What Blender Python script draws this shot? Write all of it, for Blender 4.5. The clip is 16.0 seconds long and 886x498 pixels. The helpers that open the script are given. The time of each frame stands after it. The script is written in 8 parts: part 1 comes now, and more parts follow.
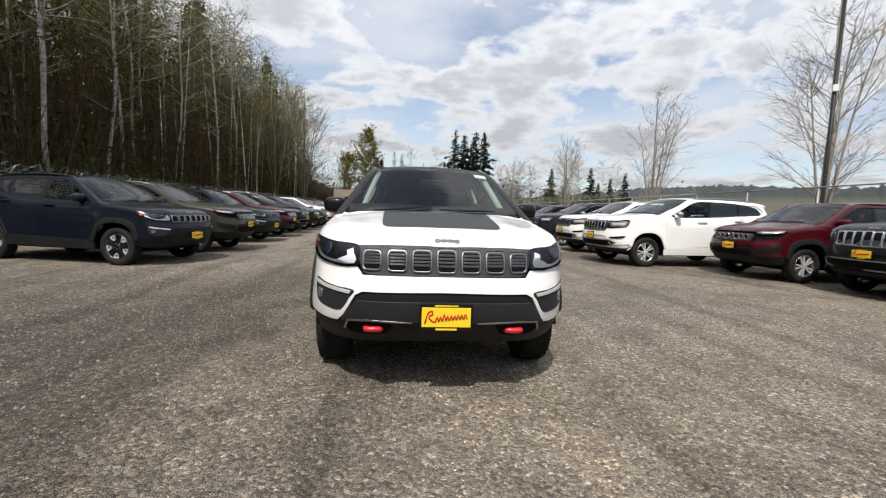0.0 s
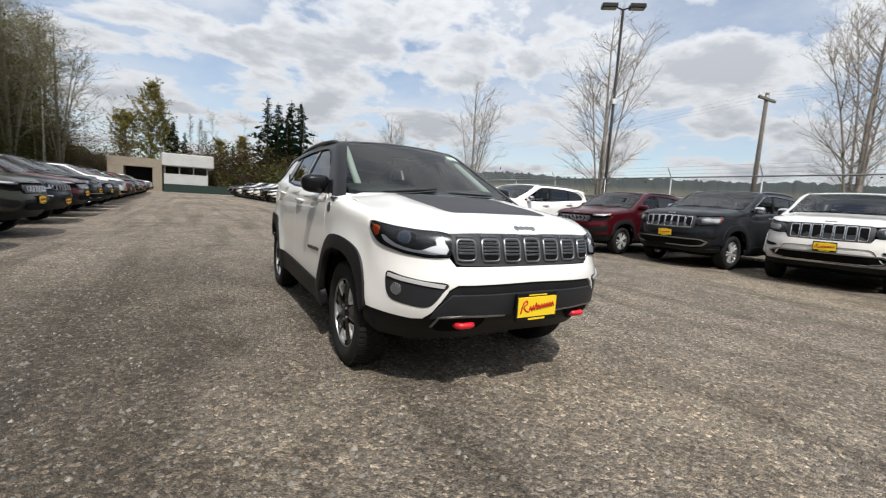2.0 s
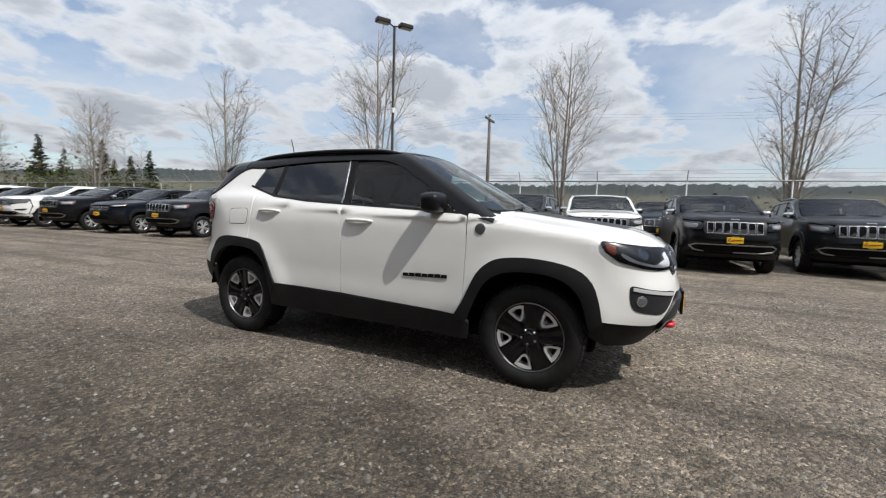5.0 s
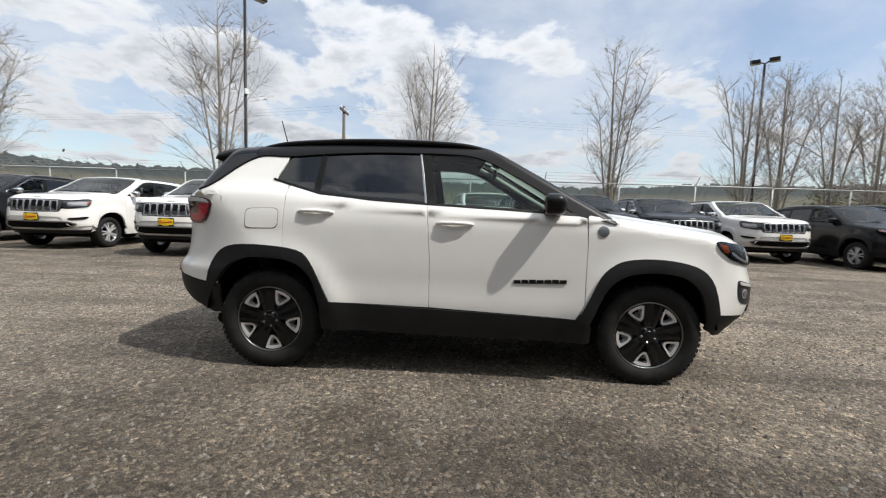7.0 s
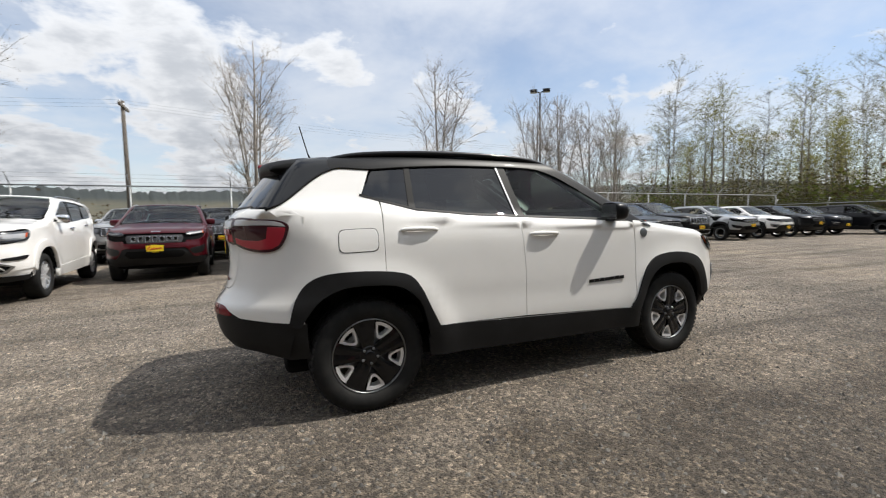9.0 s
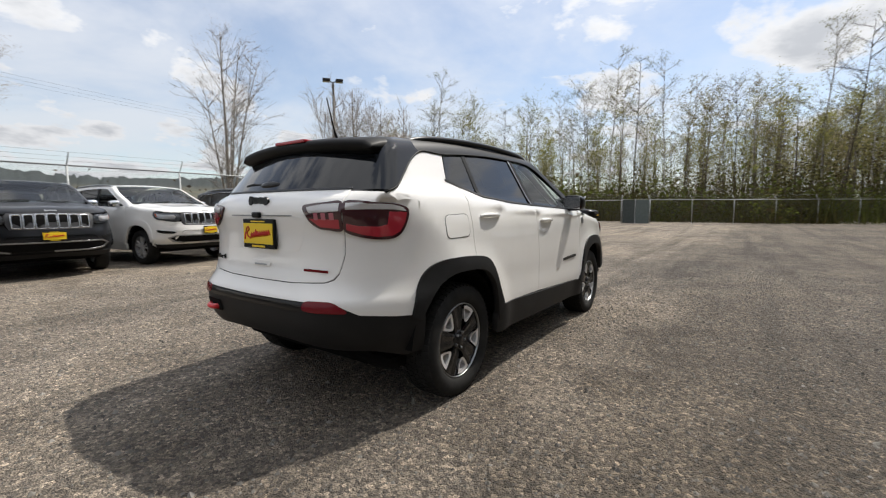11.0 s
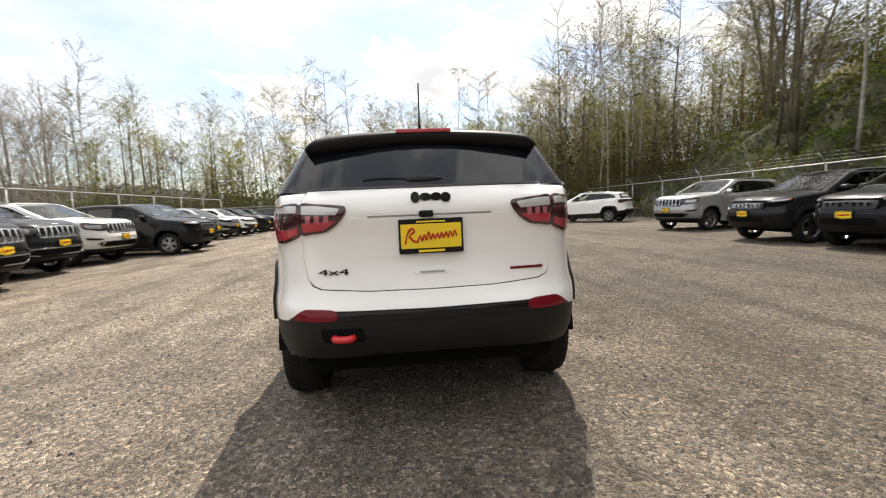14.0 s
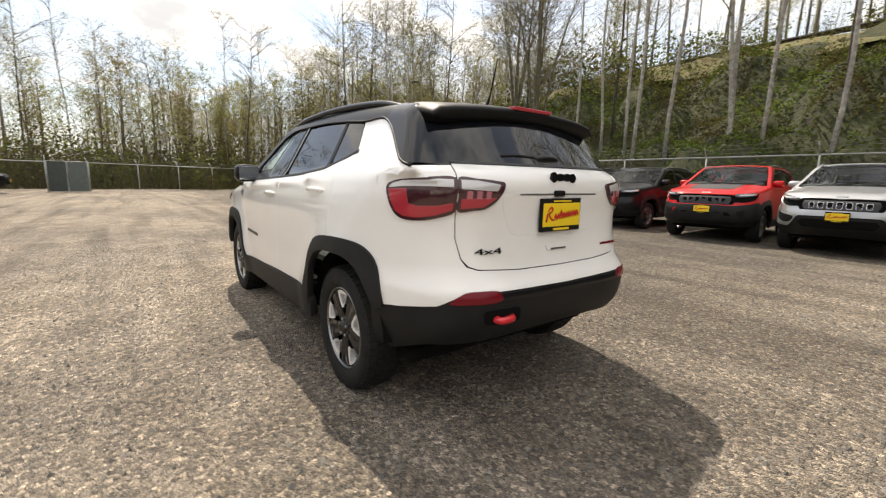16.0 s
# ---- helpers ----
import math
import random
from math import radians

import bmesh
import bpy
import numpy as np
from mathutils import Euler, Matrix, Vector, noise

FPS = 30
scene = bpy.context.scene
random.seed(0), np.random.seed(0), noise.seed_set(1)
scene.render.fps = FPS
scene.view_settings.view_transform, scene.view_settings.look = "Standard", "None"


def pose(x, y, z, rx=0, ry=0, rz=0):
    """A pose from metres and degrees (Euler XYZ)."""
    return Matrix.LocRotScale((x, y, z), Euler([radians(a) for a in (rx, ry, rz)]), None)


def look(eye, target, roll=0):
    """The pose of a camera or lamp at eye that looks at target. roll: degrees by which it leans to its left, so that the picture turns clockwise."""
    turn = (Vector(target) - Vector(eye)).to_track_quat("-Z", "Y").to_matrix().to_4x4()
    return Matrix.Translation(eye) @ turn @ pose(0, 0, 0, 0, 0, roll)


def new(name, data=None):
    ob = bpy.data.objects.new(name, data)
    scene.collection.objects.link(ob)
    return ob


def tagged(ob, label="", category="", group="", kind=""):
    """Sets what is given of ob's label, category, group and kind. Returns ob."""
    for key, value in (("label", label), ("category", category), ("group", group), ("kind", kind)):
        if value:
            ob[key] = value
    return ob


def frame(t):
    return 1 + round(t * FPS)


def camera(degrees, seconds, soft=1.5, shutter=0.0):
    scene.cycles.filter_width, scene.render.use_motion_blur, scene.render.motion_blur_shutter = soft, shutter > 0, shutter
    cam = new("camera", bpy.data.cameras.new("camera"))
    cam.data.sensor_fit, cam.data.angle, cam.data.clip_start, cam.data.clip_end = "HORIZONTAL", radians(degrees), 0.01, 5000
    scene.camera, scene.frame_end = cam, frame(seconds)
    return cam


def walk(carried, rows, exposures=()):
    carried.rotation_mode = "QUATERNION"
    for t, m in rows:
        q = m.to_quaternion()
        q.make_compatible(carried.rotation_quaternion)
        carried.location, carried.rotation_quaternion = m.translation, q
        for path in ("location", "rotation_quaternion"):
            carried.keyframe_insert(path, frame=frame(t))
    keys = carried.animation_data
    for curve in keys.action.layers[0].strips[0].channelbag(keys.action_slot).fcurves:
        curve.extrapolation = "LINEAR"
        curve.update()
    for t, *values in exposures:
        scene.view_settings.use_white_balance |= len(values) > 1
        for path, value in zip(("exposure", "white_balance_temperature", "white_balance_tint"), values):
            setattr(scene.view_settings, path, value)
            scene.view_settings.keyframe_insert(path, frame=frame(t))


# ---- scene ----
cam = camera(92.9, 16.0, soft=1.15, shutter=0.3)
PATH = [
    (0.0, (-0.265, -4.703, 1.182), (-0.078, -2.719, 1.007), 2.00),
    (0.5, (-0.579, -4.662, 1.157), (-0.236, -2.699, 0.991), 3.70),
    (1.0, (-0.964, -4.466, 1.167), (-0.409, -2.556, 0.960), 4.80),
    (1.5, (-1.392, -4.324, 1.168), (-0.580, -2.508, 0.966), 4.80),
    (2.0, (-1.726, -4.055, 1.148), (-0.718, -2.343, 0.914), 3.40),
    (2.5, (-2.122, -3.773, 1.140), (-0.936, -2.178, 0.918), 3.70),
    (3.0, (-2.483, -3.483, 1.137), (-1.127, -2.025, 0.942), 2.70),
    (3.5, (-2.787, -3.106, 1.151), (-1.319, -1.759, 0.982), 3.70),
    (4.0, (-3.118, -2.748, 1.165), (-1.507, -1.578, 0.981), 3.10),
    (4.5, (-3.388, -2.358, 1.169), (-1.670, -1.349, 0.989), 2.77),
    (5.0, (-3.572, -1.930, 1.158), (-1.764, -1.094, 0.978), 1.75),
    (5.5, (-3.686, -1.473, 1.142), (-1.805, -0.819, 0.960), 0.55),
    (6.0, (-3.744, -0.995, 1.132), (-1.807, -0.533, 0.944), -0.27),
    (6.5, (-3.762, -0.506, 1.136), (-1.789, -0.243, 0.943), -0.20),
    (7.0, (-3.739, -0.012, 1.148), (-1.749, 0.070, 0.968), 1.90),
    (7.5, (-3.767, 0.477, 1.165), (-1.782, 0.330, 0.966), 1.20),
    (8.0, (-3.646, 0.937, 1.169), (-1.684, 0.588, 1.001), 1.40),
    (8.5, (-3.552, 1.426, 1.174), (-1.641, 0.855, 1.019), 0.56),
    (9.0, (-3.374, 1.924, 1.172), (-1.549, 1.119, 1.035), -0.96),
    (9.5, (-3.133, 2.398, 1.167), (-1.427, 1.362, 1.043), -2.44),
    (10.0, (-2.848, 2.817, 1.162), (-1.291, 1.567, 1.039), -3.16),
    (10.5, (-2.538, 3.148, 1.163), (-1.156, 1.710, 1.017), -2.40),
    (11.0, (-2.270, 3.472, 1.156), (-1.113, 1.852, 0.970), -0.20),
    (11.5, (-1.906, 3.701, 1.173), (-0.941, 1.963, 0.955), 1.10),
    (12.0, (-1.526, 3.933, 1.166), (-0.740, 2.111, 0.912), -0.90),
    (12.5, (-1.092, 4.028, 1.166), (-0.596, 2.108, 0.908), -0.90),
    (13.0, (-0.678, 4.154, 1.171), (-0.472, 2.186, 0.877), -2.60),
    (13.5, (-0.281, 4.169, 1.158), (-0.261, 2.183, 0.923), -2.60),
    (14.0, (0.151, 4.155, 1.155), (-0.049, 2.175, 0.960), -2.40),
    (14.5, (0.591, 4.126, 1.140), (0.069, 2.207, 0.924), -0.00),
    (15.0, (1.017, 3.992, 1.153), (0.239, 2.173, 0.860), 0.80),
    (15.5, (1.425, 3.797, 1.160), (0.424, 2.103, 0.801), 1.90),
    (16.0, (1.796, 3.499, 1.187), (0.612, 1.920, 0.864), 1.10),
]
EXPOSURE = [(0.0, 0.28, 6450, 10), (2.8, 0.15, 6350, 9), (4.0, 0.07, 6200, 9), (7.0, 0.29, 6400, 9), (11.0, 0.34, 6550, 10), (12.5, 0.66, 6800, 10), (14.5, 0.89, 7150, 11), (16.0, 0.89, 7300, 11)]
walk(cam, [(t, look(eye, aim, roll)) for t, eye, aim, roll in PATH], EXPOSURE)

# ---- world, sun ----
SUN_DIR = Vector((-0.30, -1.05, 1.60)).normalized()


def make_world():
    w = bpy.data.worlds.new("sky")
    scene.world = w
    w.use_nodes = True
    nt = w.node_tree
    n, l = nt.nodes, nt.links
    n.clear()
    out = n.new("ShaderNodeOutputWorld")
    bg = n.new("ShaderNodeBackground")
    sky = n.new("ShaderNodeTexSky")
    sky.sky_type = "NISHITA"
    sky.sun_disc = False
    sky.sun_elevation = math.asin(SUN_DIR.z)
    sky.sun_rotation = math.atan2(SUN_DIR.x, SUN_DIR.y)
    sky.air_density, sky.dust_density, sky.ozone_density = 1.0, 0.45, 1.2
    # broken cumulus and thin high cloud, flattened towards the horizon
    tc = n.new("ShaderNodeTexCoord")
    sep = n.new("ShaderNodeSeparateXYZ")
    l.new(tc.outputs["Generated"], sep.inputs[0])
    zz = n.new("ShaderNodeMath"); zz.operation = "MAXIMUM"; zz.inputs[1].default_value = 0.0
    l.new(sep.outputs["Z"], zz.inputs[0])
    za = n.new("ShaderNodeMath"); za.operation = "ADD"; za.inputs[1].default_value = 0.23
    l.new(zz.outputs[0], za.inputs[0])
    flat = n.new("ShaderNodeCombineXYZ")
    for i in range(2):
        d = n.new("ShaderNodeMath"); d.operation = "DIVIDE"
        l.new(sep.outputs[i], d.inputs[0]); l.new(za.outputs[0], d.inputs[1])
        l.new(d.outputs[0], flat.inputs[i])

    def layer(scale, detail, rough, off, twist=0.2):
        mp = n.new("ShaderNodeMapping"); mp.inputs["Location"].default_value = off
        l.new(flat.outputs[0], mp.inputs[0])
        t = n.new("ShaderNodeTexNoise")
        t.inputs["Scale"].default_value, t.inputs["Detail"].default_value = scale, detail
        t.inputs["Roughness"].default_value, t.inputs["Distortion"].default_value = rough, twist
        l.new(mp.outputs[0], t.inputs["Vector"])
        return t.outputs[0]

    def step_(v, lo, hi, a=0.0, b=1.0):
        r = n.new("ShaderNodeMapRange"); r.interpolation_type = "SMOOTHSTEP"
        for key, x in (("From Min", lo), ("From Max", hi), ("To Min", a), ("To Max", b)):
            r.inputs[key].default_value = x
        l.new(v, r.inputs[0])
        return r.outputs[0]

    def calc(op, a, b):
        m = n.new("ShaderNodeMath"); m.operation = op
        for k, v in enumerate((a, b)):
            if isinstance(v, float):
                m.inputs[k].default_value = v
            else:
                l.new(v, m.inputs[k])
        return m.outputs[0]

    # puffs gathered into fields by a broad pattern: white rims, grey cores and bases
    puff = layer(CLOUD_SCALE, 9.0, 0.56, CLOUD_OFF)
    field = layer(0.55, 2.0, 0.5, (3.1, 7.7, 0.0), 0.0)
    dens = calc("ADD", puff, calc("MULTIPLY", calc("SUBTRACT", field, 0.5), 0.34))
    dens = calc("ADD", dens, calc("MULTIPLY", sep.outputs[1], 0.045))
    cover = calc("MAXIMUM", step_(dens, CLOUD_LO, CLOUD_HI), step_(layer(1.1, 6.0, 0.6, (9.0, 2.0, 0.0)), 0.30, 0.70, 0.18, CLOUD_VEIL))
    core = step_(calc("ADD", dens, calc("MULTIPLY", calc("SUBTRACT", layer(5.5, 5.0, 0.6, (1.0, 5.0, 0.0)), 0.5), 0.22)), CLOUD_HI - 0.05, CLOUD_HI + 0.13)
    tint = n.new("ShaderNodeMix"); tint.data_type = "RGBA"
    tint.inputs["A"].default_value = CLOUD_LIGHT
    tint.inputs["B"].default_value = CLOUD_DARK
    l.new(core, tint.inputs["Factor"])
    # the cover grows brighter from the horizon to the zenith
    grad = n.new("ShaderNodeMath"); grad.operation = "MULTIPLY_ADD"
    grad.inputs[1].default_value, grad.inputs[2].default_value = 0.80, 0.74
    l.new(zz.outputs[0], grad.inputs[0])
    lum = n.new("ShaderNodeVectorMath"); lum.operation = "SCALE"
    l.new(tint.outputs["Result"], lum.inputs[0]); l.new(grad.outputs[0], lum.inputs["Scale"])
    mix = n.new("ShaderNodeMix"); mix.data_type = "RGBA"
    l.new(cover, mix.inputs["Factor"])
    l.new(sky.outputs[0], mix.inputs["A"])
    l.new(lum.outputs[0], mix.inputs["B"])
    l.new(mix.outputs["Result"], bg.inputs[0])
    bg.inputs[1].default_value = SKY_STRENGTH
    l.new(bg.outputs[0], out.inputs[0])


SKY_STRENGTH = 0.115
CLOUD_SCALE, CLOUD_LO, CLOUD_HI, CLOUD_OFF, CLOUD_VEIL = 2.5, 0.425, 0.575, (1.7, 0.4, 0.0), 0.72
CLOUD_DARK, CLOUD_LIGHT = (4.3, 4.5, 4.85, 1), (6.5, 6.6, 6.8, 1)
make_world()
sun = new("sun", bpy.data.lights.new("sun", "SUN"))
sun.data.energy, sun.data.angle, sun.data.color = 3.75, radians(0.6), (1.0, 0.95, 0.87)
sun.matrix_world = look(SUN_DIR * 50, (0, 0, 0))

# ---- materials ----
def mat(name, color, rough=0.5, metal=0.0, coat=0.0, spec=0.5):
    m = bpy.data.materials.new(name)
    m.use_nodes = True
    b = m.node_tree.nodes["Principled BSDF"]
    b.inputs["Base Color"].default_value = (*color, 1)
    b.inputs["Roughness"].default_value = rough
    b.inputs["Metallic"].default_value = metal
    b.inputs["Coat Weight"].default_value = coat
    b.inputs["Coat Roughness"].default_value = 0.03
    b.inputs["Specular IOR Level"].default_value = spec
    return m


def nodes_of(m):
    return m.node_tree.nodes, m.node_tree.links, m.node_tree.nodes["Principled BSDF"]


def noise_tex(m, scale, detail=4.0, rough=0.55, coord="Object"):
    n, l, _ = nodes_of(m)
    tc = n.new("ShaderNodeTexCoord")
    t = n.new("ShaderNodeTexNoise")
    t.inputs["Scale"].default_value, t.inputs["Detail"].default_value, t.inputs["Roughness"].default_value = scale, detail, rough
    l.new(tc.outputs[coord], t.inputs["Vector"])
    return t.outputs[0]


def ramp(m, fac, stops):
    n, l, _ = nodes_of(m)
    r = n.new("ShaderNodeValToRGB")
    e = r.color_ramp.elements
    while len(e) < len(stops):
        e.new(0.5)
    for k, (p, c) in zip(e, stops):
        k.position, k.color = p, (*c, 1)
    l.new(fac, r.inputs[0])
    return r.outputs[0]


def mixc(m, fac, a, b, mode="MIX"):
    n, l, _ = nodes_of(m)
    x = n.new("ShaderNodeMix"); x.data_type, x.blend_type = "RGBA", mode
    for key, v in (("Factor", fac), ("A", a), ("B", b)):
        if isinstance(v, (int, float)):
            x.inputs[key].default_value = v
        elif isinstance(v, tuple):
            x.inputs[key].default_value = (*v, 1)
        else:
            l.new(v, x.inputs[key])
    return x.outputs["Result"]


def bump(m, h, strength=0.3, dist=0.01):
    n, l, b = nodes_of(m)
    k = n.new("ShaderNodeBump")
    k.inputs["Strength"].default_value, k.inputs["Distance"].default_value = strength, dist
    l.new(h, k.inputs["Height"])
    l.new(k.outputs[0], b.inputs["Normal"])


def paint(name, color, metal=0.0, rough=0.32, coat=1.0):
    """Clear-coated car paint with a thin film of road dust."""
    m = mat(name, color, rough, metal, coat, 0.5 if coat > 0.9 else 0.10)
    n, l, b = nodes_of(m)
    d = noise_tex(m, 3.0, 6.0)
    dust = ramp(m, d, [(0.45, color), (0.85, tuple(0.94 * c + 0.003 for c in color))])
    l.new(dust, b.inputs["Base Color"])
    f = noise_tex(m, 9.0, 5.0)
    r = n.new("ShaderNodeMapRange")
    r.inputs["To Min"].default_value, r.inputs["To Max"].default_value = 0.02, 0.10
    l.new(f, r.inputs[0])
    l.new(r.outputs[0], b.inputs["Coat Roughness"])
    return m


def glass(name, tint, gloss=0.02, ior=1.27):
    """A thin pane: tinted see-through with a Fresnel mirror on it."""
    m = bpy.data.materials.new(name)
    m.use_nodes = True
    n, l = m.node_tree.nodes, m.node_tree.links
    n.clear()
    out = n.new("ShaderNodeOutputMaterial")
    tr = n.new("ShaderNodeBsdfTransparent"); tr.inputs[0].default_value = (*tint, 1)
    gl = n.new("ShaderNodeBsdfGlossy"); gl.inputs["Roughness"].default_value = gloss
    fr = n.new("ShaderNodeFresnel"); fr.inputs[0].default_value = ior
    mx = n.new("ShaderNodeMixShader")
    l.new(fr.outputs[0], mx.inputs[0]); l.new(tr.outputs[0], mx.inputs[1]); l.new(gl.outputs[0], mx.inputs[2])
    l.new(mx.outputs[0], out.inputs[0])
    return m


def plastic(name, color, rough=0.6):
    m = mat(name, color, rough, spec=0.25)
    g = noise_tex(m, 420.0, 2.0)
    bump(m, g, 0.12, 0.002)
    n, l, b = nodes_of(m)
    d = noise_tex(m, 6.0, 5.0)
    l.new(ramp(m, d, [(0.4, color), (0.8, tuple(c * 1.25 + 0.003 for c in color))]), b.inputs["Base Color"])
    return m


M = dict(
    white=paint("white_paint", (0.84, 0.825, 0.795)),
    gloss=paint("black_paint", (0.006, 0.006, 0.007), coat=0.40),
    roofblack=mat("satin_black_roof", (0.006, 0.006, 0.007), 0.42, 0.0, 0.12, 0.2),
    navy=paint("navy_paint", (0.006, 0.008, 0.014), 0.1, coat=0.45),
    olive=paint("olive_paint", (0.036, 0.037, 0.024), 0.3, coat=0.5),
    maroon=paint("maroon_paint", (0.060, 0.003, 0.007), 0.3, coat=0.6),
    red=paint("red_paint", (0.44, 0.005, 0.007), coat=0.6),
    grey=paint("grey_paint", (0.014, 0.015, 0.018), 0.2, coat=0.45),
    silver=paint("silver_paint", (0.40, 0.405, 0.41), 0.6),
    tungsten=paint("tungsten_paint", (0.012, 0.012, 0.013), 0.2, coat=0.45),
    decal=mat("matte_decal", (0.028, 0.029, 0.033), 0.62),
    clad=plastic("grey_black_cladding", (0.010, 0.010, 0.0105), 0.55),
    beam=plastic("charcoal_bumper_plastic", (0.020, 0.021, 0.024), 0.45),
    shell=mat("black_inner_shell", (0.006, 0.006, 0.006), 0.9, spec=0.1),
    seal=mat("black_rubber_seal", (0.007, 0.007, 0.007), 0.5, spec=0.18),
    chrome=mat("chrome", (0.72, 0.73, 0.74), 0.12, 1.0),
    satin=mat("satin_grey_metal", (0.32, 0.33, 0.34), 0.34, 1.0),
    alloy=mat("machined_alloy", (0.80, 0.80, 0.81), 0.28, 0.55),
    rimblack=mat("gloss_black_wheel", (0.006, 0.006, 0.007), 0.22, 0.0, 0.25, 0.3),
    clear=glass("clear_green_glass", (0.70, 0.80, 0.75), 0.01, 1.42),
    privacy=glass("dark_privacy_glass", (0.06, 0.07, 0.075), 0.008, 1.75),
    lens=glass("clear_lamp_lens", (0.93, 0.94, 0.95), 0.01, 1.33),
    lampred=mat("red_lamp_lens", (0.40, 0.030, 0.045), 0.10, 0.0, 0.6, 0.4),
    lampdark=mat("smoked_lamp_lens", (0.050, 0.015, 0.019), 0.10, 0.0, 0.6, 0.5),
    lampwhite=mat("clear_lamp_band", (0.58, 0.57, 0.57), 0.12, 0.2, 0.6),
    lamppink=mat("pink_reverse_lens", (0.42, 0.13, 0.16), 0.15, 0.0, 0.5),
    rearglass=mat("black_rear_glass", (0.006, 0.007, 0.009), 0.03, spec=0.45),
    reflred=mat("dark_red_reflector", (0.15, 0.006, 0.012), 0.2, spec=0.3),
    reflector=mat("bright_lamp_reflector", (0.82, 0.83, 0.86), 0.20, 0.0),
    lampbody=mat("dark_lamp_housing", (0.010, 0.011, 0.014), 0.2),
    lampgrey=mat("grey_lamp_housing", (0.10, 0.105, 0.115), 0.25),
    amber=mat("amber_lens", (0.62, 0.10, 0.02), 0.15, 0.0, 1.0),
    eye=mat("dark_blue_projector_eye", (0.016, 0.024, 0.045), 0.06, 0.0, 0.8),
    hook=mat("red_tow_hook", (0.62, 0.015, 0.025), 0.35, 0.0, 0.5),
    plate=mat("yellow_plate", (0.86, 0.60, 0.02), 0.45),
    plateink=mat("red_plate_ink", (0.55, 0.015, 0.012), 0.5),
    inner=mat("dark_interior_fabric", (0.022, 0.022, 0.024), 0.85),
    trimlight=mat("pale_pillar_trim", (0.42, 0.43, 0.42), 0.8),
    paper=mat("white_paper", (0.75, 0.76, 0.76), 0.8),
)


def rubber():
    m = mat("tyre_rubber", (0.012, 0.012, 0.012), 0.78, spec=0.25)
    n, l, b = nodes_of(m)
    d = noise_tex(m, 14.0, 6.0)
    l.new(ramp(m, d, [(0.42, (0.011, 0.011, 0.011)), (0.85, (0.024, 0.023, 0.021))]), b.inputs["Base Color"])
    return m


M["rubber"] = rubber()

# ---- mesh helpers ----
def mesh_of(name, verts, faces, normals=None, smooth=True):
    me = bpy.data.meshes.new(name)
    me.from_pydata([tuple(v) for v in verts], [], faces)
    me.update()
    if smooth:
        me.polygons.foreach_set("use_smooth", [True] * len(me.polygons))
    if normals is not None:
        me.normals_split_custom_set_from_vertices([tuple(v) for v in normals])
    return me


def put(name, me, material, parent=None, label=""):
    """One mesh object under a thing or part, its material on the object so that meshes can be shared."""
    if not me.materials:
        me.materials.append(material)
    ob = new(name, me)
    if me.materials[0] is not material:
        ob.material_slots[0].link = "OBJECT"
        ob.material_slots[0].material = material
    if parent is not None:
        ob.parent = parent
    if label:
        tagged(ob, label)
    return ob


def bm_mesh(name, bm, smooth=False):
    me = bpy.data.meshes.new(name)
    bm.to_mesh(me)
    bm.free()
    if smooth:
        me.polygons.foreach_set("use_smooth", [True] * len(me.polygons))
    return me


def part(name, bm, material, parent=None, label="", smooth=False):
    return put(name, bm_mesh(name, bm, smooth), material, parent, label)


def add_box(bm, x0, x1, y0, y1, z0, z1, bevel=0.0, m=None):
    r = bmesh.ops.create_cube(bm, size=1)
    vs = r["verts"]
    bmesh.ops.scale(bm, vec=(x1 - x0, y1 - y0, z1 - z0), verts=vs)
    bmesh.ops.translate(bm, vec=((x0 + x1) / 2, (y0 + y1) / 2, (z0 + z1) / 2), verts=vs)
    if bevel:
        es = list({e for v in vs for e in v.link_edges})
        g = bmesh.ops.bevel(bm, geom=es, offset=bevel, segments=2, affect="EDGES", profile=0.5)
        vs = list({v for f in g["faces"] for v in f.verts} | {v for v in vs if v.is_valid})
    if m is not None:
        bmesh.ops.transform(bm, matrix=m, verts=vs)
    return vs


def box_bm(*a, **k):
    bm = bmesh.new()
    add_box(bm, *a, **k)
    return bm


def lathe(profile, n=40, axis="x", cap=False):
    """Turns (along, radius) pairs about an axis through the origin."""
    verts, faces = [], []
    for a, r in profile:
        for k in range(n):
            c, s = math.cos(2 * math.pi * k / n), math.sin(2 * math.pi * k / n)
            verts.append((a, r * c, r * s) if axis == "x" else ((r * c, r * s, a) if axis == "z" else (r * s, a, r * c)))
    for i in range(len(profile) - 1):
        for k in range(n):
            q = (k + 1) % n
            faces.append((i * n + k, i * n + q, (i + 1) * n + q, (i + 1) * n + k))
    if cap:
        faces.append(tuple(range(n - 1, -1, -1)))
        faces.append(tuple(range((len(profile) - 1) * n, len(profile) * n)))
    return verts, faces


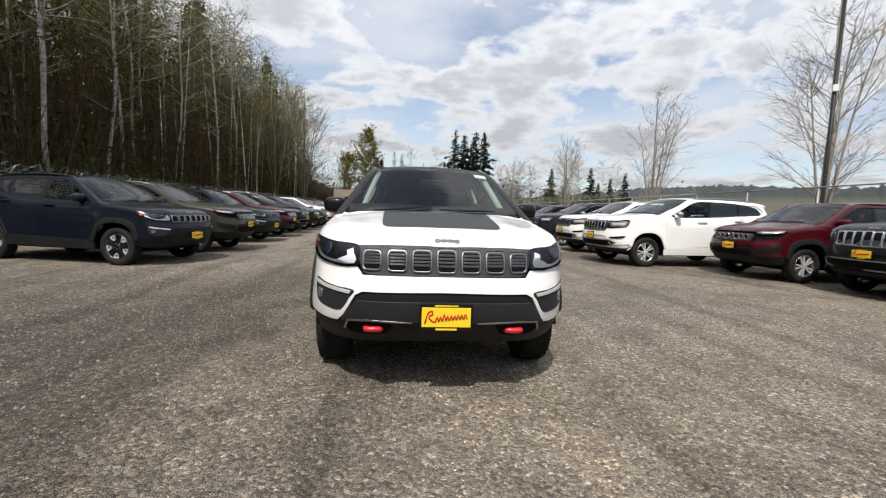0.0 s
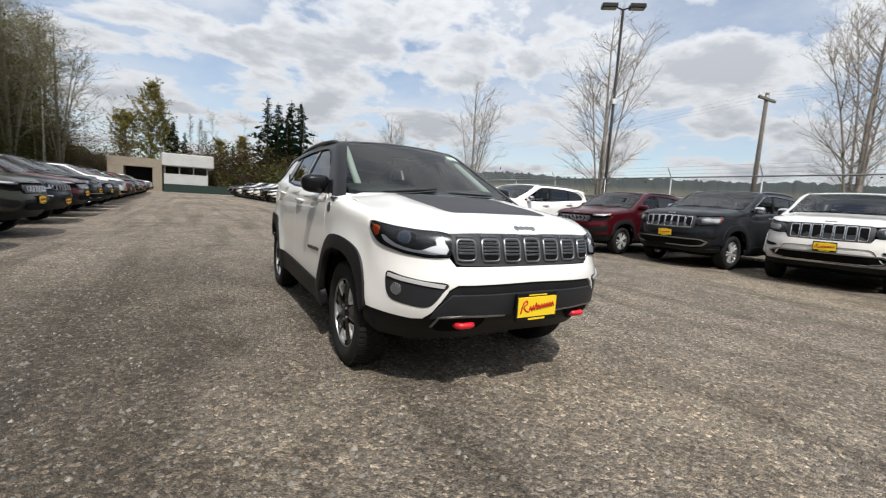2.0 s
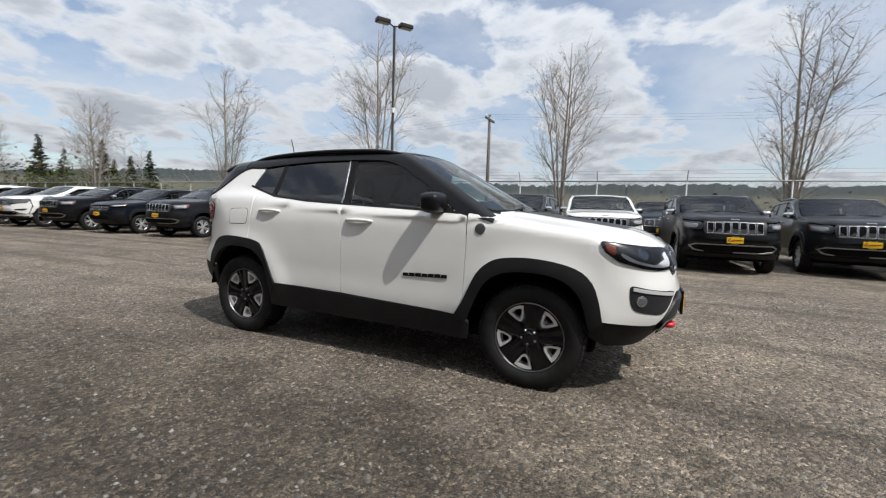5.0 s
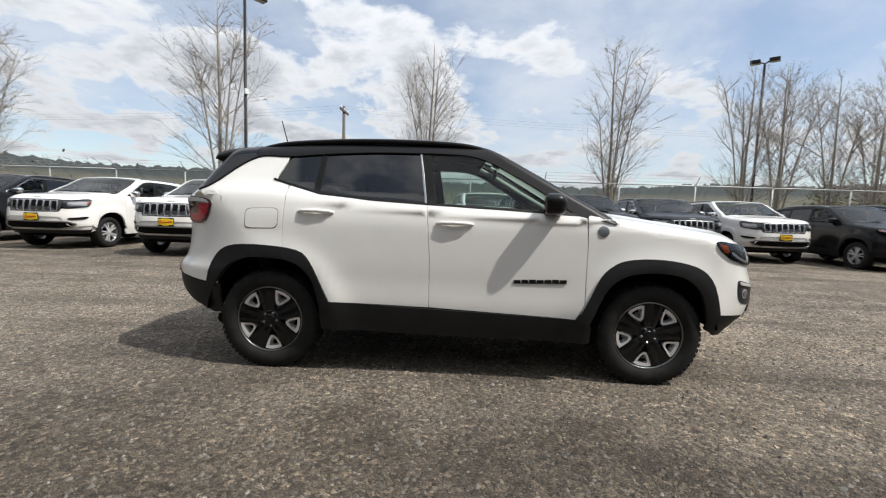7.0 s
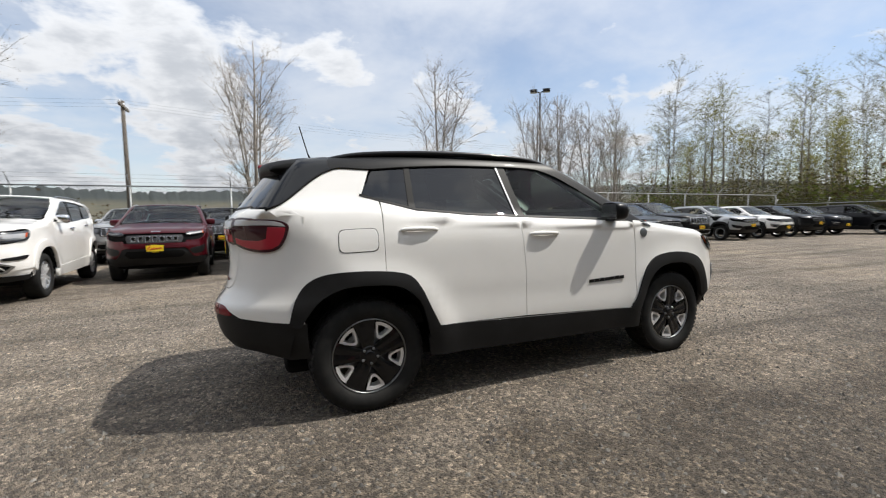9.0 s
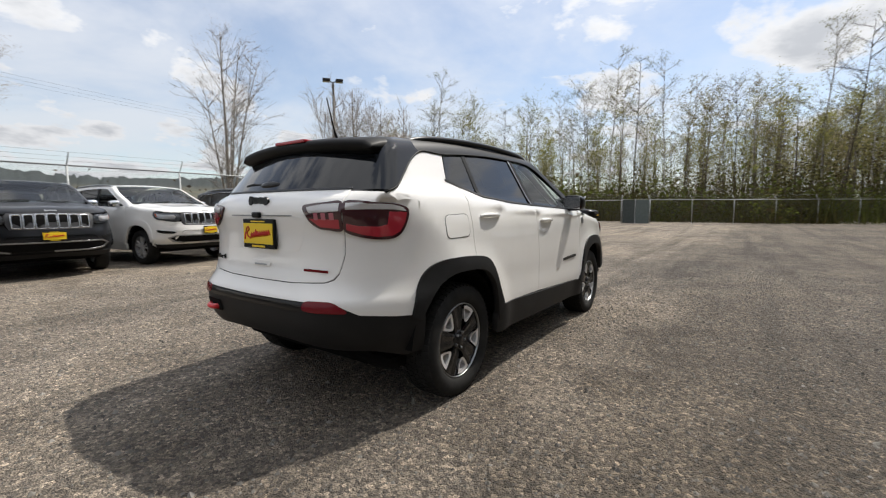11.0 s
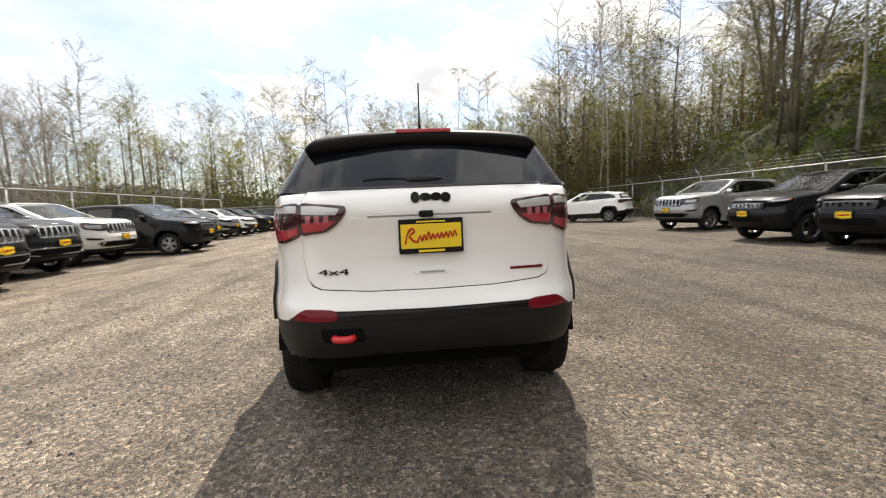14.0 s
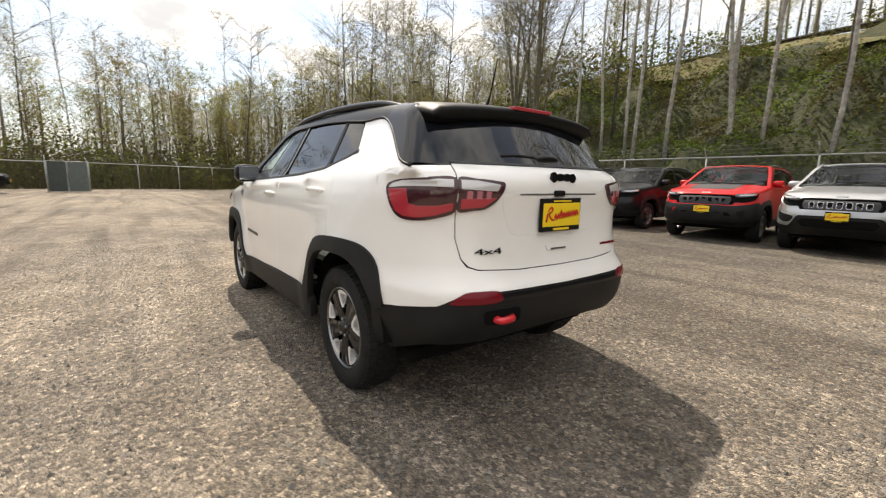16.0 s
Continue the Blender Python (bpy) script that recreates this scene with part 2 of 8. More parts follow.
def tube(path, r, n=8, closed=False):
    """A round bar along a list of points; r: one radius, or one for each point."""
    pts = [Vector(p) for p in path]
    verts, faces = [], []
    for i, p in enumerate(pts):
        a = pts[max(i - 1, 0)] if not closed else pts[i - 1]
        b = pts[min(i + 1, len(pts) - 1)] if not closed else pts[(i + 1) % len(pts)]
        d = (b - a).normalized()
        u = d.orthogonal().normalized() if abs(d.z) > 0.9 else d.cross(Vector((0, 0, 1))).normalized()
        v = d.cross(u)
        rr = r[i] if isinstance(r, (list, tuple)) else r
        for k in range(n):
            t = 2 * math.pi * k / n
            verts.append(p + rr * (math.cos(t) * u + math.sin(t) * v))
    m = len(pts)
    for i in range(m if closed else m - 1):
        for k in range(n):
            q = (k + 1) % n
            j = (i + 1) % m
            faces.append((i * n + k, i * n + q, j * n + q, j * n + k))
    if not closed:
        faces += [tuple(range(n - 1, -1, -1)), tuple(range((m - 1) * n, m * n))]
    return verts, faces


def curve(*pts):
    """A smooth function through the given pairs."""
    xs, ys = np.array(pts, float).T
    ms = np.gradient(ys, xs)

    def f(t):
        t = np.clip(t, xs[0], xs[-1])
        i = np.clip(np.searchsorted(xs, t, side="right") - 1, 0, len(xs) - 2)
        h = xs[i + 1] - xs[i]
        u = (t - xs[i]) / h
        return ((2 * u**3 - 3 * u**2 + 1) * ys[i] + (u**3 - 2 * u**2 + u) * h * ms[i]
                + (3 * u**2 - 2 * u**3) * ys[i + 1] + (u**3 - u**2) * h * ms[i + 1])
    return f



# ---- ground ----
def gravel():
    m = mat("grey_gravel", (0.2, 0.19, 0.17), 0.9)
    n, l, b = nodes_of(m)
    tc = n.new("ShaderNodeTexCoord")
    v1 = n.new("ShaderNodeTexVoronoi"); v1.inputs["Scale"].default_value = 48.0
    v2 = n.new("ShaderNodeTexVoronoi"); v2.inputs["Scale"].default_value = 120.0
    for v in (v1, v2):
        l.new(tc.outputs["Object"], v.inputs["Vector"])
    big = noise_tex(m, 0.22, 5.0, 0.6)
    mid = noise_tex(m, 1.6, 6.0, 0.65)
    base = ramp(m, big, [(0.34, (0.186, 0.157, 0.127)), (0.50, (0.278, 0.236, 0.190)), (0.68, (0.335, 0.279, 0.214))])
    damp = ramp(m, mid, [(0.34, (0.57, 0.55, 0.52)), (0.58, (1, 1, 1))])
    base = mixc(m, 0.8, base, damp, "MULTIPLY")
    # long faint tracks of tyres
    mp = n.new("ShaderNodeMapping"); mp.inputs["Scale"].default_value = (1.3, 0.10, 1.0); mp.inputs["Rotation"].default_value = (0, 0, 0.12)
    l.new(tc.outputs["Object"], mp.inputs[0])
    tk = n.new("ShaderNodeTexNoise"); tk.inputs["Scale"].default_value, tk.inputs["Detail"].default_value = 1.6, 5.0
    l.new(mp.outputs[0], tk.inputs["Vector"])
    base = mixc(m, 1.0, base, ramp(m, tk.outputs[0], [(0.36, (0.66, 0.65, 0.63)), (0.50, (1, 1, 1)), (0.66, (1.10, 1.09, 1.07))]), "MULTIPLY")
    # a driven lane of darker, finer, compacted stone beside the parking bays
    sx = n.new("ShaderNodeSeparateXYZ"); l.new(tc.outputs["Object"], sx.inputs[0])
    wob = n.new("ShaderNodeMath"); wob.operation = "MULTIPLY_ADD"; wob.inputs[1].default_value = 5.0
    l.new(big, wob.inputs[0]); l.new(sx.outputs[0], wob.inputs[2])
    lane = n.new("ShaderNodeMapRange"); lane.interpolation_type = "SMOOTHSTEP"
    lane.inputs["From Min"].default_value, lane.inputs["From Max"].default_value = -0.6, 3.2
    l.new(wob.outputs[0], lane.inputs[0])
    yy = n.new("ShaderNodeMapRange"); yy.interpolation_type = "SMOOTHSTEP"
    yy.inputs["From Min"].default_value, yy.inputs["From Max"].default_value = 0.5, 4.5
    l.new(sx.outputs[1], yy.inputs[0])
    both_ = n.new("ShaderNodeMath"); both_.operation = "MAXIMUM"
    l.new(lane.outputs[0], both_.inputs[0]); l.new(yy.outputs[0], both_.inputs[1])
    base = mixc(m, both_.outputs[0], mixc(m, 1.0, base, (0.52, 0.51, 0.50), "MULTIPLY"), base)
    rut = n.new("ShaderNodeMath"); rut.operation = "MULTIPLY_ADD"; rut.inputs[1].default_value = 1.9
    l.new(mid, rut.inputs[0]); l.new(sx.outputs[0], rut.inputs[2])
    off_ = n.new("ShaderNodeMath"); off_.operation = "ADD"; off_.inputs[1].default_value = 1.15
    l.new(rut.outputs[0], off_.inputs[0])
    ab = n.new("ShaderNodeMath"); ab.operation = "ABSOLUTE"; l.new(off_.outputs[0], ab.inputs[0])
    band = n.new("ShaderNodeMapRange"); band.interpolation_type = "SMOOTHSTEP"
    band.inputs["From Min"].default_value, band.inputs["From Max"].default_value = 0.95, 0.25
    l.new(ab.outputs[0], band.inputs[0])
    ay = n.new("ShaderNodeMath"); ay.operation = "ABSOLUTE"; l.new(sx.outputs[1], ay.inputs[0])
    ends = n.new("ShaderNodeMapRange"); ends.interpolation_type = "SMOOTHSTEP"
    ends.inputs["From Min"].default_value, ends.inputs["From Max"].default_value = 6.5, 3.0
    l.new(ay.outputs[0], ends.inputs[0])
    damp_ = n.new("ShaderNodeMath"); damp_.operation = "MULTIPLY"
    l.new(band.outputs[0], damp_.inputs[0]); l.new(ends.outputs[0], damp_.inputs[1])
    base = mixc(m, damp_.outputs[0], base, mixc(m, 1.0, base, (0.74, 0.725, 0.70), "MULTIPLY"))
    sep = n.new("ShaderNodeSeparateColor")
    l.new(v1.outputs["Color"], sep.inputs[0])
    s1 = ramp(m, sep.outputs[0], [(0.0, (0.48, 0.48, 0.49)), (0.45, (0.92, 0.92, 0.92)), (0.88, (1.34, 1.32, 1.28)), (1.0, (2.3, 2.24, 2.15))])
    sep2 = n.new("ShaderNodeSeparateColor")
    l.new(v2.outputs["Color"], sep2.inputs[0])
    s2 = ramp(m, sep2.outputs[1], [(0.0, (0.6, 0.6, 0.6)), (0.7, (1.0, 1.0, 1.0)), (1.0, (1.6, 1.58, 1.55))])
    col = mixc(m, 1.0, mixc(m, 1.0, base, s1, "MULTIPLY"), s2, "MULTIPLY")
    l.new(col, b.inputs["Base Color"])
    mx = n.new("ShaderNodeMath"); mx.operation = "MULTIPLY_ADD"
    l.new(v1.outputs["Distance"], mx.inputs[0]); mx.inputs[1].default_value = -1.0
    l.new(v2.outputs["Distance"], mx.inputs[2])
    bump(m, mx.outputs[0], 0.9, 0.02)
    return m


M["gravel"] = gravel()
bm = bmesh.new()
g = 3000.0
fs = [bm.verts.new(p) for p in ((-g, -g, 0), (g, -g, 0), (g, g, 0), (-g, g, 0))]
bm.faces.new(fs)
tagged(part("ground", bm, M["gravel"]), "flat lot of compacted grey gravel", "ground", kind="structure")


# loose stones lying on the lot, near the car
def loose_stones(n, seed):
    g = np.random.default_rng(seed)
    r = np.sqrt(g.uniform(0, 1, n)) * 7.0
    a = g.uniform(0, 2 * math.pi, n)
    c = np.stack([r * np.cos(a) - 0.8, r * np.sin(a), np.zeros(n)], -1)
    s = np.minimum(0.0060 * np.exp(g.normal(0, 0.48, n)), 0.017)
    k = 5
    t = (np.arange(k)[None] * 2 * math.pi / k) + g.uniform(0, 6, n)[:, None]
    rad = s[:, None] * g.uniform(0.75, 1.3, (n, k))
    ring = np.stack([c[:, None, 0] + rad * np.cos(t), c[:, None, 1] + rad * np.sin(t), np.full((n, k), -0.001)], -1)
    tip = c + np.stack([g.normal(0, 0.3, n) * s, g.normal(0, 0.3, n) * s, s * g.uniform(0.6, 1.2, n)], -1)
    v = np.concatenate([ring, tip[:, None]], 1).reshape(-1, 3)
    i = np.arange(n)[:, None] * (k + 1)
    f = np.stack([i + np.arange(k)[None], i + (np.arange(k)[None] + 1) % k, np.repeat(i + k, k, 1)], -1).reshape(-1, 3)
    return mesh_of("loose_stones", v.tolist(), f.tolist(), smooth=False)


def stone_mat():
    m = mat("loose_stone", (0.3, 0.28, 0.25), 0.85)
    n, l, b = nodes_of(m)
    g = n.new("ShaderNodeNewGeometry")
    l.new(ramp(m, g.outputs["Random Per Island"], [(0.0, (0.07, 0.065, 0.06)), (0.5, (0.140, 0.129, 0.112)), (0.9, (0.195, 0.182, 0.160)), (1.0, (0.30, 0.28, 0.25))]), b.inputs["Base Color"])
    return m


M["stone"] = stone_mat()
tagged(put("loose_stones", loose_stones(70000, 9), M["stone"]), "small loose stones scattered on the gravel", "gravel", kind="stuff")

from mathutils.geometry import delaunay_2d_cdt

# ---- the body of a compact SUV as one smooth solid: nose at -y, wheels on z = 0 ----
PLAN = curve((-2.3, 0.80), (-1.9, 0.835), (-1.4, 0.880), (-0.7, 0.893), (0.4, 0.895), (1.2, 0.892), (1.7, 0.868), (2.3, 0.80))
HOOD = curve((-2.3, 0.95), (-2.12, 1.02), (-1.95, 1.062), (-1.7, 1.102), (-1.4, 1.140), (-1.15, 1.172), (-0.95, 1.180), (-0.8, 1.165),
             (-0.4, 1.175), (0.2, 1.200), (0.95, 1.250), (1.3, 1.285), (1.9, 1.27), (2.3, 1.23))
NOSE = curve((0.0, -1.9), (0.32, -2.04), (0.46, -2.17), (0.60, -2.215), (0.70, -2.215), (0.80, -2.185), (0.95, -2.14), (1.02, -2.07), (1.2, -1.8))
TAIL = curve((0.0, 1.9), (0.34, 2.02), (0.48, 2.15), (0.60, 2.185), (0.69, 2.180), (0.75, 2.135), (0.85, 2.105), (1.0, 2.092), (1.17, 2.105),
             (1.24, 2.085), (1.3, 2.0), (1.6, 1.8))
ROOF = curve((-1.4, 1.62), (-0.3, 1.645), (0.2, 1.662), (0.7, 1.662), (1.2, 1.640), (1.6, 1.605), (2.1, 1.555))
AXLES = (-1.318, 1.318)


def smax(a, b, k):
    h = np.maximum(k - np.abs(a - b), 0) / k
    return np.maximum(a, b) + h * h * k / 4


def solid(x, y, z):
    ax = np.abs(x)
    d = z - 1.065
    soft = 0.0030 + 0.0280 * np.clip((y - 1.0) / 0.8, 0, 1) ** 2
    w = PLAN(y) - 0.165 * (d + np.sqrt(d * d + soft) - 0.6 * np.sqrt(soft)) + 0.011 * np.clip((1.065 - z) / 0.42, 0, 1) - 0.025 * (np.maximum(0.60 - z, 0) / 0.3) ** 2 - 0.006 * np.exp(-(((z - 0.63) / 0.10) ** 2))
    for a in AXLES:
        r = np.hypot(y - a, (z - 0.36) * 1.05)
        w = w + 0.026 * np.exp(-(((r - 0.47) / 0.11) ** 2))
    top = HOOD(y) - 0.050 * (ax / 0.8) ** 2 * (1 - 0.65 * np.clip((y + 1.0) / 0.3, 0, 1)) + 0.012 * np.exp(-(((ax - 0.50) / 0.10) ** 2)) * (y < -0.9)
    nose = NOSE(z) + 0.62 * ax**4
    tail = TAIL(z) - 1.05 * ax**6
    low = smax(smax(ax - w, z - top, 0.07), smax(nose - y, y - tail, 0.05), 0.10)
    return -smax(-low, -np.maximum(cabin(x, y, z), HOOD(y) - 0.055 - z), 0.055)


def cabin(x, y, z):
    ax = np.abs(x)
    wc = 0.832 - 0.51 * (z - 1.2) - 0.020 * np.maximum(y - 0.9, 0) ** 2 * 1.5
    roof = ROOF(y) - 0.036 * (ax / 0.6) ** 2
    shield = -0.20 - (1.655 - z) * 1.87 + 0.22 * ax**2
    back = 2.055 - (z - 1.25) * 0.80 - 0.30 * ax**2
    return smax(smax(ax - wc, z - roof, 0.07), smax(shield - y, y - back, 0.05), 0.06)


SCALE = {"compact": (1, 1, 1), "large": (1.066, 1.100, 1.067), "middle": (1.022, 1.050, 1.012)}
# how far each kind is squarer than the compact one: cabin's width at the roof, height of the hood, height of its front edge
SQUARE = {SCALE["large"]: (0.19, 0.062, 0.030), SCALE["middle"]: (0.08, 0.025, 0.0)}


def smooth01(t):
    t = np.clip(t, 0, 1)
    return t * t * (3 - 2 * t)


def shaped(size, p):
    """Points of the compact body as points of a car of that size."""
    p = np.array(p, float).reshape(-1, 3)
    if size in SQUARE:
        wide, hood, lip = SQUARE[size]
        x, y, z = p.T
        up = smooth01((z - 0.70) / 0.32)
        p = np.stack([x * (1 + wide * smooth01((z - 1.12) / 0.50)), y,
                      z + up * (hood * smooth01((-0.45 - y) / 0.6) + lip * smooth01((-1.3 - y) / 0.8))], -1)
    return p * np.array(size)


def shaped_normals(size, p, n):
    """The normals that go with shaped()."""
    p, n = np.array(p, float), np.array(n, float)
    e = 1e-3
    jac = np.stack([(shaped(size, p + e * k) - shaped(size, p - e * k)) / (2 * e) for k in np.eye(3)], -1)
    out = np.einsum("nji,nj->ni", np.linalg.inv(jac), n)
    return out / (np.linalg.norm(out, axis=1, keepdims=True) + 1e-9)


def ray_of(mode, u, v):
    """The start inside the body and the way out, for a point of a flat pattern."""
    zero, one = np.zeros_like(u), np.ones_like(u)
    if mode in "LR":  # u: y, v: z
        s = -1.0 if mode == "R" else 1.0
        return np.stack([zero, u, v], -1), np.stack([s * one, zero, zero], -1)
    if mode == "T":   # u: x, v: y
        return np.stack([u, v, 0.7 * one], -1), np.stack([zero, zero, one], -1)
    c, y0, r, s = (0.45, -1.60, 0.50, -1.0) if mode == "F" else (0.50, 1.50, 0.55, 1.0)  # u: along the bumper, v: z
    a = np.clip(np.abs(u) - c, 0, None) / r
    o = np.stack([np.clip(u, -c, c), y0 * one, v], -1)
    return o, np.stack([np.sign(u) * np.sin(a), s * np.cos(a), zero], -1)


def on_body(mode, u, v):
    o, d = ray_of(mode, np.asarray(u, float), np.asarray(v, float))
    lo, hi = np.zeros(len(o)), np.full(len(o), 1.3)
    for _ in range(34):
        mid = (lo + hi) / 2
        p = o + d * mid[:, None]
        inside = solid(p[:, 0], p[:, 1], p[:, 2]) < 0
        lo, hi = np.where(inside, mid, lo), np.where(inside, hi, mid)
    p = o + d * lo[:, None]
    e = 2e-3
    g = np.stack([solid(*(p + e * k).T) - solid(*(p - e * k).T) for k in np.eye(3)], -1)
    g /= np.linalg.norm(g, axis=1, keepdims=True) + 1e-9
    return p, g


def fillet(poly, r, n=4):
    """Rounds the corners of a flat pattern."""
    out, m = [], len(poly)
    for i in range(m):
        p, a, b = Vector(poly[i]), Vector(poly[i - 1]), Vector(poly[(i + 1) % m])
        da, db = (a - p), (b - p)
        k = min(r, da.length * 0.45, db.length * 0.45)
        s, e = p + da.normalized() * k, p + db.normalized() * k
        for j in range(n + 1):
            t = j / n
            out.append(tuple((1 - t) ** 2 * s + 2 * t * (1 - t) * p + t * t * e))
    return out


def flipped(poly):
    return [(-u, v) for u, v in reversed(poly)]


def both(half):
    """A pattern symmetric about u = 0 from its right half, listed from the top middle to the bottom middle."""
    return half + [(-u, v) for u, v in reversed(half) if abs(u) > 1e-6]


def smoothed(pts, n=5, closed=False):
    """A smooth line through the points of a pattern."""
    out, m = [], len(pts)
    for i in range(m if closed else m - 1):
        p = [np.array(pts[(i + k) % m] if closed else pts[min(max(i + k, 0), m - 1)], float) for k in (-1, 0, 1, 2)]
        for j in range(n):
            t = j / n
            out.append(tuple(0.5 * (2 * p[1] + (p[2] - p[0]) * t + (2 * p[0] - 5 * p[1] + 4 * p[2] - p[3]) * t * t
                                    + (3 * p[1] - p[0] - 3 * p[2] + p[3]) * t**3)))
    if not closed:
        out.append(tuple(pts[-1]))
    return out


def skin(name, poly, mode, off=0.0, step=0.07, rim=0.02, scale=(1, 1, 1)):
    """A panel: a flat pattern laid on the body, lifted by off, with an edge of depth rim."""
    co = np.array(poly, float)
    lo, hi = co.min(0), co.max(0)
    us = np.arange(lo[0] + step * 0.4, hi[0], step)
    rows = np.arange(lo[1] + step * 0.4, hi[1], step)
    if mode in "LR" and step < 0.1:
        rows = np.unique(np.concatenate([rows[np.abs(rows - 1.065) > 0.07], [1.005, 1.03, 1.048, 1.060, 1.070, 1.082, 1.10, 1.125]]))
        rows = rows[(rows > lo[1]) & (rows < hi[1])]
    uu, vv = np.meshgrid(us, rows)
    cand = np.stack([uu.ravel(), vv.ravel()], -1)
    a, b = co, np.roll(co, -1, 0)
    inside = np.zeros(len(cand), bool)
    near = np.full(len(cand), 9.0)
    for p, q in zip(a, b):
        hit = ((p[1] > cand[:, 1]) != (q[1] > cand[:, 1])) & (cand[:, 0] < (q[0] - p[0]) * (cand[:, 1] - p[1]) / (q[1] - p[1] + 1e-12) + p[0])
        inside ^= hit
        d = q - p
        t = np.clip(((cand - p) @ d) / (d @ d + 1e-12), 0, 1)
        near = np.minimum(near, np.linalg.norm(cand - p - t[:, None] * d, axis=1))
    cand = cand[inside & (near > min(step * 0.22, 0.008))]
    # long edges of the pattern are split too
    line = []
    for p, q in zip(a, b):
        k = max(1, int(math.ceil(np.linalg.norm(q - p) / step)))
        line += [tuple(p + (q - p) * i / k) for i in range(k)]
    m = len(line)
    pts = [Vector(p) for p in line] + [Vector(p) for p in cand]
    got = delaunay_2d_cdt(pts, [(i, (i + 1) % m) for i in range(m)], [], 1, 1e-6)
    flat = np.array([tuple(v) for v in got[0]])
    faces = [list(f) for f in got[2]]
    pos, nor = on_body(mode, flat[:, 0], flat[:, 1])
    top = pos + nor * off
    count = {}
    for f in faces:
        for i in range(len(f)):
            e = (f[i], f[(i + 1) % len(f)])
            count.setdefault(tuple(sorted(e)), []).append(e)
    edges = [es[0] for es in count.values() if len(es) == 1]
    # the pattern's faces all turn the same way; see whether that is outwards
    want = 0.0
    for f in faces:
        a, b, c = top[f[0]], top[f[1]], top[f[2]]
        want += np.dot(np.cross(b - a, c - a), nor[f[0]])
    if want < 0:
        faces = [f[::-1] for f in faces]
    verts, norms = list(top), list(nor)
    ring = {}
    lat = {}
    if want < 0:
        edges = [(b, a) for a, b in edges]
    for a, b in edges:
        along = top[b] - top[a]
        side = np.cross(along, nor[a] + nor[b])
        side /= np.linalg.norm(side) + 1e-9
        for v in (a, b):
            lat[v] = lat.get(v, 0) + side
    if rim:
        for v, s in lat.items():
            s = s / (np.linalg.norm(s) + 1e-9)
            ring[v] = len(verts)
            lip = s * 0.8 + nor[v] * 0.6
            verts += [top[v] + s * 0.0015 - nor[v] * 0.0015, top[v] - nor[v] * rim]
            norms += [lip, s]
        for a, b in edges:
            ra, rb = ring[a], ring[b]
            faces += [[b, a, ra, rb], [rb, ra, ra + 1, rb + 1]]
    return mesh_of(name, shaped(scale, verts), faces, shaped_normals(scale, verts, norms))


# ---- flat patterns ----
ARCH_F = smoothed([(-0.800, 0.440), (-0.860, 0.530), (-0.954, 0.735), (-1.040, 0.822), (-1.133, 0.858), (-1.290, 0.871), (-1.470, 0.855), (-1.625, 0.806), (-1.715, 0.700), (-1.765, 0.500)], 3)
ARCH_F_IN = smoothed([(-0.885, 0.40), (-0.985, 0.640), (-1.075, 0.735), (-1.180, 0.775), (-1.310, 0.785), (-1.450, 0.772), (-1.560, 0.725), (-1.640, 0.630), (-1.690, 0.46)], 3)
ARCH_R = smoothed([(1.775, 0.585), (1.735, 0.725), (1.665, 0.823), (1.545, 0.868), (1.338, 0.873), (1.110, 0.848), (1.015, 0.775), (0.925, 0.600), (0.870, 0.490)], 3)
ARCH_R_IN = smoothed([(1.715, 0.565), (1.672, 0.640), (1.595, 0.725), (1.470, 0.783), (1.310, 0.793), (1.160, 0.778), (1.065, 0.730), (0.985, 0.630), (0.925, 0.40)], 3)
WIN_TOP = smoothed([(-0.755, 1.163), (-0.550, 1.302), (-0.345, 1.425), (-0.205, 1.500), (-0.060, 1.543), (0.100, 1.553), (0.225, 1.555)], 3)


def top_z(x, y):
    return float(on_body("T", [x], [y])[0][0][2])


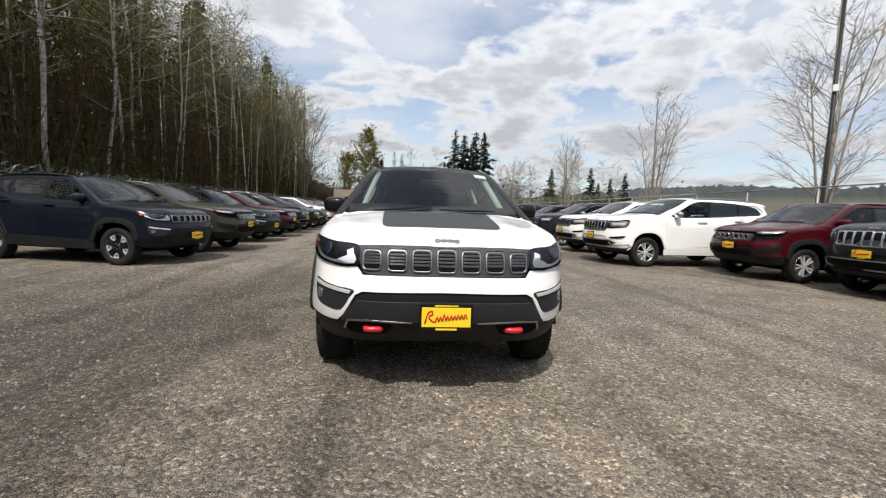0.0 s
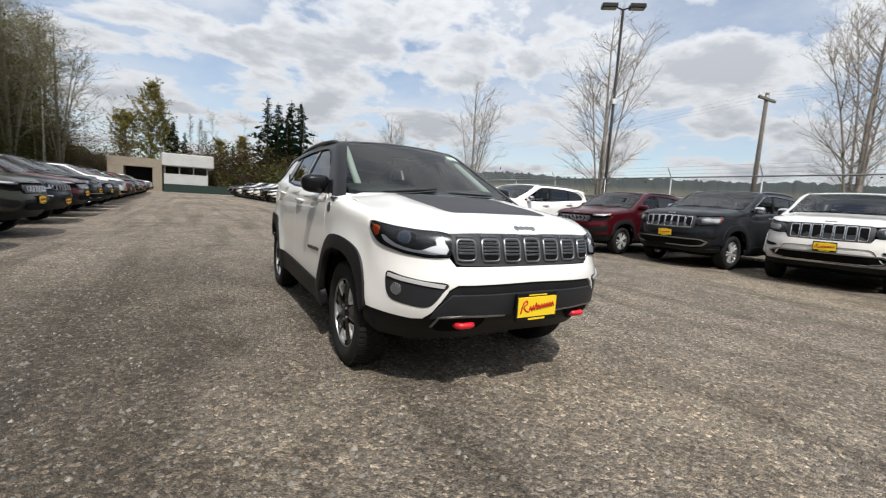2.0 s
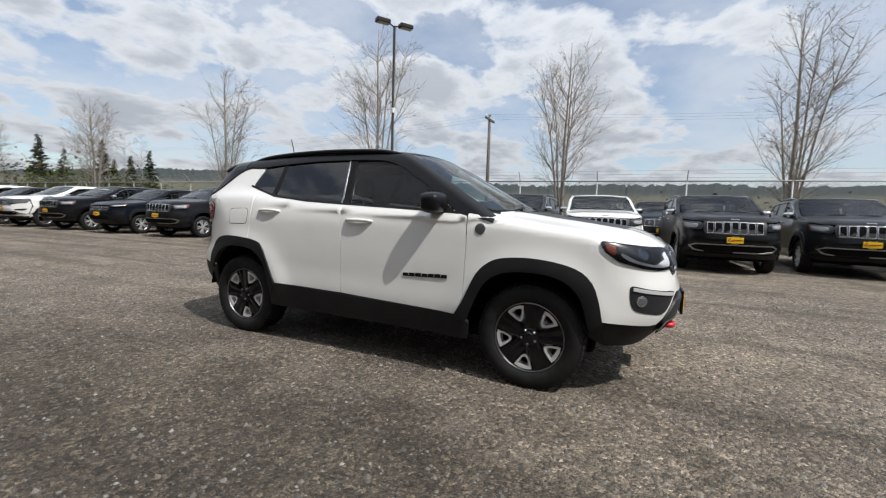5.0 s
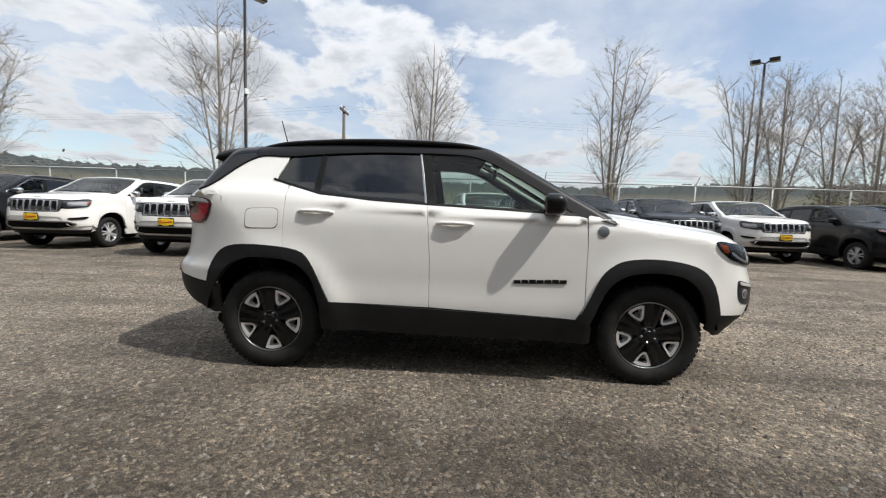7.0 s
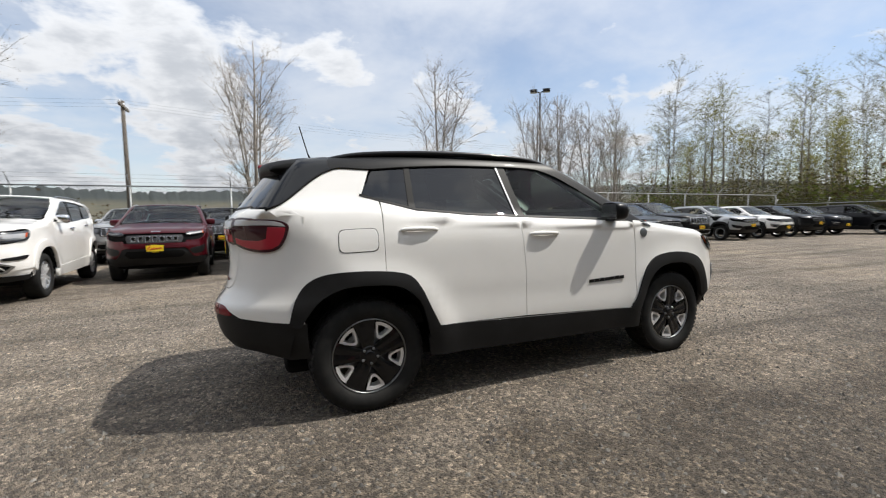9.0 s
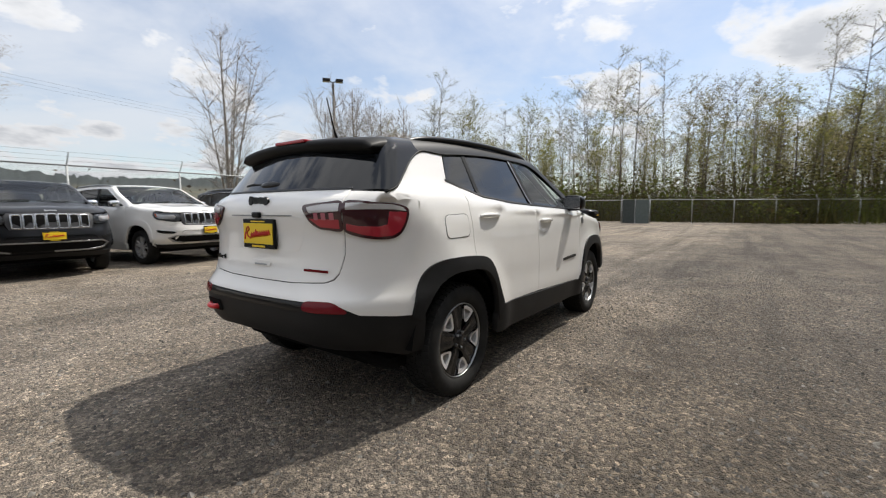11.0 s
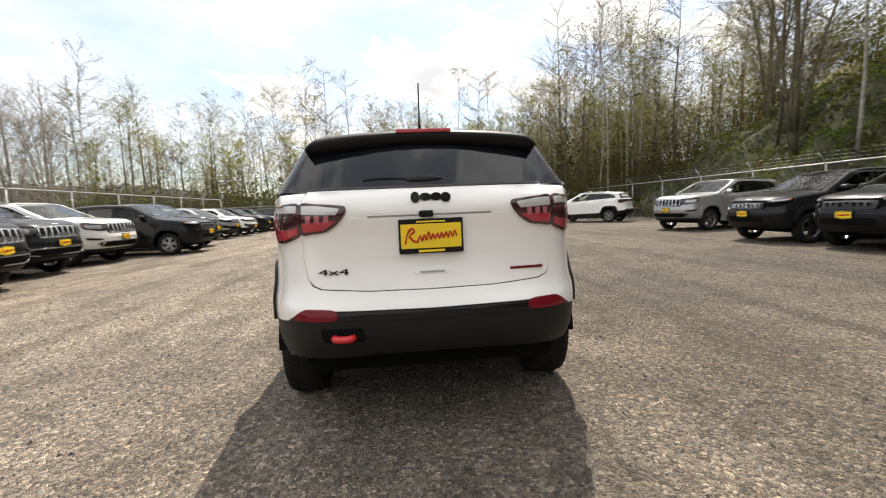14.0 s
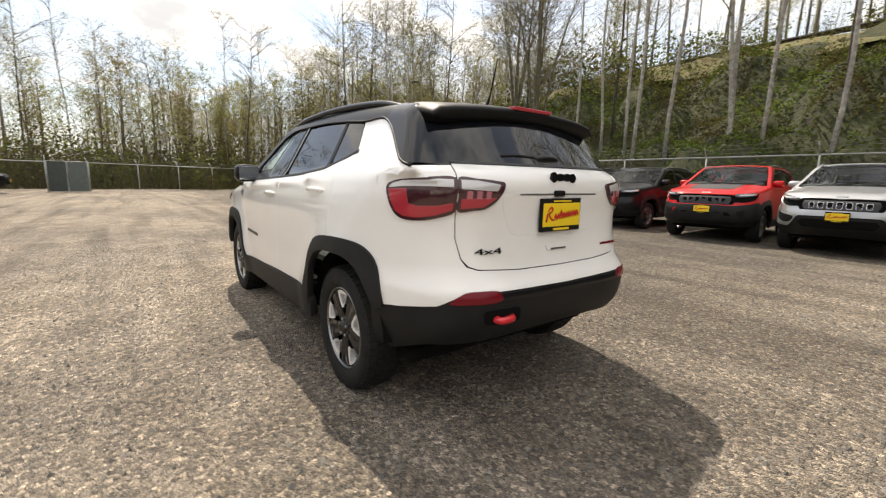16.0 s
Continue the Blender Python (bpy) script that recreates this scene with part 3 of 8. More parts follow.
def side_patterns():
    seam = [(y, top_z(0.775, y) - 0.003) for y in (-1.775, -1.72, -1.66, -1.55, -1.4, -1.2, -1.0, -0.9)]
    p = {}
    p["fender"] = [(-0.868, 0.93), (-0.862, 0.55), (-0.815, 0.452)] + ARCH_F[1:-4] + [(-1.69, 0.745), (-1.72, 0.97), (-1.760, 0.998)] + seam + [(-0.865, 1.135)]
    p["front_door"] = [(-0.801, 0.448), (-0.855, 0.55), (-0.861, 0.93), (-0.852, 1.130), (-0.76, 1.150), (0.222, 1.185), (0.192, 0.82), (0.188, 0.488)]
    p["rear_door"] = [(0.194, 0.488), (0.198, 0.82), (0.228, 1.187), (0.60, 1.208), (0.965, 1.243), (1.206, 1.297), (1.212, 1.08), (1.212, 0.872)] + ARCH_R[17:-1] + [(0.885, 0.50)]
    p["quarter_panel"] = ([(1.218, 0.872), (1.218, 1.300), (1.325, 1.330), (1.25, 1.505)]
                          + smoothed([(1.43, 1.513), (1.52, 1.485), (1.60, 1.436), (1.70, 1.354), (1.79, 1.283), (1.87, 1.250)], 3)
                          + [(1.80, 1.19), (1.72, 1.17), (1.715, 0.80)] + ARCH_R[5:18])
    p["rear_door_long"] = p["rear_door"][:4] + [(0.965, 1.240), (1.206, 1.252)] + p["rear_door"][6:]
    p["quarter_long"] = ([(1.218, 0.872), (1.218, 1.256), (1.45, 1.270), (1.60, 1.284), (1.640, 1.320), (1.565, 1.402), (1.46, 1.466), (1.28, 1.502)]
                         + smoothed([(1.43, 1.513), (1.52, 1.485), (1.60, 1.436), (1.70, 1.354), (1.79, 1.283), (1.87, 1.250)], 3)
                         + [(1.80, 1.19), (1.72, 1.17), (1.715, 0.80)] + ARCH_R[5:18])
    p["quarter_window_long"] = fillet([(1.025, 1.252), (1.008, 1.522), (1.28, 1.500), (1.465, 1.462), (1.565, 1.400), (1.638, 1.318), (1.60, 1.288), (1.3, 1.266)], 0.02)
    p["front_window"] = WIN_TOP + [(0.165, 1.196), (-0.30, 1.180), (-0.72, 1.158)]
    p["rear_window"] = [(0.240, 1.200), (0.300, 1.553), (0.65, 1.550), (0.975, 1.527), (0.985, 1.246), (0.60, 1.214)]
    p["quarter_window"] = fillet([(1.025, 1.254), (1.008, 1.525), (1.235, 1.500), (1.315, 1.335)], 0.03)
    p["b_pillar"] = [(0.165, 1.193), (0.240, 1.197), (0.302, 1.556), (0.222, 1.557)]
    p["c_pillar"] = [(0.985, 1.243), (1.027, 1.250), (1.010, 1.528), (0.973, 1.530)]
    p["arch_front"] = ARCH_F + list(reversed(ARCH_F_IN))
    p["arch_rear"] = ARCH_R + list(reversed(ARCH_R_IN))
    p["sill"] = [(-0.905, 0.40), (-0.83, 0.445), (-0.3, 0.462), (0.3, 0.480), (0.90, 0.502), (0.945, 0.42), (0.93, 0.31), (0.3, 0.295), (-0.90, 0.285)]
    p["shell"] = [(-1.72, 0.98)] + seam + [(-0.86, 1.12), (0.2, 1.17), (0.96, 1.23), (1.26, 1.285), (1.85, 1.24), (1.87, 0.6)] + [(1.70, 0.56)] + [(a, b - 0.03) for a, b in ARCH_R[2:-2]] + [(0.93, 0.40), (-0.90, 0.36)] + [(a, b - 0.03) for a, b in ARCH_F[2:-2]] + [(-1.74, 0.6)]
    return p


SIDE = side_patterns()
FRAME_LOW = ([(-1.06, 1.095), (-0.88, 1.124), (-0.80, 1.142), (-0.765, 1.160)] + [(a, b + 0.003) for a, b in WIN_TOP]
             + smoothed([(0.30, 1.557), (0.65, 1.553), (1.01, 1.530), (1.25, 1.508), (1.43, 1.512), (1.52, 1.484), (1.60, 1.435), (1.70, 1.353), (1.79, 1.282), (1.875, 1.249)], 3))


def edge_of(y):
    """Where the cabin's side meets its windshield, roof or back, at a station y."""
    x = 0.65
    for _ in range(8):
        z = min(1.655 - (-0.20 - y + 0.22 * x * x) / 1.87, float(ROOF(y)) - 0.036 * (x / 0.6) ** 2, 1.25 + (2.055 - 0.30 * x * x - y) / 0.80)
        x = 0.832 - 0.51 * (z - 1.2) - 0.030 * max(y - 0.9, 0) ** 2
    return x, z


def roof_frame(name, side, step, n, wide, off, scale):
    """The band from the windows over the cabin's edge on to the windshield, roof and rear glass, in one sweep along the car."""
    fy, fz = zip(*FRAME_LOW)
    ys = np.unique(np.concatenate([np.arange(-1.05, -0.30, step), np.arange(-0.30, 0.30, step * 0.7), np.arange(0.30, 1.30, step * 1.6), np.arange(1.30, 1.87, step * 0.8), [1.87]]))
    o, d = [], []
    for y in ys:
        xe, ze = edge_of(y)
        c = (xe - 0.25, ze - 0.25)
        zl = min(float(np.interp(y, fy, fz)), ze - 0.012)
        xl = 0.832 - 0.51 * (zl - 1.2) - 0.030 * max(y - 0.9, 0) ** 2
        w = wide * (1.0 if y < 1.5 else 1.0 + 0.4 * (y - 1.5))
        zt = float(min(1.655 - (-0.20 - y + 0.22 * (xe - w) ** 2) / 1.87, ROOF(y) - 0.036 * ((xe - w) / 0.6) ** 2, 1.25 + (2.055 - 0.30 * (xe - w) ** 2 - y) / 0.80))
        a0, a1 = math.atan2(zl - c[1], xl - c[0]), math.atan2(zt - c[1], xe - w - c[0])
        for k in range(n + 1):
            a = a0 + (a1 - a0) * k / n
            o.append((c[0], y, c[1]))
            d.append((math.cos(a), 0.0, math.sin(a)))
    o, d = np.array(o), np.array(d)
    lo, hi = np.zeros(len(o)), np.full(len(o), 0.8)
    for _ in range(30):
        mid = (lo + hi) / 2
        q = o + d * mid[:, None]
        inside = cabin(*q.T) < 0
        lo, hi = np.where(inside, mid, lo), np.where(inside, hi, mid)
    q = o + d * lo[:, None]
    e = 2e-3
    g = np.stack([cabin(*(q + e * k).T) - cabin(*(q - e * k).T) for k in np.eye(3)], -1)
    g /= np.linalg.norm(g, axis=1, keepdims=True) + 1e-9
    m = n + 3
    top = (q + g * off).reshape(len(ys), n + 1, 3)
    nor = g.reshape(len(ys), n + 1, 3)
    # turned-in edges
    top = np.concatenate([top[:, :1] - nor[:, :1] * 0.016, top, top[:, -1:] - nor[:, -1:] * 0.016], 1)
    nor = np.concatenate([nor[:, :1], nor, nor[:, -1:]], 1)
    v, nn = top.reshape(-1, 3) * np.array([side, 1, 1]), nor.reshape(-1, 3) * np.array([side, 1, 1])
    v, nn = shaped(scale, v), shaped_normals(scale, v, nn)
    f = []
    for i in range(len(ys) - 1):
        for k in range(m - 1):
            a, b, c, e_ = i * m + k, i * m + k + 1, (i + 1) * m + k + 1, (i + 1) * m + k
            f.append((a, b, c, e_) if side < 0 else (e_, c, b, a))
    return mesh_of(name, v, f, nn)


FRONT = {
    "front_bumper": both([(0, 0.786), (0.505, 0.786), (0.54, 0.830), (0.66, 0.826), (0.80, 0.842), (0.96, 0.880), (1.05, 0.935), (1.085, 0.985), (1.125, 0.97), (1.13, 0.80), (1.115, 0.62), (1.09, 0.515),
                          (1.00, 0.508), (0.72, 0.488), (0.665, 0.492), (0.62, 0.530), (0.575, 0.60), (0.54, 0.665), (0.50, 0.690), (0, 0.697)]),
    "lower_bumper": both([(0, 0.690), (0.495, 0.683), (0.535, 0.655), (0.57, 0.595), (0.615, 0.525), (0.665, 0.484), (1.00, 0.500), (1.13, 0.508), (1.13, 0.40), (1.0, 0.345), (0.7, 0.325), (0, 0.345)]),
    "grille": both([(0, 0.968), (0.40, 0.966), (0.545, 0.962), (0.535, 0.89), (0.50, 0.805), (0.47, 0.795), (0, 0.790)]),
    "headlight": smoothed([(0.545, 0.956), (0.72, 0.968), (0.90, 0.983), (1.070, 0.998), (1.055, 0.955), (0.965, 0.892), (0.82, 0.855), (0.68, 0.838), (0.545, 0.842), (0.53, 0.89)], 4, True),
    "fog_bezel": smoothed([(0.548, 0.694), (0.66, 0.706), (0.78, 0.722), (0.874, 0.738), (0.890, 0.700), (0.880, 0.630), (0.845, 0.588), (0.74, 0.566), (0.655, 0.560), (0.612, 0.585), (0.572, 0.648)], 4, True),
}
REAR = {
    "tailgate": both([(0, 1.262), (0.620, 1.262), (0.628, 1.10), (0.628, 0.93), (0.604, 0.835), (0.575, 0.803), (0.535, 0.788), (0.3, 0.772), (0, 0.768)]),
    "rear_bumper": both([(0, 0.761), (0.3, 0.765), (0.54, 0.781), (0.588, 0.798), (0.611, 0.832), (0.635, 0.93), (0.635, 1.10), (0.630, 1.255), (1.00, 1.245), (1.10, 1.20), (1.10, 0.70), (1.10, 0.590),
                         (0.90, 0.605), (0.72, 0.630), (0.66, 0.665), (0.615, 0.694), (0, 0.684)]),
    "lower_rear_bumper": both([(0, 0.679), (0.615, 0.689), (0.655, 0.661), (0.715, 0.626), (0.90, 0.600), (1.115, 0.586), (1.115, 0.375), (0.95, 0.365), (0.75, 0.420), (0.3, 0.450), (0, 0.450)]),
    "tail_inner": smoothed([(0.402, 1.170), (0.45, 1.184), (0.54, 1.192), (0.622, 1.195), (0.623, 1.12), (0.623, 1.052), (0.56, 1.056), (0.50, 1.065), (0.440, 1.105)], 4, True),
    "tail_outer": smoothed([(0.634, 1.195), (0.75, 1.197), (0.88, 1.190), (0.965, 1.172), (0.992, 1.145), (0.975, 1.090), (0.935, 1.035), (0.88, 1.010), (0.80, 1.006), (0.72, 1.018), (0.636, 1.050), (0.634, 1.12)], 4, True),
    "reflector": smoothed([(0.47, 0.648), (0.475, 0.690), (0.56, 0.696), (0.615, 0.690), (0.672, 0.645), (0.60, 0.642)], 3, True),
    "rear_glass": both([(0, 1.276), (0.62, 1.280), (0.72, 1.288), (0.715, 1.315), (0.63, 1.455), (0.59, 1.50), (0, 1.52)]),
    "rear_frame": both([(0, 1.258), (0.66, 1.260), (0.76, 1.262), (0.73, 1.34), (0.66, 1.45), (0.60, 1.525), (0, 1.545)]),
}
TOP = {
    "hood": both([(0, -1.13), (0.45, -1.095), (0.66, -1.035), (0.735, -1.05), (0.775, -1.12), (0.79, -1.40), (0.795, -1.66), (0.790, -1.80), (0.745, -1.915), (0.64, -2.015), (0.42, -2.09), (0, -2.12)]),
    "decal": both([(0, -1.155), (0.42, -1.10), (0.435, -1.14), (0.420, -1.60), (0.410, -1.78), (0.385, -1.850), (0, -1.885)]),
    "windshield": both([(0, -0.235), (0.40, -0.225), (0.565, -0.205), (0.60, -0.28), (0.755, -0.93), (0.72, -0.985), (0.45, -1.085), (0, -1.145)]),
    "roof": both([(0, 1.99), (0.45, 1.93), (0.56, 1.85), (0.56, 1.5), (0.575, 0.6), (0.57, -0.05), (0.545, -0.20), (0.40, -0.22), (0, -0.23)]),
    "glass_roof": both([(0, 0.75), (0.50, 0.74), (0.52, 0.1), (0.49, -0.10), (0, -0.12)]),
}


def glass_wrap(name, off, scale):
    """The rear glass: one dark sheet from the edge of one flank round to the other."""
    pts = [q for q in FRAME_LOW if q[0] >= 1.42][::-1]
    zs = np.concatenate([np.linspace(1.258, 1.512, 22), [1.53, 1.55, 1.57]])
    n = 16
    o, d = [], []
    for z in zs:
        yl = float(np.interp(z, [q[1] for q in pts], [q[0] for q in pts])) if z < 1.512 else 1.50
        xl = 0.832 - 0.51 * (z - 1.2) - 0.030 * max(yl - 0.9, 0) ** 2
        c = (0.40, 1.40)
        a0 = math.atan2(xl - c[0], yl + 0.004 - c[1])
        for k in range(n + 1):
            a = a0 * (1 - k / n)
            o.append((c[0], c[1], z)); d.append((math.sin(a), math.cos(a), 0.0))
        for x in (0.26, 0.13, 0.0):
            o.append((x, c[1], z)); d.append((0.0, 1.0, 0.0))
    o, d = np.array(o), np.array(d)
    lo, hi = np.zeros(len(o)), np.full(len(o), 0.9)
    for _ in range(30):
        mid = (lo + hi) / 2
        q = o + d * mid[:, None]
        inside = cabin(*q.T) < 0
        lo, hi = np.where(inside, mid, lo), np.where(inside, hi, mid)
    q = o + d * lo[:, None]
    e = 2e-3
    g = np.stack([cabin(*(q + e * k).T) - cabin(*(q - e * k).T) for k in np.eye(3)], -1)
    g /= np.linalg.norm(g, axis=1, keepdims=True) + 1e-9
    m = n + 4
    top, nor = (q + g * off).reshape(len(zs), m, 3), g.reshape(len(zs), m, 3)
    flip = np.array([-1, 1, 1])
    top = np.concatenate([top, top[:, -2::-1] * flip], 1)
    nor = np.concatenate([nor, nor[:, -2::-1] * flip], 1)
    w = top.shape[1]
    f = [(i * w + k, i * w + k + 1, (i + 1) * w + k + 1, (i + 1) * w + k) for i in range(len(zs) - 1) for k in range(w - 1)]
    return mesh_of(name, top.reshape(-1, 3) * np.array(scale), f, nor.reshape(-1, 3))

# ---- wheels ----
WHEEL_MESH = {}


def wheel_meshes():
    if WHEEL_MESH:
        return WHEEL_MESH
    W = WHEEL_MESH
    half = [(-0.082, 0.228), (-0.095, 0.236), (-0.108, 0.256), (-0.115, 0.285), (-0.110, 0.318), (-0.100, 0.336), (-0.080, 0.347), (-0.045, 0.3505), (0.0, 0.351)]
    v, f = lathe(half + [(-a, r) for a, r in reversed(half[:-1])], 64)
    # tread blocks and shoulder lugs
    for k in range(56):
        for j, (x0, x1) in enumerate(((-0.100, -0.064), (-0.056, -0.022), (-0.015, 0.015), (0.022, 0.056), (0.064, 0.100))):
            t0 = 2 * math.pi * (k + 0.5 * (j % 2)) / 56
            t1 = t0 + 2 * math.pi * 0.66 / 56
            r0, r1 = 0.338, 0.3565
            b = len(v)
            for t in (t0, t1):
                for x in (x0, x1):
                    ro = r1 if abs(x) < 0.09 else r1 - 0.010
                    v += [(x, r0 * math.cos(t), r0 * math.sin(t)), (x, ro * math.cos(t), ro * math.sin(t))]
            f += [(b + 1, b + 3, b + 7, b + 5), (b, b + 1, b + 5, b + 4), (b + 3, b + 2, b + 6, b + 7), (b + 1, b, b + 2, b + 3), (b + 4, b + 5, b + 7, b + 6)]
    W["tyre"] = mesh_of("tyre", v, f, smooth=False)
    sm = np.zeros(len(W["tyre"].polygons), bool)
    sm[: 64 * 16] = True
    W["tyre"].polygons.foreach_set("use_smooth", sm)
    v, f = lathe(half + [(-a, r) for a, r in reversed(half[:-1])], 32)
    W["plain_tyre"] = mesh_of("tyre", v, f)
    v, f = lathe([(-0.09, 0.228), (-0.115, 0.285), (-0.100, 0.336), (0.0, 0.351), (0.100, 0.336), (0.11, 0.25)], 16)
    W["far_tyre"] = mesh_of("tyre", v, f)
    v, f = lathe([(0.08, 0.205), (0.075, 0.19), (0.0, 0.188), (-0.045, 0.19), (-0.070, 0.200), (-0.086, 0.203)], 64)
    W["barrel"] = mesh_of("barrel", v, f)
    v, f = lathe([(0.08, 0.205), (0.0, 0.188), (-0.070, 0.200), (-0.090, 0.214), (-0.096, 0.226), (-0.082, 0.232)], 24)
    W["plain_rim"] = mesh_of("rim", v, f)
    v, f = lathe([(-0.080, 0.2065), (-0.094, 0.2075), (-0.097, 0.2100), (-0.094, 0.2145), (-0.080, 0.2150)], 64)
    W["lip"] = mesh_of("lip", v, f)
    v, f = lathe([(-0.012, 0.02), (-0.016, 0.06), (-0.014, 0.150), (-0.004, 0.152)], 40)
    W["brake"] = mesh_of("brake_disc", v, f)
    # one spoke, pointing up, outer face at -x
    bm = bmesh.new()
    ring = []
    for r, hw, xf in ((0.045, 0.034, -0.082), (0.085, 0.040, -0.088), (0.130, 0.048, -0.088), (0.175, 0.058, -0.086), (0.204, 0.066, -0.084)):
        ring.append([bm.verts.new((xf + 0.05, -hw * 0.92, r)), bm.verts.new((xf + 0.004, -hw, r)), bm.verts.new((xf - 0.002, -hw * 0.55, r)),
                     bm.verts.new((xf + 0.003, 0, r)), bm.verts.new((xf - 0.002, hw * 0.55, r)), bm.verts.new((xf + 0.004, hw, r)), bm.verts.new((xf + 0.05, hw * 0.92, r))])
    for a, b in zip(ring, ring[1:]):
        for i in range(6):
            bm.faces.new((a[i], b[i], b[i + 1], a[i + 1]))
    bmesh.ops.recalc_face_normals(bm, faces=bm.faces[:])
    W["spoke"] = bm_mesh("spoke", bm)
    # machined frame of one pocket between two spokes
    pts = []
    for r, t in ((0.196, -0.29), (0.165, -0.265), (0.128, -0.19), (0.108, -0.08), (0.108, 0.08), (0.128, 0.19), (0.165, 0.265), (0.196, 0.29), (0.200, 0.15), (0.200, 0.0), (0.200, -0.15)):
        pts.append((r, t))
    bm = bmesh.new()
    outer = [bm.verts.new((-0.0915, r * math.sin(t), r * math.cos(t))) for r, t in pts]
    cr = 0.158
    inner = []
    for r, t in pts:
        ri, ti = (cr + (r - cr) * 0.64, t * 0.66) if r < 0.19 else (cr + (r - cr) * 0.55, t * 0.68)
        inner.append(bm.verts.new((-0.0885, ri * math.sin(ti), ri * math.cos(ti))))
    deep = [bm.verts.new((-0.030, v.co.y * 0.94, v.co.z * 0.985)) for v in inner]
    m = len(pts)
    for i in range(m):
        j = (i + 1) % m
        bm.faces.new((outer[i], outer[j], inner[j], inner[i]))
        bm.faces.new((inner[i], inner[j], deep[j], deep[i]))
    bmesh.ops.recalc_face_normals(bm, faces=bm.faces[:])
    W["pocket"] = bm_mesh("pocket_frame", bm)
    v, f = lathe([(-0.060, 0.066), (-0.084, 0.062), (-0.088, 0.050), (-0.084, 0.036), (-0.094, 0.032), (-0.097, 0.026), (-0.097, 0.001)], 30)
    W["hub"] = mesh_of("hub_cap", v, f)
    v, f = lathe([(-0.080, 0.009), (-0.100, 0.009), (-0.103, 0.006), (-0.103, 0.001)], 6)
    W["nut"] = mesh_of("wheel_nut", v, f, smooth=False)
    # plain five-spoke wheel for the other cars: spokes in pairs
    bm = bmesh.new()
    for k in range(5):
        for d in (-0.2, 0.2):
            m4 = Matrix.Rotation(2 * math.pi * k / 5 + d, 4, "X")
            add_box(bm, -0.090, -0.055, -0.014, 0.014, 0.03, 0.206, 0.0, m4)
    add_box(bm, -0.094, -0.055, -0.035, 0.035, -0.035, 0.035, 0.012)
    W["twin"] = bm_mesh("spokes", bm)
    return W


def add_wheel(car, x, y, r, spin, style):
    """A wheel of radius r whose outer face looks away from the car."""
    W = wheel_meshes()
    w = new("wheel")
    w.empty_display_size = 0.1
    w.parent = car
    s = r / 0.351
    w.matrix_basis = Matrix.Translation((x, y, r - 0.006)) @ Matrix.Rotation(0 if x < 0 else math.pi, 4, "Z") @ Matrix.Rotation(spin, 4, "X") @ Matrix.Scale(s, 4)
    put("tyre", W["tyre"] if style == "hero" else W["plain_tyre" if style != "far" else "far_tyre"], M["rubber"], w)
    if style != "hero":
        put("rim", W["plain_rim"], M["satin"], w)
        if style == "far":
            return
        put("spokes", W["twin"], M["alloy"] if style == "chrome" else M["satin"], w)
        return
    wide = Matrix.Diagonal((1, 1.085, 1.085, 1))
    for nm, key, mm in (("rim", "barrel", "rimblack"), ("rim_lip", "lip", "satin")):
        put(nm, W[key], M[mm], w).matrix_basis = wide
    put("brake_disc", W["brake"], M["satin"], w)
    put("hub_cap", W["hub"], M["rimblack"], w)
    if style == "hero":
        for i in range(5):
            t = 2 * math.pi * i / 5
            o = put("spoke", W["spoke"], M["rimblack"], w)
            o.matrix_basis = Matrix.Rotation(t, 4, "X") @ wide
            o = put("pocket_frame", W["pocket"], M["alloy"], w)
            o.matrix_basis = Matrix.Rotation(t + math.pi / 5, 4, "X") @ wide
            o = put("wheel_nut", W["nut"], M["satin"], w)
            o.matrix_basis = Matrix.Rotation(t + math.pi / 5, 4, "X") @ Matrix.Translation((0.004, 0, 0.049))


# ---- cars ----
MESHES = {}
LARGE_FRONT = {
    "headlight": smoothed([(0.56, 0.935), (0.75, 0.945), (0.95, 0.965), (1.04, 0.968), (1.03, 0.915), (0.95, 0.865), (0.75, 0.848), (0.56, 0.845)], 3, True),
    "fog_bezel": smoothed([(0.64, 0.665), (0.80, 0.685), (0.96, 0.700), (0.93, 0.655), (0.80, 0.635), (0.66, 0.635)], 3, True),
    "intake": both([(0, 0.590), (0.62, 0.590), (0.74, 0.545), (0.66, 0.480), (0.50, 0.455), (0, 0.455)]),
    "intake_trim": both([(0, 0.602), (0.63, 0.602), (0.77, 0.550), (0.68, 0.464), (0.50, 0.440), (0, 0.440), (0, 0.458), (0.49, 0.458), (0.65, 0.484), (0.725, 0.545), (0.61, 0.583), (0, 0.583)]),
}
MIDDLE_FRONT = {
    "headlight": smoothed([(0.55, 0.975), (0.75, 0.985), (1.02, 1.010), (0.98, 0.975), (0.80, 0.945), (0.56, 0.935)], 3, True),
    "fog_bezel": smoothed([(0.58, 0.660), (0.78, 0.700), (0.97, 0.735), (0.94, 0.640), (0.82, 0.575), (0.64, 0.560)], 3, True),
    "intake": both([(0, 0.640), (0.46, 0.635), (0.50, 0.575), (0.44, 0.500), (0, 0.495)]),
}


def panel(kind, name, poly, mode, off=0.0, step=0.07, rim=0.02):
    key = (kind, name, mode)
    if key not in MESHES:
        MESHES[key] = skin(name, poly, mode, off, step, rim, SCALE[kind])
    return MESHES[key]


def cached(key, make):
    if key not in MESHES:
        MESHES[key] = make()
    return MESHES[key]


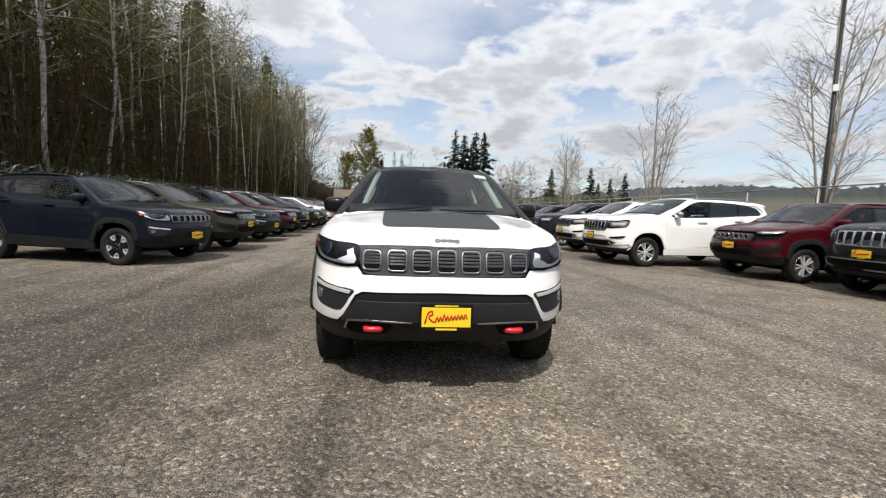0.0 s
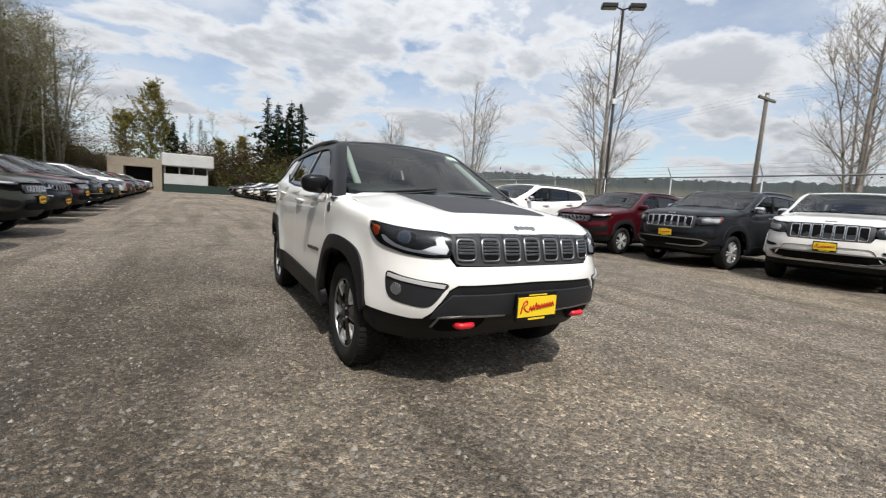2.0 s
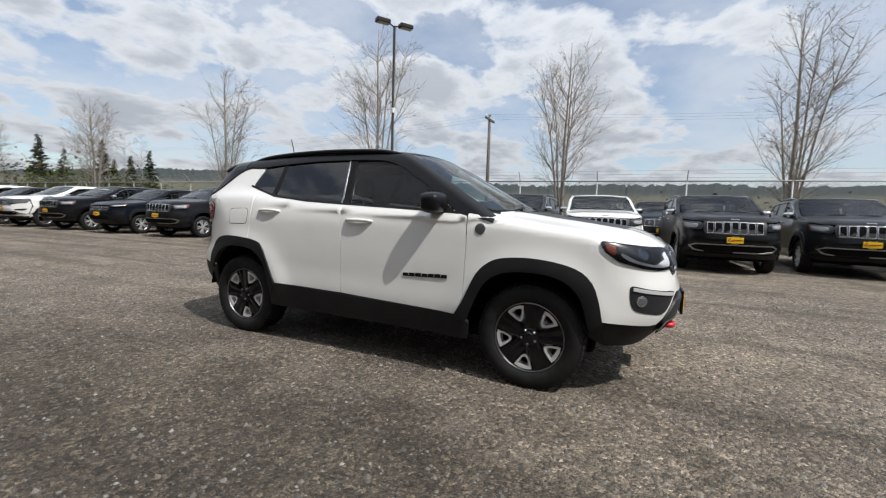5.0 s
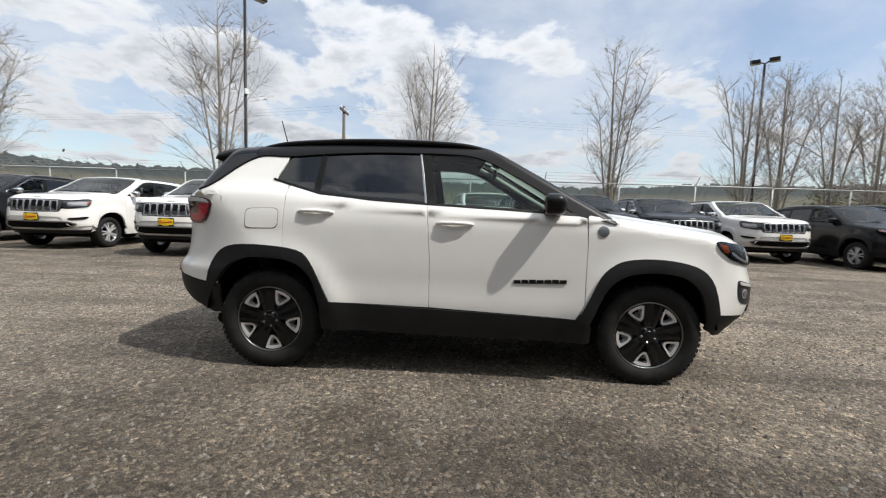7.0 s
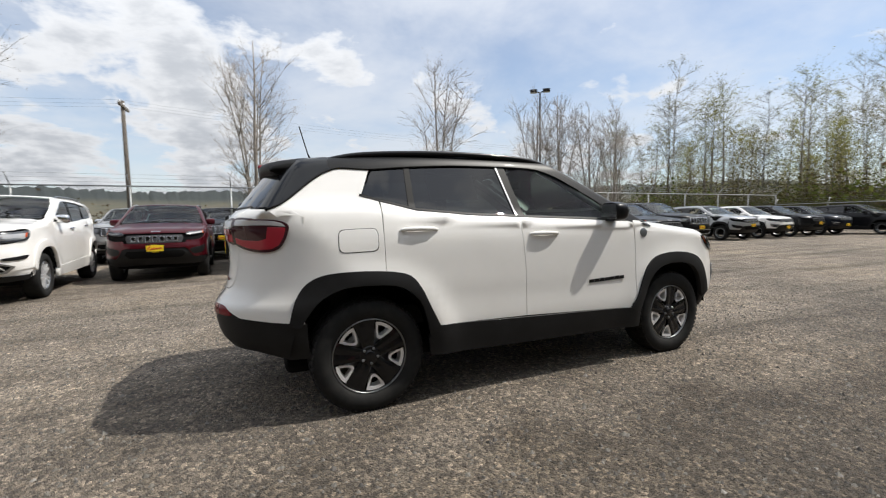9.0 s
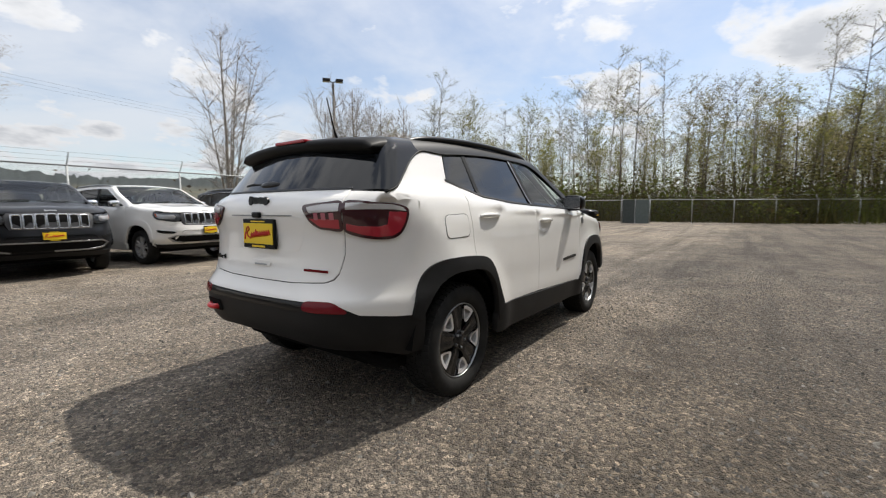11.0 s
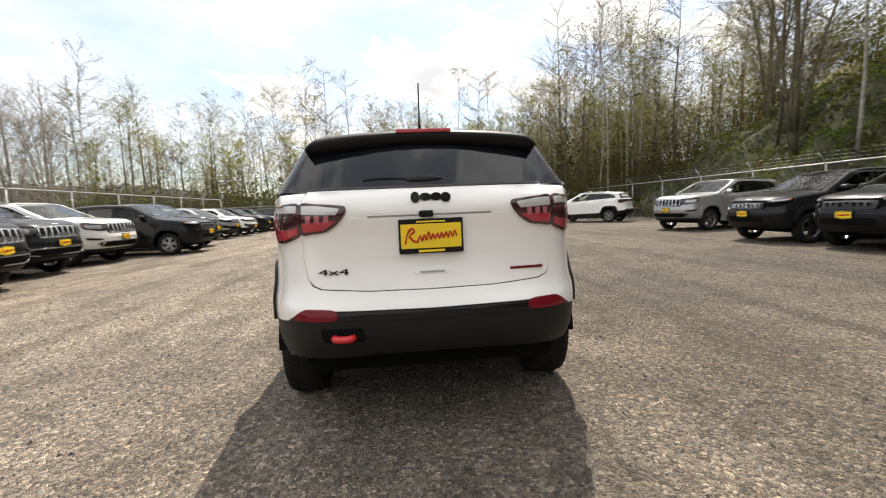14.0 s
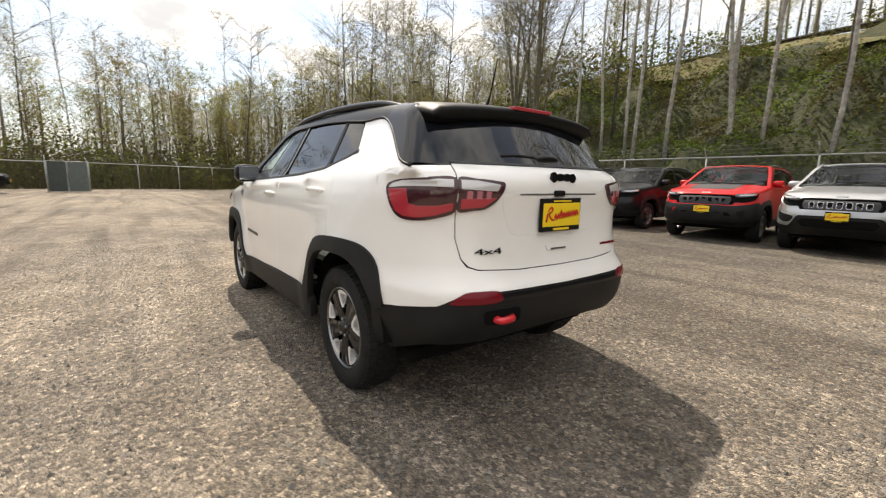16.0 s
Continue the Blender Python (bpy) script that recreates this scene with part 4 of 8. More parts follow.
def blocks(n, w, h, d, gap=0.25):
    """A low bar with n raised teeth, facing -y, centred: a badge with no lettering."""
    bm = bmesh.new()
    pw = w / n
    top = []
    for i in range(n):
        x0 = -w / 2 + i * pw
        hi = h / 2 * (0.8 + 0.2 * ((i * 7) % 3) / 2)
        g = max(gap, 0.02) * pw
        top += [(x0, hi), (x0 + pw - g, hi)] + ([(x0 + pw - g, -h * 0.3), (x0 + pw, -h * 0.3)] if i < n - 1 else [])
    ring = top + [(w / 2 - max(gap, 0.02) * pw, -h / 2), (-w / 2, -h / 2)]
    f = [bm.verts.new((x, -d, z)) for x, z in ring]
    b = [bm.verts.new((x, 0, z)) for x, z in ring]
    bm.faces.new(f)
    m = len(ring)
    for i in range(m):
        bm.faces.new((f[i], b[i], b[(i + 1) % m], f[(i + 1) % m]))
    bmesh.ops.recalc_face_normals(bm, faces=bm.faces[:])
    return bm


def links(w, h, d, r):
    """Four plain oval links in a row, facing -y: an emblem with no lettering."""
    bm = bmesh.new()
    n = 14
    for c, a, b, z in ((-0.36, 0.11, 0.50, -0.04), (-0.11, 0.145, 0.36, -0.02), (0.16, 0.145, 0.36, -0.02), (0.40, 0.13, 0.44, -0.10)):
        rings = []
        for k, y in ((1.0, 0.0), (1.0, -d), (1.0 - r, -d), (1.0 - r, 0.0)):
            rings.append([bm.verts.new((w * (c + (a - 0.14 * (1 - k)) * math.cos(t)), y, h * (z + (b - 0.55 * (1 - k)) * math.sin(t)))) for t in np.linspace(0, 2 * math.pi, n, endpoint=False)])
        for p, q in zip(rings, rings[1:]):
            for i in range(n):
                bm.faces.new((p[i], p[(i + 1) % n], q[(i + 1) % n], q[i]))
    bmesh.ops.recalc_face_normals(bm, faces=bm.faces[:])
    return bm


def scaled(kind, x, y, z):
    return tuple(shaped(SCALE[kind], (x, y, z))[0])


def add_plate(car, kind, x, y, z, turn):
    """Dealer's plate in its black frame; the script on it as one red flourish."""
    frame_ = put("plate_frame", cached(("pf",), lambda: bm_mesh("plate_frame", box_bm(-0.157, 0.157, -0.008, 0.010, -0.084, 0.084, 0.005))), M["seal"], car, "black plastic number plate frame")
    frame_.matrix_basis = Matrix.Translation(scaled(kind, x, y, z)) @ Matrix.Rotation(turn, 4, "Z")
    put("plate", cached(("pl",), lambda: bm_mesh("plate", box_bm(-0.147, 0.147, -0.012, -0.006, -0.058, 0.060, 0.002))), M["plate"], frame_, "yellow dealer plate with a red script line")
    put("frame_text_bar", cached(("ptop",), lambda: bm_mesh("bar", box_bm(-0.070, 0.070, -0.010, -0.007, 0.067, 0.074))), M["plate"], frame_)
    put("frame_text_bar", cached(("pbot",), lambda: bm_mesh("bar", box_bm(-0.064, 0.064, -0.010, -0.007, -0.077, -0.066))), M["plate"], frame_)

    def squiggle():
        # a tall first loop, then low even waves, a long tail
        pts = [(-0.128, -0.0135, -0.034), (-0.112, -0.0135, 0.022), (-0.090, -0.0135, 0.040), (-0.082, -0.0135, 0.022), (-0.106, -0.0135, 0.006), (-0.090, -0.0135, -0.018), (-0.076, -0.0135, -0.024)]
        for i in range(19):
            t = i / 18
            pts.append((-0.066 + 0.190 * t, -0.0135, -0.010 + 0.020 * t + (0.028 if i == 5 else 0.014) * (1 if i % 2 else -1)))
        pts = smoothed(pts, 3)
        v, f = tube(pts, 0.0048, 4)
        return mesh_of("flourish", v, f)
    put("red_flourish", cached(("psq",), squiggle), M["plateink"], frame_)


def mirror_mesh(s):
    bm = bmesh.new()
    bmesh.ops.create_uvsphere(bm, u_segments=24, v_segments=14, radius=1)
    for v in bm.verts:
        x, y, z = v.co
        q = lambda a, e: math.copysign(abs(a) ** e, a)
        v.co = (q(x, 0.62) * 0.105 * s[0], max(-1, min(0.55, q(y, 0.75))) * 0.085 * s[1], q(z, 0.62) * 0.075 * s[2] * (1 + 0.10 * x))
    return bm_mesh("mirror_cap", bm, True)


def seat_mesh(w, rear=False):
    bm = bmesh.new()
    n = 1
    add_box(bm, -w, w, -0.27, 0.25, 0.42, 0.58, 0.05)
    add_box(bm, -w, w, 0.0, 0.14, 0.55, 1.14, 0.05, Matrix.Translation((0, 0.20, 0)) @ Matrix.Rotation(radians(-14), 4, "X") @ Matrix.Translation((0, 0, 0)))
    for k in ((0,) if not rear else (-0.42, 0.42)):
        add_box(bm, k - 0.13, k + 0.13, 0.44, 0.54, 1.16, 1.33, 0.04)
    return bm_mesh("seat", bm)


def build_car(name, kind, body, at, heading, label, hero=False, roof=None, clad=None, wheel="dark", plate=True, far=False, group="parked cars"):
    car = new(name)
    car.empty_display_size = 0.3
    tagged(car, label, "car", group)
    P = M[body]
    R = M[roof] if roof else P
    C = M[clad] if clad else M["clad"]
    st = 0.05 if hero else (0.34 if far else 0.20)
    tag = "h" if hero else ("f" if far else "b")
    S = SCALE[kind]

    def lay(nm, pat, poly, mode, m, parent=None, off=0.0, rim=0.02, step=None, lab=""):
        key = (kind, tag, pat, mode)
        if key not in MESHES:
            if far and len(poly) > 24 and pat not in ("quarter", "qwin"):
                poly = poly[::3]
            MESHES[key] = skin(nm, poly, mode, off, ((step if hero else None) or st) if far or hero or pat not in ("hood", "fender") else 0.09, rim, S)
        return put(nm, MESHES[key], m, parent or car, lab)

    # dark structure under the panels
    for s, md in ((-1, "R"), (1, "L")):
        lay("body_shell", "shell", SIDE["shell"], md, M["shell"], off=-0.016 if hero else -0.045, rim=0)
    lay("front_shell", "fshell", both([(0, 0.985), (0.6, 0.975), (1.1, 0.98), (1.13, 0.45), (0.9, 0.36), (0, 0.36)]), "F", M["shell"], off=-0.030, rim=0)
    lay("rear_shell", "rshell", both([(0, 1.258), (0.65, 1.258), (1.05, 1.24), (1.10, 0.5), (0.8, 0.47), (0, 0.47)]), "B", M["shell"], off=-0.016, rim=0)
    lay("cowl", "cowl", both([(0, -0.98), (0.74, -0.86), (0.76, -1.05), (0.5, -1.25), (0, -1.30)]), "T", M["clad"], off=-0.012 if hero else -0.03, rim=0)

    def floor_mesh():
        bm = bmesh.new()
        add_box(bm, -0.72 * S[0], 0.72 * S[0], -1.72 * S[1], 1.80 * S[1], 0.25 * S[2], 0.34 * S[2], 0.04)
        add_box(bm, -0.83 * S[0], 0.83 * S[0], -0.84 * S[1], 0.88 * S[1], 0.34 * S[2], 0.42 * S[2], 0.01)
        add_box(bm, -0.56 * S[0], 0.56 * S[0], -1.8 * S[1], 1.8 * S[1], 0.32 * S[2], 0.56 * S[2], 0.02)
        return bm_mesh("underbody", bm)
    put("underbody", cached((kind, "floor"), floor_mesh), M["shell"], car)

    # panels
    hood = lay("hood", "hood", TOP["hood"], "T", P, step=0.05 if hero else None, rim=0.012)
    lay("hood_lip", "hlip", both([(0, 1.030), (0.45, 1.030), (0.8, 1.030), (0.95, 1.030), (1.05, 1.026), (1.082, 1.016), (1.075, 1.006), (0.90, 0.991), (0.72, 0.976), (0.545, 0.964), (0.40, 0.971), (0, 0.973)]), "F", P, hood, off=0.0005, rim=0.012)
    lay("front_bumper", "fbump", FRONT["front_bumper"], "F", P)
    lb = lay("lower_bumper", "lbump", FRONT["lower_bumper"], "F", C if kind != "large" else P, off=-0.012)
    if body == "red":
        lay("bumper_cladding", "rclad", both([(0, 0.765), (0.55, 0.765), (0.80, 0.800), (1.02, 0.83), (1.125, 0.80), (1.12, 0.50), (0.7, 0.44), (0, 0.44)]), "F", C, lb, off=0.016, rim=0.03)
        lay("hood_decal", "rdecal", TOP["decal"], "T", M["decal"], hood, off=0.003, rim=0.002)
    gate = lay("tailgate", "gate", REAR["tailgate"], "B", P, rim=0.014)
    lay("rear_bumper", "rbump", REAR["rear_bumper"], "B", P, rim=0.014)
    lr = lay("lower_rear_bumper", "lrbump", REAR["lower_rear_bumper"], "B", C, off=-0.004)
    for s, md in ((-1, "R"), (1, "L")):
        lay("fender", "fender", SIDE["fender"], md, P)
        fd = lay("front_door", "fdoor", SIDE["front_door"], md, P)
        rd = lay("rear_door", "rdoor", SIDE["rear_door" if kind == "compact" else "rear_door_long"], md, P)
        q = lay("quarter_panel", "quarter", SIDE["quarter_panel" if kind == "compact" else "quarter_long"], md, P)
        lay("wheel_arch", "archf", SIDE["arch_front"], md, C, off=0.016, rim=0.045)
        lay("wheel_arch", "archr", SIDE["arch_rear"], md, C, off=0.016, rim=0.045)
        lay("sill", "sill", SIDE["sill"], md, C if kind != "large" else P, off=0.010, rim=0.05)
        key = (kind, tag, "roof_frame", md)
        if key not in MESHES:
            MESHES[key] = roof_frame("roof_frame", s, 0.035 if hero else (0.16 if far else 0.08), 12 if hero else (4 if far else 7), 0.085 if hero else 0.055, 0.005, S)
        put("roof_frame", MESHES[key], R, car)
        if not far:
          lay("door_pillar", "bpil", SIDE["b_pillar"], md, M["seal"], off=0.001)
          lay("window_bar", "cpil", SIDE["c_pillar"], md, M["seal"], off=0.001)
        lay("front_window", "fwin", SIDE["front_window"], md, M["clear"], fd, off=-0.004, rim=0)
        lay("rear_window", "rwin", SIDE["rear_window"], md, M["privacy"], rd, off=-0.004, rim=0)
        lay("quarter_window", "qwin", SIDE["quarter_window" if kind == "compact" else "quarter_window_long"], md, M["privacy"], q, off=-0.003, rim=0)
        if kind != "compact" and not far:
            def glass_strip():
                line = [k_ for k_ in FRAME_LOW if -0.75 < k_[0] < 1.68][::2]
                tp, tn = on_body(md, [k_[0] for k_ in line], [k_[1] - 0.004 for k_ in line])
                v, f = tube([tuple(a_) for a_ in shaped(S, tp + tn * 0.006)], 0.008, 4)
                return mesh_of("window_trim", v, f)
            put("window_trim", cached((kind, "strip", md), glass_strip), M["chrome"] if kind == "large" else M["seal"], car)
        # handles
        for dr, yc, zc in ((fd, 0.030, 1.062), (rd, 0.985, 1.112)):
            e = 0.125
            cup = [(yc - e * 0.55, zc), (yc - e * 0.3, zc + 0.032), (yc + e * 0.3, zc + 0.032), (yc + e * 0.55, zc), (yc + e * 0.3, zc - 0.036), (yc - e * 0.3, zc - 0.036)]
            if hero:
                k = skin("handle_cup", fillet(cup, 0.03), md, 0.0012, 0.05, 0, S)
                put("handle_cup", k, M["white"] if body == "white" else P, dr)

            def handle():
                base, nn = on_body(md, [yc - 0.125, yc - 0.09, yc, yc + 0.09, yc + 0.125], [zc, zc + 0.002, zc + 0.003, zc + 0.002, zc])
                v, f = tube([tuple(shaped(S, b + n_ * o)[0]) for b, n_, o in zip(base, nn, (0.002, 0.018, 0.024, 0.018, 0.002))], [0.008, 0.013, 0.014, 0.013, 0.008], 8)
                return mesh_of("door_handle", v, f)
            if not far:
                put("door_handle", cached((kind, "handle", md, yc), handle), P if kind != "large" else M["chrome"], dr)
        # mirror
        mc = put("mirror", cached((kind, "mirror"), lambda: mirror_mesh(S)), M["gloss"] if hero else (P if kind != "large" else M["chrome"]), car, "gloss black door mirror" if hero else "")
        mc.matrix_basis = Matrix.Translation(scaled(kind, s * 0.915, -0.615, 1.215)) @ Matrix.Rotation(s * 0.12, 4, "Z")

        def mirror_glass():
            bm = bmesh.new()
            add_box(bm, -0.085 * S[0], 0.085 * S[0], 0.048, 0.052, -0.056 * S[2], 0.058 * S[2], 0.001)
            return bm_mesh("mirror_glass", bm)
        if not far:
            put("mirror_glass", cached((kind, "mglass"), mirror_glass), M["chrome"], mc)

        def mirror_arm():
            v, f = tube([scaled(kind, s * 0.80, -0.66, 1.150), scaled(kind, s * 0.86, -0.64, 1.160), scaled(kind, s * 0.90, -0.62, 1.180)], [0.034, 0.026, 0.030], 8)
            return mesh_of("mirror_arm", v, f)
        if not far:
            put("mirror_arm", cached((kind, "marm", s), mirror_arm), M["seal"], car)

        # wheels and liners
        for a in AXLES:
            def liner():
                vs, fs = [], []
                n = 18
                for i in range(n + 1):
                    t = math.pi * (0.02 + 0.96 * i / n)
                    for x in (0.52, 0.855):
                        vs.append(scaled(kind, s * x, a + 0.462 * math.cos(t), 0.37 + 0.424 * math.sin(t)))
                for i in range(n):
                    fs.append((2 * i, 2 * i + 1, 2 * i + 3, 2 * i + 2))
                b = len(vs)
                vs.append(scaled(kind, s * 0.52, a, 0.37))
                for i in range(n):
                    fs.append((b, 2 * i, 2 * i + 2))
                return mesh_of("wheel_liner", vs, fs, smooth=False)
            if not far:
                put("wheel_liner", cached((kind, "liner", s, a), liner), M["shell"], car)
            add_wheel(car, s * 0.772 * S[0], a * S[1], 0.351 * (1.0 if kind == "compact" else 1.06 if kind == "large" else 1.01), 0.37 * (1 + a) + s, "hero" if hero or wheel == "hero" else ("far" if far else wheel))

    # glasshouse
    lay("roof", "roof", TOP["roof"], "T", R, off=0.004, rim=0.03)
    lay("windshield", "wshield", TOP["windshield"], "T", M["clear"], off=0.001, rim=0)
    lay("rear_window_frame", "rfr", REAR["rear_frame"], "B", M["seal"] if not roof else M["gloss"], off=-0.004, rim=0.01) if not hero else None
    if hero:
        put("tailgate_glass", glass_wrap("tailgate_glass", 0.0075, S), M["rearglass"], gate, "dark wrap-round rear glass")
    else:
        lay("tailgate_glass", "rglass", REAR["rear_glass"], "B", M["privacy"], gate, off=0.002, rim=0)

    def spoiler():
        prof = [(1.50, 1.618), (1.66, 1.605), (1.78, 1.588), (1.865, 1.568), (1.890, 1.554), (1.892, 1.540), (1.880, 1.505), (1.845, 1.490), (1.75, 1.492), (1.64, 1.53)]
        vs, fs = [], []
        xs = [-0.625, -0.615, -0.58, -0.50, -0.36, -0.18, 0, 0.18, 0.36, 0.50, 0.58, 0.615, 0.625]
        for x in xs:
            e = abs(x) / 0.625
            for y, z in prof:
                yy = y - (0.055 * e**3) * ((y - 1.50) / 0.39)
                zz = z - 0.034 * e**2 - 0.030 * max(0, (e - 0.9) / 0.1) ** 2 * (1 if z > 1.53 else -0.4)
                vs.append(scaled(kind, x, yy, zz))
        m = len(prof)
        for i in range(len(xs) - 1):
            for j in range(m):
                k = (j + 1) % m
                fs.append((i * m + j, i * m + k, (i + 1) * m + k, (i + 1) * m + j))
        fs += [tuple(range(m)), tuple(range((len(xs) - 1) * m, len(xs) * m))[::-1]]
        bm = bmesh.new()
        me = mesh_of("spoiler", vs, fs)
        bm.from_mesh(me)
        bmesh.ops.recalc_face_normals(bm, faces=bm.faces[:])
        bm.to_mesh(me)
        bm.free()
        return me
    sp = put("spoiler", cached((kind, "spoiler"), spoiler), M["seal"] if hero else R, car)
    if not far:
        put("brake_light", cached((kind, "brake"), lambda: bm_mesh("brake_light", box_bm(*(a * b for a, b in zip((-0.145, 0.145), (S[0],) * 2)), 1.82 * S[1], 1.897 * S[1], 1.554 * S[2], 1.574 * S[2], 0.006))), M["lampred"], sp)
    for s in (-1, 1):
        def rail():
            pts = [scaled(kind, s * x, y, z) for x, y, z in ((0.578, 1.52, 1.552), (0.585, 1.42, 1.582), (0.594, 1.25, 1.610), (0.602, 0.9, 1.633), (0.606, 0.5, 1.641), (0.602, 0.1, 1.632), (0.596, -0.08, 1.614), (0.590, -0.21, 1.580))]
            v, f = tube(smoothed(pts, 4), 0.020, 8)
            return mesh_of("roof_rail", v, f)
        if not far:
            put("roof_rail", cached((kind, "rail", s), rail), M["gloss"] if hero else (M["satin"] if kind != "compact" else M["seal"]), car)

    # cabin
    if not far:
        for nm, x, y, rear in (("front_seat", -0.36, 0.16, False), ("front_seat", 0.36, 0.16, False), ("rear_seat", 0, 1.02, True)):
            o = put(nm, cached((kind, nm), lambda: seat_mesh(0.25 if not rear else 0.62, rear)), M["inner"], car)
            o.matrix_basis = Matrix.Translation(scaled(kind, x, y, 0.02))

        def dash():
            bm = bmesh.new()
            add_box(bm, -0.70 * S[0], 0.70 * S[0], -1.02 * S[1], -0.58 * S[1], 0.70, 1.09 * S[2], 0.08)
            add_box(bm, -0.13, 0.13, -0.62 * S[1], 0.5, 0.4, 0.72, 0.04)
            return bm_mesh("dashboard", bm)
        put("dashboard", cached((kind, "dash"), dash), M["inner"], car)

        def wheel_():
            v, f = tube([(0.18 * math.cos(t), 0.0, 0.18 * math.sin(t)) for t in np.linspace(0, 2 * math.pi, 24, endpoint=False)], 0.016, 6, True)
            return mesh_of("steering_wheel", v, f)
        o = put("steering_wheel", cached((kind, "swheel"), wheel_), M["inner"], car)
        o.matrix_basis = Matrix.Translation(scaled(kind, 0.36, -0.40, 1.02)) @ Matrix.Rotation(radians(-22), 4, "X")

    # grille: seven slots
    if kind == "compact":
        gr = lay("grille", "grille", FRONT["grille"], "F", M["decal"], off=-0.004, rim=0.02)
        z0, z1, hw, pitch, ring_m, ring_w = 0.808, 0.950, 0.061, 0.1500, M["satin"], 0.010
    elif kind == "large":
        gr = lay("grille", "grilleL", both([(0, 0.968), (0.50, 0.964), (0.535, 0.93), (0.52, 0.835), (0.49, 0.782), (0, 0.776)]), "F", M["decal"], off=0.003, rim=0.02)
        z0, z1, hw, pitch, ring_m, ring_w = 0.782, 0.962, 0.064, 0.1370, M["chrome"], 0.013
    else:
        gr = lay("grille", "grilleM", both([(0, 0.934), (0.46, 0.930), (0.48, 0.87), (0.45, 0.798), (0, 0.790)]), "F", M["decal"], off=0.002, rim=0.02)
        z0, z1, hw, pitch, ring_m, ring_w = 0.806, 0.918, 0.042, 0.1180, M["chrome"] if body not in ("red", "gloss") else M["decal"], 0.009
    for i in range(-3, 4):
        c = i * pitch
        w2 = hw if abs(i) < 3 else hw * 0.93
        zt = z1 - 0.004 * abs(i)
        zb = z0 + 0.003 * abs(i)
        fn = 3 if hero else 2
        o_ = fillet([(c - w2, zb), (c + w2, zb), (c + w2, zt), (c - w2, zt)], 0.03 if hero else 0.018, fn)
        i_ = fillet([(c - w2 + ring_w, zb + ring_w), (c + w2 - ring_w, zb + ring_w), (c + w2 - ring_w, zt - ring_w), (c - w2 + ring_w, zt - ring_w)], 0.022 if hero else 0.012, fn)

        def slot_ring():
            m = len(o_)
            uv = np.array(o_ + i_)
            p, n_ = on_body("F", uv[:, 0], uv[:, 1])
            mid = (uv[:m] + uv[m:]) / 2
            pm, nm = on_body("F", mid[:, 0], mid[:, 1])
            vs = [v for v in p[:m] + n_[:m] * 0.002] + [v for v in pm + nm * 0.012] + [v for v in p[m:] + n_[m:] * 0.003] + [v for v in p[m:] - n_[m:] * 0.012]
            fs = []
            for j in range(m):
                k = (j + 1) % m
                for q in range(3):
                    fs.append((q * m + j, q * m + k, (q + 1) * m + k, (q + 1) * m + j))
            return mesh_of("slot_ring", shaped(S, vs), fs)
        ring = put("slot_ring", cached((kind, tag, "slot", i), slot_ring), ring_m, gr, "satin grille slot surround" if hero else "")
        key = (kind, tag, "slotfill", i)
        if key not in MESHES:
            MESHES[key] = skin("slot_fill", i_, "F", 0.0015, 0.06, 0, S)
        if not far:
            put("slot_fill", MESHES[key], M["shell"], ring)
        if hero:
            # honeycomb mesh inside the slot
            bm_v, bm_f = [], []
            for r_ in range(6):
                for s_ in (-1, 1):
                    pts = []
                    zc = i_[0][1] + 0.012 + r_ * (zt - zb - 0.03) / 5.2
                    for q in range(9):
                        u = c - w2 + ring_w + (2 * (w2 - ring_w)) * q / 8
                        pts.append((u, zc + s_ * 0.006 * (1 if q % 2 else -1)))
                    p, n_ = on_body("F", [a for a, _ in pts], [b for _, b in pts])
                    v, f = tube([tuple(a) for a in p + n_ * 0.004], 0.0028, 4)
                    b = len(bm_v)
                    bm_v += v
                    bm_f += [tuple(k + b for k in g) for g in f]
            put("slot_mesh", mesh_of("slot_mesh", bm_v, bm_f), M["lampgrey"], ring, "grey honeycomb mesh")

    # lamps
    fr = FRONT if kind == "compact" else (LARGE_FRONT if kind == "large" else MIDDLE_FRONT)
    for s in (-1, 1):
        flip = (lambda p: flipped(p)) if s < 0 else (lambda p: p)
        hp = fr["headlight"]
        hl = lay("headlight", "hl%d" % s, flip(hp), "F", M["lampbody"] if kind == "compact" else M["lampgrey"], off=0.004, rim=0.03, step=0.05, lab="headlight with dark housing and amber corner" if hero else "")
        c = np.mean(hp, 0)
        if hero or not far:
            band = smoothed([(0.555, 0.853), (0.68, 0.850), (0.80, 0.866), (0.90, 0.893), (0.948, 0.925), (0.930, 0.930), (0.84, 0.890), (0.74, 0.868), (0.685, 0.866), (0.650, 0.880), (0.60, 0.898), (0.555, 0.902)], 2, True)
            if kind == "compact":
                lay("light_band", "lband%d" % s, flip(band), "F", M["reflector"], hl, off=0.0075, rim=0.004)
                lay("light_band", "lleg%d" % s, flip([(0.552, 0.880), (0.598, 0.880), (0.612, 0.925), (0.572, 0.940)]), "F", M["reflector"], hl, off=0.0085, rim=0.004)
                lay("amber_marker", "lamber%d" % s, flip([(0.985, 0.972), (1.052, 0.984), (1.040, 0.950), (1.000, 0.922), (0.975, 0.935)]), "F", M["amber"], hl, off=0.0085, rim=0.004)
                lay("projector", "lproj%d" % s, flip([(c[0] - 0.02 + 0.045 * math.cos(t), 0.930 + 0.026 * math.sin(t)) for t in np.linspace(0, 2 * math.pi, 16, endpoint=False)]), "F", M["gloss"], hl, off=0.0075, rim=0.004)
